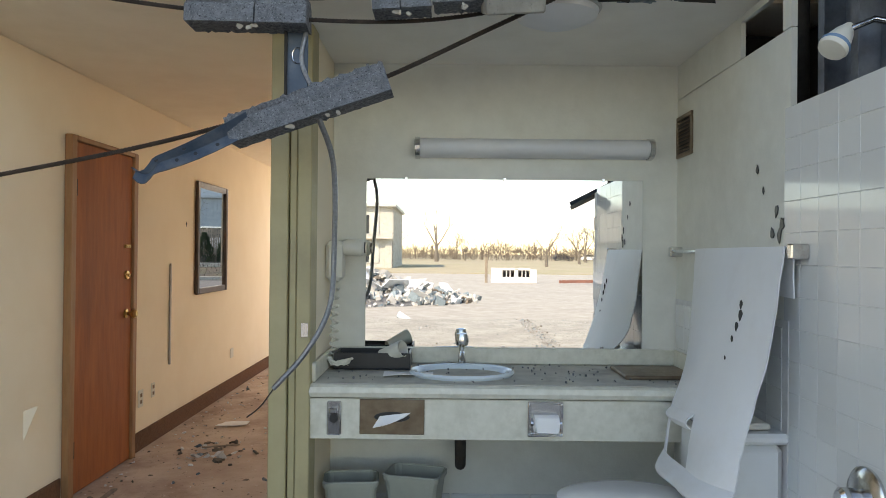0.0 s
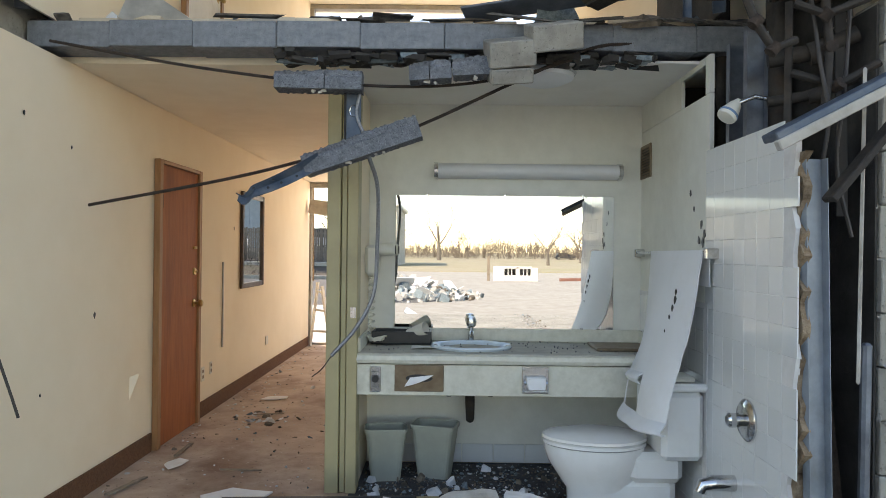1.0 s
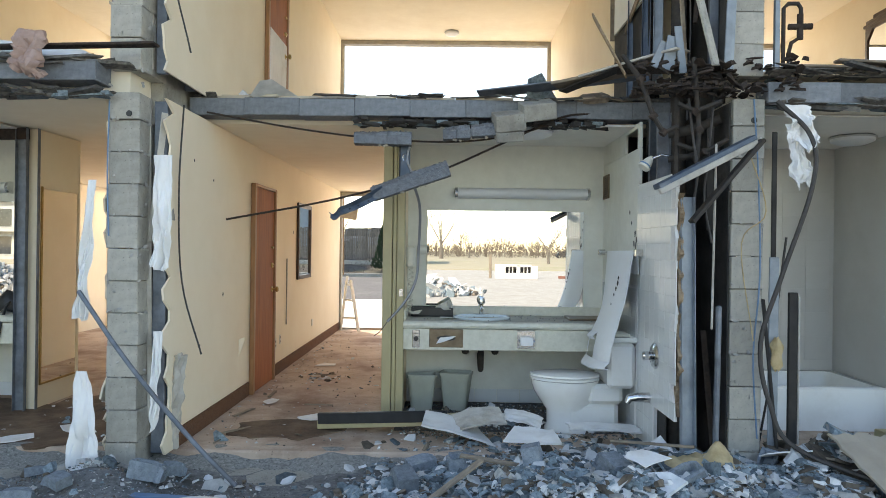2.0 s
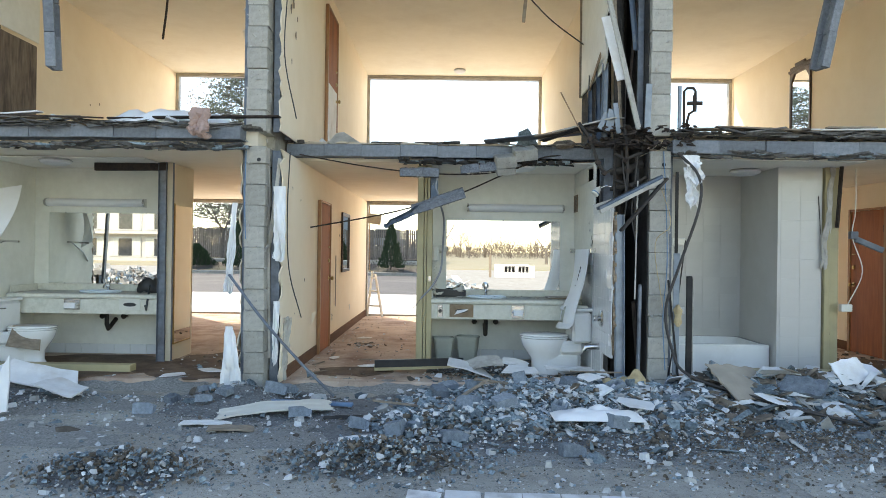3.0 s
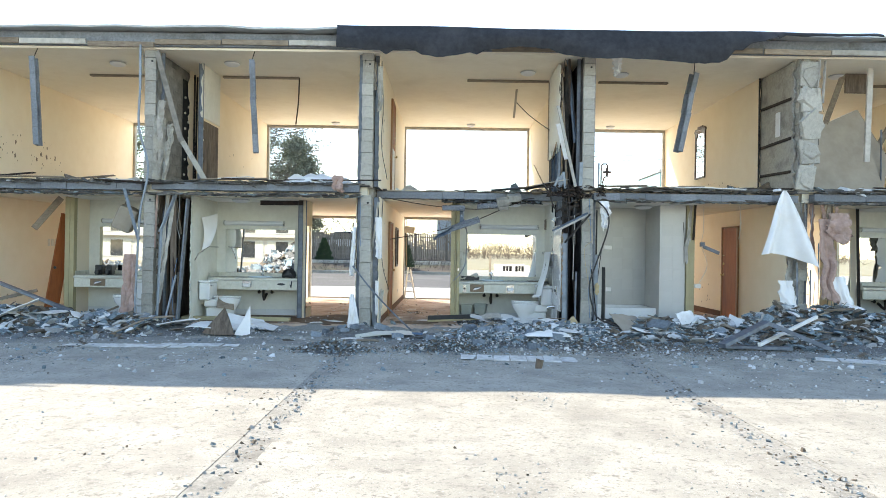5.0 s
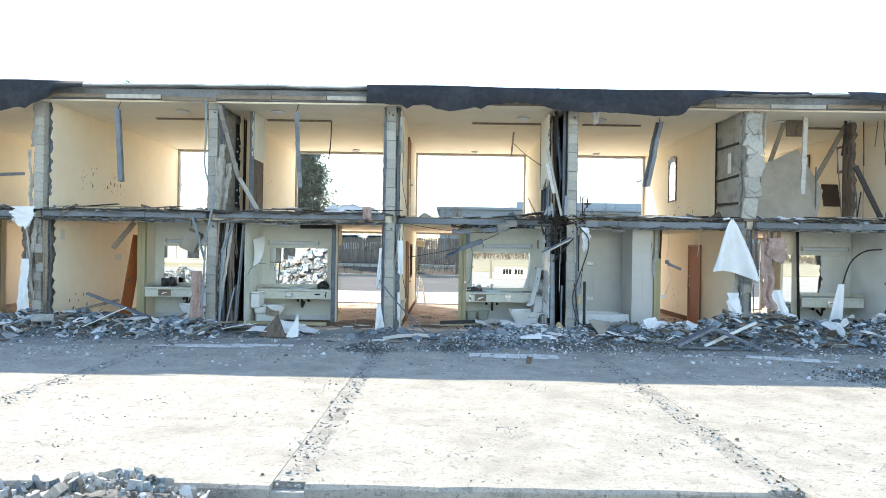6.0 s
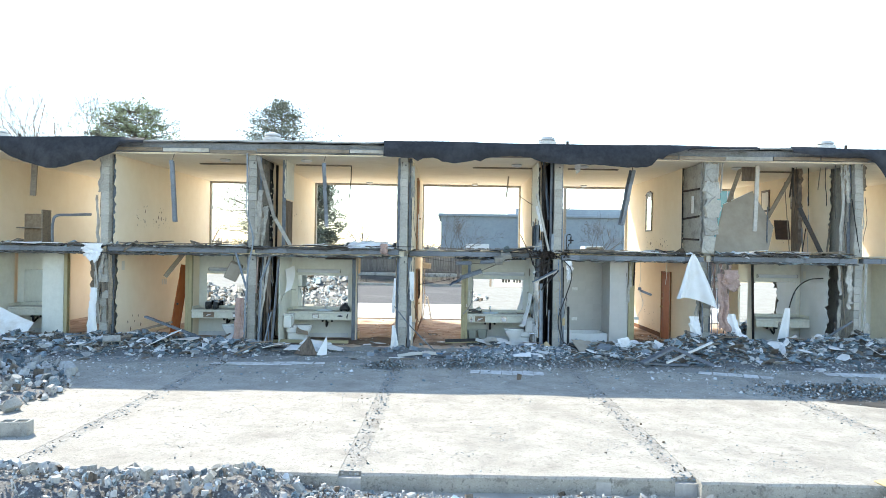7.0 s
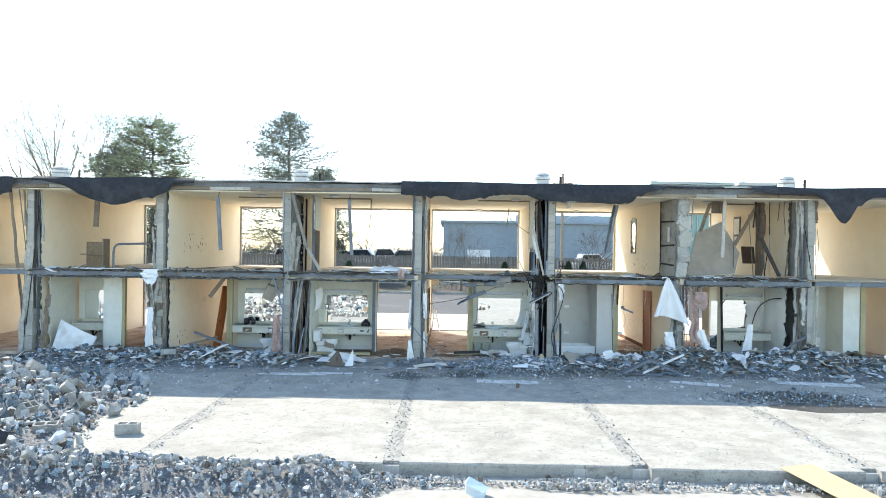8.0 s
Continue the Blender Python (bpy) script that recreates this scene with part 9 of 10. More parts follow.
rub_set("floor_chips", "plaster chips and litter on the corridor floor", ((0.1, M_RUB), (0.45, M_RUBW), (0.45, M_RUBB)),
        [(300, corridor, logs(0.006, 0.03), (0.2, 0.6)), (14, corridor, logs(0.05, 0.12), (0.06, 0.2)), (160, lambda: (-1.98 + abs(RB.gauss(0, 0.14)), RB.uniform(2.2, 8.5), FZ), logs(0.008, 0.04), (0.1, 0.4)), (60, lambda: (RB.gauss(-1.55, 0.14), RB.gauss(4.5, 0.2), FZ), logs(0.01, 0.1), (0.08, 0.3)), (200, lambda: (RB.uniform(-3.5, -2.5), RB.uniform(2, 8.5), FZ), logs(0.01, 0.07), (0.2, 0.5)),
         (200, lambda: (RB.uniform(3.9, 5.2), RB.uniform(2.2, 5), FZ), logs(0.01, 0.1), (0.2, 0.5)),
         (70, lambda: (RB.uniform(-0.5, 1.1), RB.uniform(2.3, 3.3), FZ), logs(0.02, 0.09), (0.2, 0.6))])


# debris along the upper floor edge
def edge_place():
    i = RB.randrange(1, 7)
    x = RB.uniform(WX[i] + 0.1, WX[i + 1] - 0.1)
    dens = 0.25 + 0.75 * (x > 5.5) + 0.6 * math.exp(-((x - 1.2) / 0.6) ** 2) + 0.5 * (x < -6)
    if RB.random() > dens * (0.35 if i == 4 else 1):
        return edge_place()
    return x, EDGE[i] + 0.03 + abs(RB.gauss(0, 0.22)), Z2 + 0.01


rub_set("edge_debris", "splintered boards and plaster along the upper floor edge", ((0.2, M_RUB), (0.35, M_RUBW), (0.45, M_RUBB)),
        [(420, edge_place, logs(0.03, 0.14), (0.15, 0.5)), (170, edge_place, logs(0.15, 0.55), (0.04, 0.12))])
SP = random.Random(55)
for k in range(46):
    i = SP.choice((1, 2, 2, 3, 3, 3, 5, 5, 6, 6, 6))
    x = SP.uniform(WX[i] + 0.2, WX[i + 1] - 0.9)
    a, L = SP.uniform(-14, 14), SP.uniform(0.4, 1.3)
    tagged(part("splinter_board", Shape().box(0, L, -SP.uniform(0.02, 0.06), 0.04, -0.008, 0.008, 0.003, pose(x, EDGE[i] + SP.uniform(-0.06, 0.3), Z2 + 0.03 + SP.uniform(0, 0.06), SP.uniform(-12, 12), SP.uniform(-4, 4), a)),
                SP.choice((M_LUMBER, M_LUMBER, M_DRYWALL, M_RUST))), "splintered board lying on the upper floor edge", "board", "splinter boards")
for k, (p0, p1, w, h, mt) in enumerate((((0.0, 2.42, Z2 + 0.02), (1.15, 2.15, Z2 + 0.11), 0.16, 0.012, M_STUD), ((0.55, 2.3, Z2 + 0.06), (1.3, 1.9, Z2 + 0.14), 0.2, 0.02, M_LUMBER), ((0.75, 2.2, Z2 + 0.1), (1.28, 1.75, Z2 + 0.17), 0.24, 0.016, M_DIRTYB),
                                            ((0.9, 2.0, Z2 + 0.1), (1.5, 1.7, Z2 + 0.04), 0.13, 0.014, M_RUST), ((0.6, 2.3, Z2 + 0.02), (1.0, 1.9, Z2 + 0.12), 0.1, 0.012, M_DARKMET))):
    tagged(stick("fallen_strip", p0, p1, w, h, mt, None, "", 0.003, 8 * (k % 3) - 8), "bent board or steel strip fallen across the floor edge", "strip", "fallen strips")
# ragged lath under the floor edges
rg = random.Random(66)
for i in range(1, 7):
    sh = Shape()
    for k in range(26):
        x = rg.uniform(WX[i] + 0.15, WX[i + 1] - 0.15) if i != 4 else rg.uniform(-0.9, 0.9)
        L = rg.uniform(0.1, 0.5) * (0.5 if i == 4 else 1)
        sh.chunk(pose(x, EDGE[i] + rg.uniform(0.0, 0.15), Z1 - rg.uniform(0.0, 0.02), rg.uniform(-14, 14), rg.uniform(-5, 5), rg.uniform(-8, 8)), L, 0.06, rg.uniform(0.015, 0.035), rg, 0.4)
    tagged(part("edge_fragments", sh, M_RUB), "broken concrete crumbs hanging under the floor edge", "rubble", "", "stuff")


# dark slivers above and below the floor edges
M_EDGE = surf("dark_lath", (0.055, 0.05, 0.045), (0.20, 0.188, 0.17), 30, 0.95, 0.6, 80, rnd=0.5, island=True)
rg = random.Random(67)
for i in range(1, 7):
    up_sh, lo_sh = Shape(), Shape()
    for k in range(22 if i == 4 else 120):
        x = rg.uniform(WX[i] + 0.1, WX[i + 1] - 0.1)
        L = rg.uniform(0.08, 0.55)
        up_sh.chunk(pose(x, EDGE[i] + rg.uniform(-0.05, 0.12), Z2 + rg.uniform(-0.025, 0.03 if i != 4 else 0.012), rg.gauss(0, 14), rg.gauss(0, 5), rg.gauss(0, 12)), L, rg.uniform(0.03, 0.12), rg.uniform(0.008, 0.025), rg, 0.5)
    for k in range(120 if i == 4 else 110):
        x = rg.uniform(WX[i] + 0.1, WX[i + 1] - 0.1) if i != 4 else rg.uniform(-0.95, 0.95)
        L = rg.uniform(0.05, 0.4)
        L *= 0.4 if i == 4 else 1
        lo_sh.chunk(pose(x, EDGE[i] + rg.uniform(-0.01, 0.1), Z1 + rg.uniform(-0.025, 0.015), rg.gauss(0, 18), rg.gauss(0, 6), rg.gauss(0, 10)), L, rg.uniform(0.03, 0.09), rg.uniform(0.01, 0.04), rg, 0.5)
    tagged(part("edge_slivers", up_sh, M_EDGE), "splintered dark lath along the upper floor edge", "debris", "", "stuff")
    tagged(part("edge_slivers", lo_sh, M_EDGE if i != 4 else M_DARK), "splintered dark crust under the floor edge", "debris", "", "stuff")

# dirt banked up against the edge of the room floors
def ramp():
    sh = Shape()
    nx, ys = 420, (1.62, 1.72, 1.8, 1.88, 1.95, 2.0, 2.05)
    zs = (-0.02, 0.0, 0.03, 0.06, 0.082, 0.088, 0.08)
    vs = [(-14 + 26 * i / nx, y + 0.11 * nz(i * 0.22, y, 4, 1.1) + 0.03 * nz(i * 0.9, y, 2), z + (0.03 * nz(i * 0.4, y * 3, 2, 1.3) if 0 < j < 6 else 0)) for i in range(nx + 1) for j, (y, z) in enumerate(zip(ys, zs))]
    sh.add(vs, [(i * 7 + j, i * 7 + 7 + j, i * 7 + 8 + j, i * 7 + 1 + j) for i in range(nx) for j in range(6)])
    return sh


tagged(part("banked_dirt", ramp(), M_DUSTP, None, "", True), "dirt and dust banked against the room floors", "dirt", "", "stuff")
# dusty gravel patches on the pads
rg = random.Random(68)
patch = Shape()
for k in range(64):
    cx, cy = rg.uniform(-12, 11), rg.uniform(-0.4, 1.4)
    if -2.9 < cx < 1 and cy < -1.7:
        continue
    R, ph = rg.uniform(0.3, 0.9), rg.uniform(0, 9)
    zt = 0.0025 + 0.00006 * k
    ring = [(cx + R * 1.5 * (1 + 0.5 * nz(math.cos(a), math.sin(a), ph, 1.8)) * math.cos(a), min(1.9, max(-1.4, cy + R * 0.6 * (1 + 0.5 * nz(math.cos(a), math.sin(a), ph + 4, 2.4)) * math.sin(a))), zt) for a in [j * 6.2832 / 44 for j in range(44)]]
    patch.rings([ring, [(x, y, 0.001) for x, y, z in ring]], caps=True)
tagged(part("gravel_dust", patch, M_DUSTP), "thin patches of grey gravel dust on the concrete", "dust", "", "stuff")


# ---- single pieces that can be told apart ----
def hollow_block(name="concrete_block"):
    """A two-core concrete block."""
    sh = Shape()
    for a in ((-0.195, 0.195, -0.095, -0.065), (-0.195, 0.195, 0.065, 0.095), (-0.195, -0.165, -0.0645, 0.0645), (-0.015, 0.015, -0.0645, 0.0645), (0.165, 0.195, -0.0645, 0.0645)):
        sh.box(a[0], a[1], a[2], a[3], 0, 0.19, 0.003)
    return sh


HB = hollow_block().mesh("concrete_block", M_CMU)
M_BLKB = surf("blue_grey_block", (0.16, 0.19, 0.22), (0.31, 0.355, 0.395), 22, 0.95, 0.7, 130, con=(0.3, 0.7), stain=(0.17, 0.20, 0.23), sscale=6, samt=0.5, rnd=0.25, speck=[((0.42, 0.44, 0.46), 190, 0.62, 0.7), ((0.05, 0.055, 0.06), 170, 0.62, 0.7)])


def block_stub(seed, L=0.3, w=0.19, h=0.13):
    """A piece of block: square faces on three sides, a crumbled break at one end, some with half a core."""
    r = random.Random(seed)
    sh, rings, n = Shape(), [], 9
    hollow = seed % 3 == 1
    for k in range(n + 1):
        x = -L / 2 + L * k / n
        e = max(0.0, (k - 5) / 4.0)
        j = lambda a=1.0: r.uniform(-1, 1) * (0.003 + 0.022 * e * a)
        top = h / 2 - e * e * 0.05 * r.uniform(0.4, 1.4)
        dip = h * 0.6 if hollow and 1 < k < 8 else 0.0
        rings.append([(x, -w / 2 + j(), -h / 2), (x, w / 2 + j(), -h / 2), (x + j(), w / 2 - 0.03 * e + j(), top), (x + j(), w * 0.3, top + j(0.5)), (x, w * 0.22, top - dip), (x, -w * 0.22, top - dip), (x + j(), -w * 0.3, top + j(0.5)), (x + j(), -w / 2 + 0.03 * e + j(), top)])
    return sh.rings(rings)


BL = [block_stub(k, 0.26 + 0.03 * (k % 4), 0.17 + 0.02 * (k % 2), 0.11 + 0.025 * (k % 3)).mesh("block_fragment", M_BLKB) for k in range(6)]
BLP = [block_stub(k + 10, 0.3, 0.19, 0.16).mesh("block_fragment", M_CMU) for k in range(6)]
PL = []
for k in range(6):
    r = random.Random(40 + k)
    pts = [(math.cos(a) * r.uniform(0.12, 0.34) * 1.3, math.sin(a) * r.uniform(0.12, 0.3)) for a in [j * 6.283 / 8 for j in range(8)]]
    PL.append(Shape().rings([[(x, y, 0.02 * nz(x, y, k, 3)) for x, y in pts], [(x * 0.985, y * 0.985, 0.013 + 0.02 * nz(x, y, k, 3)) for x, y in pts]]).mesh("plasterboard_piece", M_DRYWALL))
WDM = [B(-0.5, 0.5, -0.045, 0.045, -0.019, 0.019, 0.004).mesh("broken_plank", M_LUMBER), B(-0.35, 0.35, -0.03, 0.03, -0.01, 0.01, 0.003).mesh("broken_plank", M_LUMBER)]


def put(mesh, name, label, cat, grp, m, sc=1.0):
    ob = new(name, mesh)
    ob.matrix_world = m @ Matrix.Diagonal((sc, sc, sc, 1))
    return tagged(ob, label, cat, grp)


PZ = random.Random(202)
for k in range(60):
    x, y, z = near_front()()
    s = PZ.uniform(0.3, 0.62)
    put(BL[k % 6], "block_fragment", "broken grey concrete block lying in the rubble", "concrete block", "block fragments", pose(x, min(y, 1.55), z + 0.05 * s, PZ.gauss(0, 18), PZ.gauss(0, 18), PZ.uniform(0, 360)), s)
for k in range(54):
    x, y, z = near_front()()
    s = PZ.uniform(0.3, 0.75)
    put(PL[k % 6], "plasterboard_piece", "broken white plasterboard piece in the rubble", "plasterboard", "plasterboard pieces", pose(x, min(y, 1.7), z + 0.07, PZ.gauss(0, 20), PZ.gauss(0, 20), PZ.uniform(0, 360)), s)
for k in range(40):
    x, y, z = near_front()()
    put(WDM[k % 2], "broken_plank", "splintered brown plank in the rubble", "plank", "broken planks", pose(x, min(y, 1.5), z + 0.07, PZ.gauss(0, 12), PZ.gauss(0, 10), PZ.uniform(-50, 50)), PZ.uniform(0.35, 0.85))
for x, y, z, rx, rz in ((-9.2, 0.75, 0.2, -50, 24), (-9.75, 0.7, 0.12, 90, 40), (9.6, 1.1, 0.4, -60, 10), (10.1, 1.0, 0.3, 70, -20), (-6.95, -6.45, 0.0, 0, 5), (-8.3, -6.6, 0.02, 8, 20), (-8.9, -6.2, 0.05, 90, 15)):
    put(HB, "concrete_block", "whole hollow concrete block lying on the ground", "concrete block", "hollow blocks", pose(x, y, z, rx, 0, rz))
for x, y, rz, s in ((-2.62, 1.38, 30, 0.6), (-2.85, 1.2, 70, 0.6), (-2.5, 1.02, 12, 0.7), (-1.95, 1.36, 4, 0.95), (-1.85, 1.5, 40, 0.6), (-2.35, 1.12, 150, 0.7), (-2.95, 0.85, 10, 0.8), (-1.05, 0.33, 4, 0.75), (-0.75, 0.18, 80, 0.9), (-0.32, 0.05, 12, 0.9), (0.1, 0.55, 20, 0.8), (0.55, 0.62, 70, 0.9), (-0.45, 1.28, 110, 0.9), (-0.15, 1.5, 100, 0.8), (0.5, -0.2, 10, 0.8), (-0.6, 0.3, 60, 0.7), (0.95, 0.3, 25, 0.9), (-0.2, 0.75, 140, 0.8), (-1.6, 0.75, 12, 0.9), (0.3, 1.4, 80, 0.8), (-0.35, 1.6, 20, 0.75), (-0.1, 1.75, 50, 0.7), (0.75, 1.3, 110, 0.9)):
    put(BL[int(rz) % 6], "block_fragment", "blue-grey concrete block fragment before the bathroom", "concrete block", "block fragments", pose(x, y, zone_height(x, y) + 0.035, 14 * math.sin(rz), 12 * math.cos(rz * 3), rz), s * 0.78)
for x, y, rz, s in ((-1.2, 2.75, 20, 0.6), (-1.75, 3.3, 70, 0.35), (-1.6, 5.2, 10, 0.4), (-2.9, 2.3, 130, 0.6), (-3.2, 2.05, 40, 0.5)):
    put(PL[int(rz) % 6], "plasterboard_piece", "broken plasterboard piece on the corridor floor", "plasterboard", "plasterboard pieces", pose(x, y, FZ + 0.012, 0, 0, rz), s)
for x, y, rz, s in ((-1.85, 2.9, 80, 0.5), (-1.5, 4.6, 30, 0.35), (-1.8, 3.6, 95, 0.5), (-1.3, 3.2, 10, 0.35), (-1.75, 2.35, 60, 0.45)):
    put(WDM[1], "broken_plank", "splintered brown plank on the corridor floor", "plank", "broken planks", pose(x, y, FZ + 0.012, 0, 3, rz), s)
# long fallen pieces
for p0, p1, w, h, mt, nm, lb in (
        ((-1.15, 2.45, FZ + 0.05), (-0.1, 2.35, FZ + 0.12), 0.14, 0.06, M_TAN, "fallen_jamb", "fallen tan steel jamb in the rubble"),
        ((-1.15, 2.38, FZ + 0.1), (-0.2, 2.3, FZ + 0.15), 0.03, 0.08, M_BLACK, "fallen_strip", "dark strip lying along the fallen jamb"),
        ((2.7, 1.95, 0.24), (4.6, 2.05, 0.22), 0.16, 0.05, M_TAN, "fallen_jamb", "long tan board across the tub alcove front"),
        ((3.3, -0.2, 0.1), (4.1, 0.1, 0.42), 0.16, 0.06, M_STUD, "bent_channel", "bent blue-grey steel channel on the ground"),
        ((4.1, 0.1, 0.42), (4.95, -0.15, 0.06), 0.16, 0.06, M_STUD, "bent_channel", "bent blue-grey steel channel on the ground"),
        ((3.4, 0.1, 0.05), (4.4, -0.05, 0.05), 0.18, 0.05, M_STUD, "bent_channel", "flat blue-grey steel channel on the ground"),
        ((3.9, -0.1, 0.1), (5.3, 0.9, 0.45), 0.05, 0.05, M_DRYWALL, "fallen_stud", "pale fallen stud slanting over the rubble"),
        ((-8.9, 1.9, 0.75), (-7.3, 1.4, 0.3), 0.09, 0.05, M_STUD, "fallen_stud", "grey fallen stud slanting over the rubble"),
        ((-9.4, 1.6, 0.3), (-8.2, 1.9, 0.62), 0.06, 0.06, M_LUMBER, "fallen_stud", "brown fallen stud slanting over the rubble"),
        ((6.8, 1.6, 0.45), (7.4, 1.2, 0.15), 0.08, 0.05, M_DARKMET, "fallen_stud", "dark bent stud at the bathroom opening"),
        ((8.4, 1.9, 0.35), (9.1, 1.6, 0.95), 0.05, 0.05, M_STUD, "fallen_stud", "grey fallen stud leaning on the column"),
        ((-2.0, 1.15, 0.05), (-1.2, 1.05, 0.05), 0.06, 0.03, M_BLUEW, "fallen_strip", "flat blue strip in the rubble")):
    tagged(stick(nm, p0, p1, w, h, mt), lb, "board" if "board" in nm or "jamb" in nm else "stud")
def slab_piece(name, label, cat, c, L, w, rz, mat, tilt=(0, 0), thick=0.014, bow=0.02, seed=1):
    """A torn flat piece with an uneven outline, slightly bowed."""
    m = pose(c[0], c[1], c[2], tilt[0], tilt[1], rz)

    def fn(u, v):
        x = (u - 0.5) * L * (1 + 0.10 * nz(v * 5, seed, 1)) + 0.05 * L * nz(v * 13, seed, 7) * abs(2 * u - 1)
        y = (v - 0.5) * w * (1 - 0.3 * abs(nz(u * 2.3, seed, 2)) - 0.12 * abs(nz(u * 11, seed, 3)))
        return m @ Vector((x, y, bow * math.sin(u * 3.1) + 0.01 * nz(u * 4, v * 4, seed)))
    return tagged(part(name, Shape().sheet(fn, 16, 8, thick), mat), label, cat)


for k, (c, L, w, rz, mt, tl, bw, nm, lb) in enumerate((
        ((-1.83, 0.83, 0.045), 0.92, 0.26, 13, M_PLASTIC, (6, -3), 0.035, "fallen_board", "long pale plasterboard sheet lying by the column"),
        ((-1.22, 0.72, 0.014), 0.34, 0.09, 8, M_DARK, (0, 0), 0.005, "dark_scrap", "flat charred scrap on the concrete"),
        ((-2.28, 0.44, 0.02), 0.38, 0.12, 4, M_DRYWALL, (0, 2), 0.012, "plaster_scrap", "thin white plasterboard scrap on the concrete"),
        ((-2.03, 0.28, 0.025), 0.34, 0.13, 12, M_LUMBER, (3, 3), 0.01, "plywood_scrap", "orange-brown plywood scrap with white paper"),
        ((-0.98, 0.02, 0.02), 0.34, 0.2, 15, M_DRYWALL, (2, 0), 0.012, "plaster_scrap", "flat white plasterboard piece on the concrete"),
        ((0.02, 2.2, 0.24), 0.36, 0.24, 10, M_DIRTYB, (16, -8), 0.03, "plaster_scrap", "dirty plasterboard sheet on the rubble by the bins"),
        ((0.34, 2.28, 0.23), 0.28, 0.18, -14, M_DRYWALL, (12, 10), 0.02, "plaster_scrap", "white plasterboard corner on the rubble"),
        ((0.9, 2.18, 0.2), 0.5, 0.16, 2, M_DRYWALL, (4, 2), 0.01, "plaster_scrap", "pale board lying under the toilet"),
        ((2.3, 1.2, 0.26), 0.55, 0.5, 22, M_GREYP, (30, 6), 0.02, "grey_board", "beige wall panel leaning on the rubble"),
        ((2.75, 1.05, 0.27), 0.36, 0.2, -48, M_BLKB, (40, 0), 0.0, "slate_piece", "blue-grey flat block face on the rubble"),
        ((3.3, 1.3, 0.36), 0.3, 0.26, 12, M_DRYWALL, (50, -10), 0.02, "plaster_scrap", "white plasterboard piece standing in the rubble"))):
    slab_piece(nm, lb, "board" if "board" in nm else "scrap", c, L, w, rz, mt, tl, 0.04 if mt is M_BLKB else 0.014, bw, 30 + k)
BIG = ((-4.6, 0.9, 0.14, 0.9, 0.42, 8), (-5.35, 1.15, 0.16, 0.7, 0.3, 30), (-3.9, 1.3, 0.12, 0.5, 0.25, -20), (-4.4, 1.75, 0.14, 0.9, 0.3, 5), (5.0, 1.0, 0.36, 0.8, 0.3, -8), (-8.0, 0.95, 0.35, 0.9, 0.5, 20), (-7.5, 1.1, 0.3, 0.6, 0.4, -30), (-0.15, 2.15, 0.2, 0.55, 0.3, 14), (0.35, 1.75, 0.26, 0.36, 0.24, -10), (8.3, 0.9, 0.4, 0.7, 0.4, 12))
for k, (x, y, z, L, w, rz) in enumerate(BIG):
    m = pose(x, y, z, PZ.gauss(0, 14), PZ.gauss(0, 10), rz)
    tagged(part("bent_board", Shape().sheet(lambda u, v: m @ Vector(((u - 0.5) * L * (1 - 0.3 * v), (v - 0.5) * w, 0.02 * math.sin(u * 3.1 + k) + 0.015 * nz(u * 3, v * 3, k))), 10, 6, 0.014), M_DRYWALL, None, "", True),
           "large bent plasterboard sheet lying on the rubble", "plasterboard", "bent boards")
def shard(name, a, b, c, mat, label, cat):
    """A broken three-cornered plate of some thickness."""
    a, b, c = Vector(a), Vector(b), Vector(c)
    off = (b - a).cross(c - a).normalized() * 0.02
    ring = [a, a.lerp(b, 0.5) + Vector((0, 0, -0.02)), b, b.lerp(c, 0.6) + Vector((0.01, 0, 0.0)), c, c.lerp(a, 0.5) + Vector((0.015, 0, 0.01))]
    return tagged(part(name, Shape().rings([ring, [p + off for p in ring]]), mat), label, cat)


shard("dark_shard", (-4.78, 0.72, 0.04), (-4.2, 0.55, 0.04), (-4.42, 0.75, 0.46), M_BROWNW, "dark brown pointed board standing in the rubble", "board")
shard("white_shard", (-4.22, 0.6, 0.04), (-3.97, 0.62, 0.05), (-3.99, 0.68, 0.5), M_DRYWALL, "white pointed plasterboard shard standing in the rubble", "plasterboard")
M_OLDTILE = surf("dirty_floor_tile", (0.62, 0.615, 0.60), (0.78, 0.775, 0.76), 9, 0.6, 0.2, 60, stain=(0.30, 0.285, 0.26), sscale=4.0, samt=0.6, sharp=(0.46, 0.62), rnd=0.12)
# strips of floor tiles left on the pads
for grp, x0, y0, n, w, d, rz in (("near strip", -0.63, -1.36, 7, 0.225, 0.42, -3), ("right strip", 4.3, -0.95, 5, 0.3, 0.34, -20), ("left strip", -6.3, -0.75, 6, 0.3, 0.28, 1), ("middle left strip", -5.0, -0.55, 4, 0.3, 0.25, 2), ("far right strip", 7.1, -0.9, 7, 0.3, 0.4, -8)):
    e = thing("tile_strip", "strip of dusty white floor tiles remaining on the concrete", "floor tiles", "", pose(x0, y0, 0, 0, 0, rz))
    for k in range(n):
        part("tile", Shape().chunk(pose(k * w + w / 2, d / 2, 0.011, RB.uniform(-0.4, 0.4), RB.uniform(-0.4, 0.4), RB.uniform(-1, 1)), w * 0.98, d, 0.014, RB, 0.08 if 0 < k < n - 1 else 0.4), M_OLDTILE, e)
tagged(part("brick", Shape().chunk(pose(0.35, -1.9, 0.06, 6, 10, 12), 0.09, 0.07, 0.13, random.Random(8), 0.35), M_BROWNW), "single dark brown brick on the concrete", "brick")
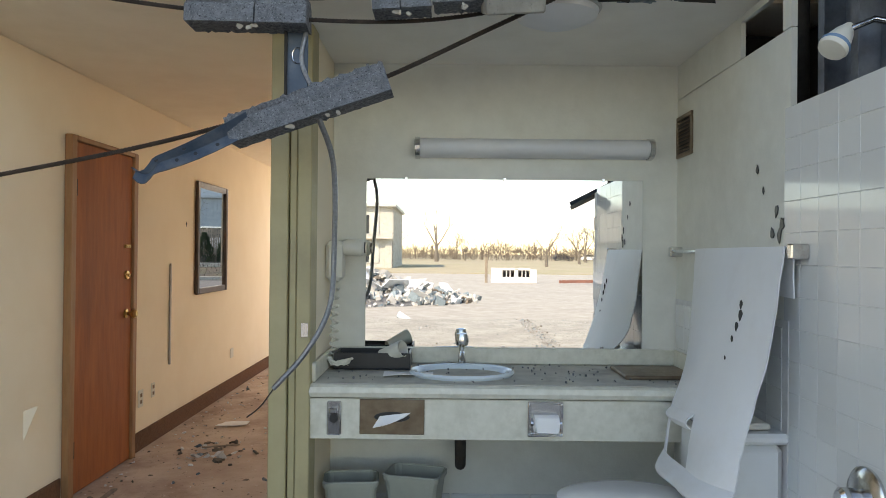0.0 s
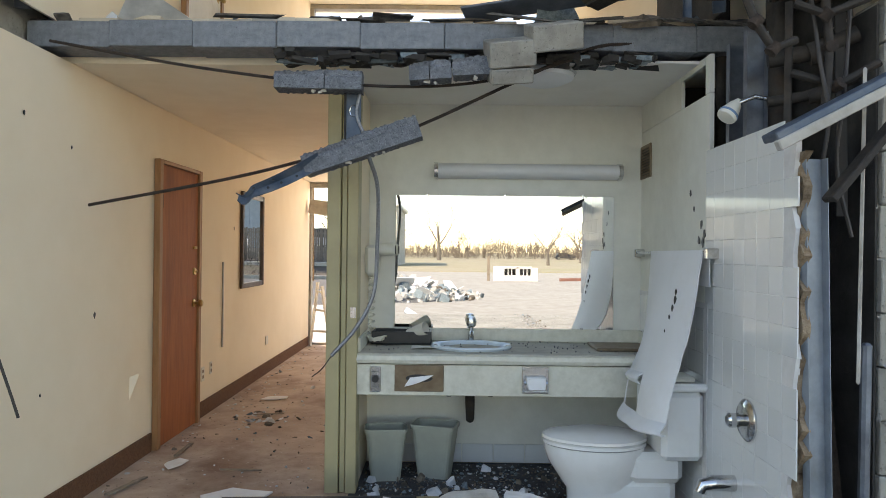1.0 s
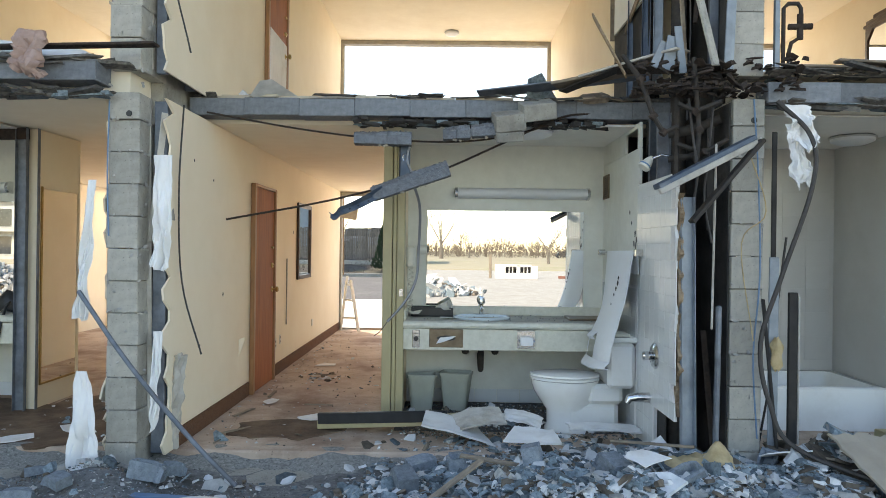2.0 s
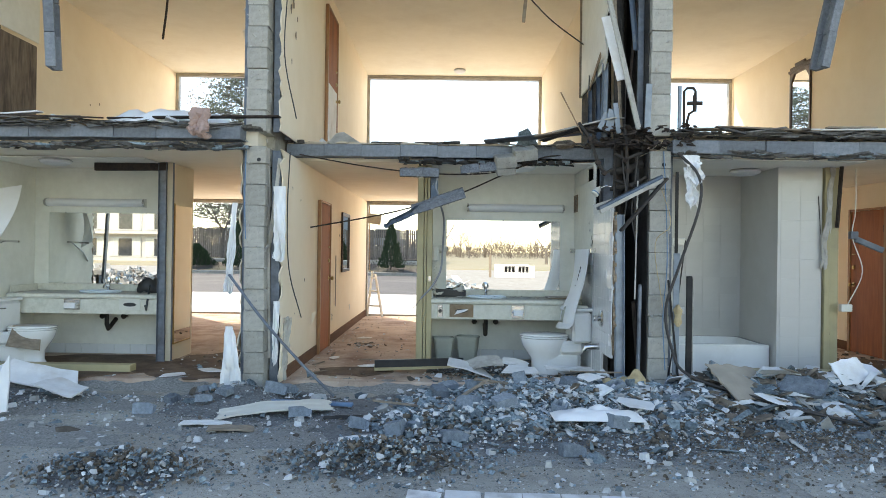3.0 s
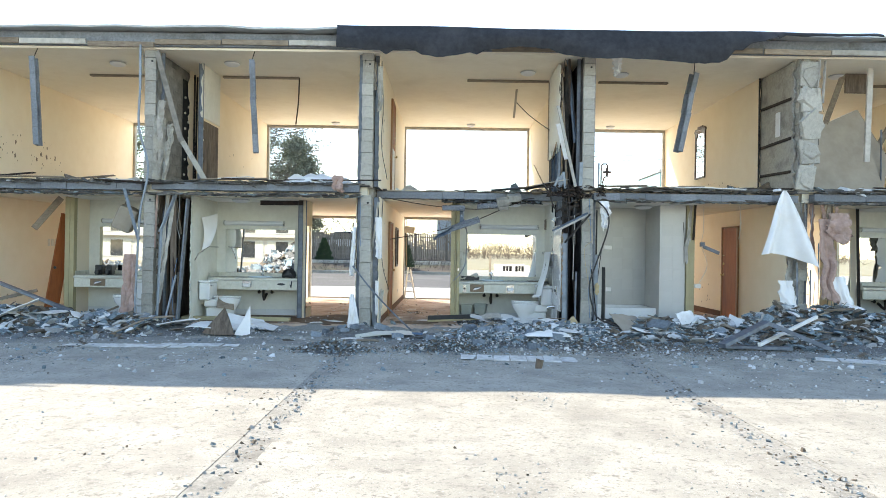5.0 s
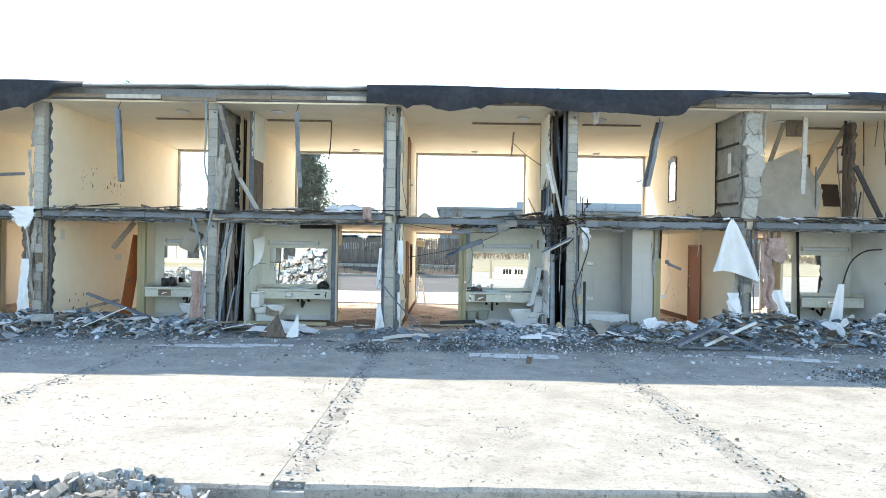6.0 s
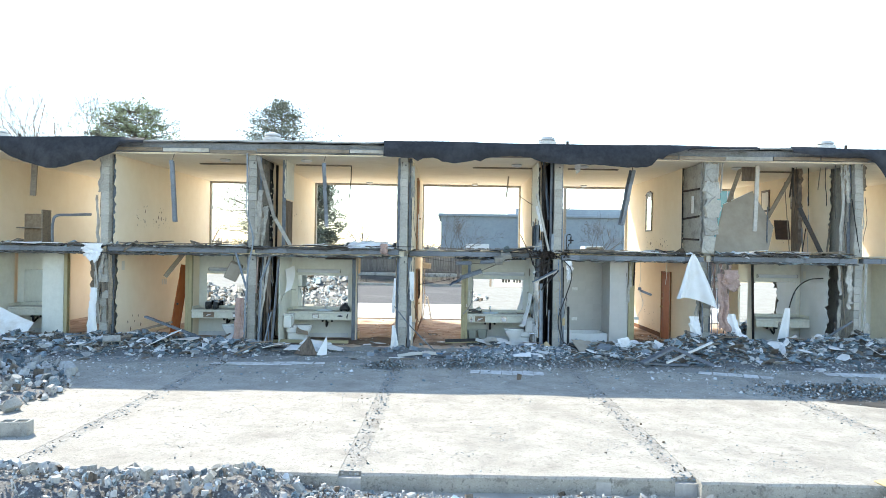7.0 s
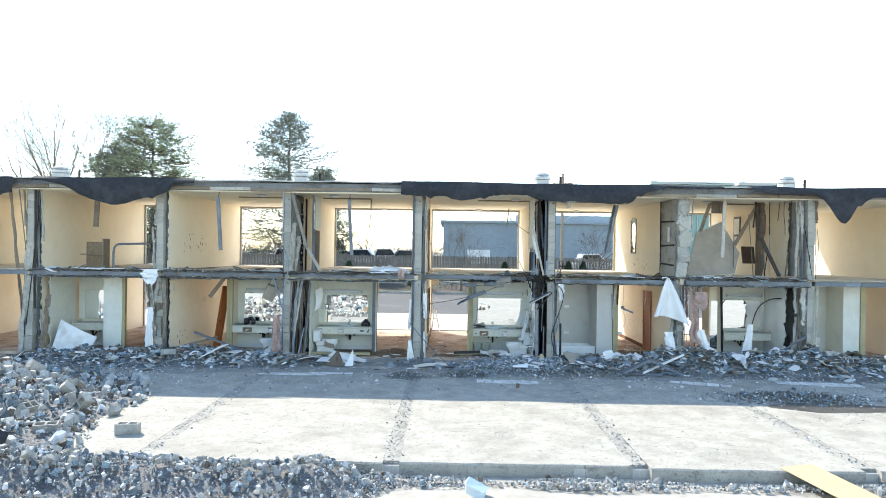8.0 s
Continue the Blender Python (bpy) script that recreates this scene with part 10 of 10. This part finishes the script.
tagged(part("blue_scrap", Shape().chunk(pose(-0.95, -8.7, -0.08, 20, 30, 10), 0.4, 0.3, 0.16, random.Random(2), 0.5), M_PORCB), "pale blue scrap beside the pad edge", "scrap")
tagged(stick("plywood_sheet", (4.1, -7.7, 0.02), (4.7, -9.6, -0.16), 0.62, 0.015, M_PLY), "yellow plywood sheet sloping off the pad edge", "plywood")
wet_m = surf("damp_dark_concrete", (0.05, 0.048, 0.045), (0.10, 0.095, 0.09), 3, 0.4, 0.2, 40)
tagged(part("damp_patch", Shape().rings([[(7.0 + (1.4 + 0.3 * nz(math.cos(a), math.sin(a), 1, 1.5)) * math.cos(a), -3.5 + (0.45 + 0.12 * nz(math.cos(a), math.sin(a), 4, 1.5)) * math.sin(a), z) for a in [k * 6.283 / 40 for k in range(40)]] for z in (0.001, 0.004)]), wet_m), "dark damp patch on the concrete", "stain", "", "stuff")


# ---- rubble heaps left of and behind the pads ----
def heap_h(x, y):
    h = 1.05 * math.exp(-((x + 12.4) / 2.9) ** 2 - ((y + 4.2) / 2.3) ** 2) + 0.8 * math.exp(-((x + 11.2) / 2.4) ** 2 - ((y + 7.6) / 1.3) ** 2)
    h += 0.44 * math.exp(-((y + 8.35) / 0.62) ** 2) * (1 / (1 + math.exp((x + 2.6) * 4))) + 0.14 * math.exp(-((y + 8.2) / 0.3) ** 2) * (x > -2.5) * (0.8 + 0.4 * nz(x, 2, 7, 0.6))
    h += 2.5 * math.exp(-((x + 6.2) / 4.0) ** 2 - ((y + 16.8) / 2.6) ** 2) + 0.9 * math.exp(-((x + 15.5) / 5) ** 2 - ((y + 12) / 4) ** 2)
    return h * (0.8 + 0.4 * nz(x, y, 2, 1.1))


def heap_base(y):
    """The ground under the heaps: the pads, then the step down in front of them."""
    return -0.2 * min(1.0, max(0.0, (-7.3 - y) / 0.55))


def heap_mesh():
    sh = Shape()
    xs = [-22 + 0.3 * i for i in range(104)]
    ys = [-22 + 0.3 * j for j in range(76)]
    vs = []
    for x in xs:
        for y in ys:
            h = heap_h(x, y)
            vs.append((x, y, heap_base(y) + (h * 0.9 - 0.07 if h < 0.9 else h - 0.16)))
    n = len(ys)
    sh.add(vs, [(i * n + j, (i + 1) * n + j, (i + 1) * n + j + 1, i * n + j + 1) for i in range(len(xs) - 1) for j in range(n - 1)])
    return sh


tagged(part("heap_core", heap_mesh(), M_DUST, None, "", True), "earth and dust core of the rubble heaps", "rubble", "", "stuff")


def heap_place(xa, xb, ya, yb):
    def f():
        while True:
            x, y = RB.uniform(xa, xb), RB.uniform(ya, yb)
            h = heap_h(x, y)
            z = h - 0.03 + heap_base(y)
            if h > 0.06 and RB.random() < 0.25 + h * 1.2 and (y < -7.9 or z > 0.0):
                return x, y, z
    return f


rub_set("heap_rubble", "broken concrete and block pieces heaped on the ground", ((0.28, M_RUB), (0.5, M_RUBP), (0.1, M_RUBB), (0.12, M_RUBW)),
        [(2600, heap_place(-18, -6.3, -7.8, -0.5), logs(0.07, 0.26), (0.35, 0.9)), (5000, heap_place(-14, -6.3, -7.8, -0.5), logs(0.03, 0.09), (0.3, 0.9)), (5200, heap_place(-16, -2.2, -10, -7.4), logs(0.025, 0.13), (0.3, 0.9)), (3800, heap_place(-11, -2.2, -9.6, -7.4), logs(0.014, 0.04), (0.3, 0.9)), (700, heap_place(-15, 3, -21, -12), logs(0.25, 0.6), (0.15, 0.6)), (3200, heap_place(-15, 3, -21, -12), logs(0.1, 0.28), (0.2, 0.8)),
         (5000, heap_place(-2.6, 9, -8.9, -7.92), logs(0.01, 0.05), (0.2, 0.8)), (160, heap_place(-2.6, 12, -8.9, -7.92), logs(0.05, 0.14), (0.3, 0.8)), (500, heap_place(-16, 12, -9.6, -7.9), logs(0.02, 0.08), (0.5, 0.95))])
for k in range(40):
    x, y, z = heap_place(-15, -7.2, -7.8, -1.5)()
    put(BLP[k % 6] if k % 3 else HB, "block_fragment" if k % 3 else "concrete_block", "pale concrete block in the rubble heap", "concrete block", "heap blocks", pose(x, y, z + 0.06, PZ.gauss(0, 35), PZ.gauss(0, 35), PZ.uniform(0, 360)), PZ.uniform(0.7, 1.1))
for k in range(36):
    x, y, z = heap_place(-10, -2.4, -9.4, -8.0)()
    put(BLP[k % 6], "block_fragment", "pale concrete chunk beside the pad edge", "concrete block", "edge chunks", pose(x, y, z + 0.04, PZ.gauss(0, 35), PZ.gauss(0, 35), PZ.uniform(0, 360)), PZ.uniform(0.3, 0.6))
for k in range(26):
    x, y, z = heap_place(-10, 0.5, -19.5, -14.5)()
    put(PL[k % 6], "concrete_slab_piece", "broken pale concrete slab piece on the heap", "concrete", "slab pieces", pose(x, y, z + 0.1, PZ.gauss(0, 30), PZ.gauss(0, 30), PZ.uniform(0, 360)), PZ.uniform(1.2, 2.2))
tagged(part("tar_slab", Shape().chunk(pose(-8.6, -8.0, 0.3, 55, 20, 30), 0.9, 0.7, 0.12, random.Random(12), 0.5), M_TAR), "dark slab of roofing tar propped on the heap", "debris")
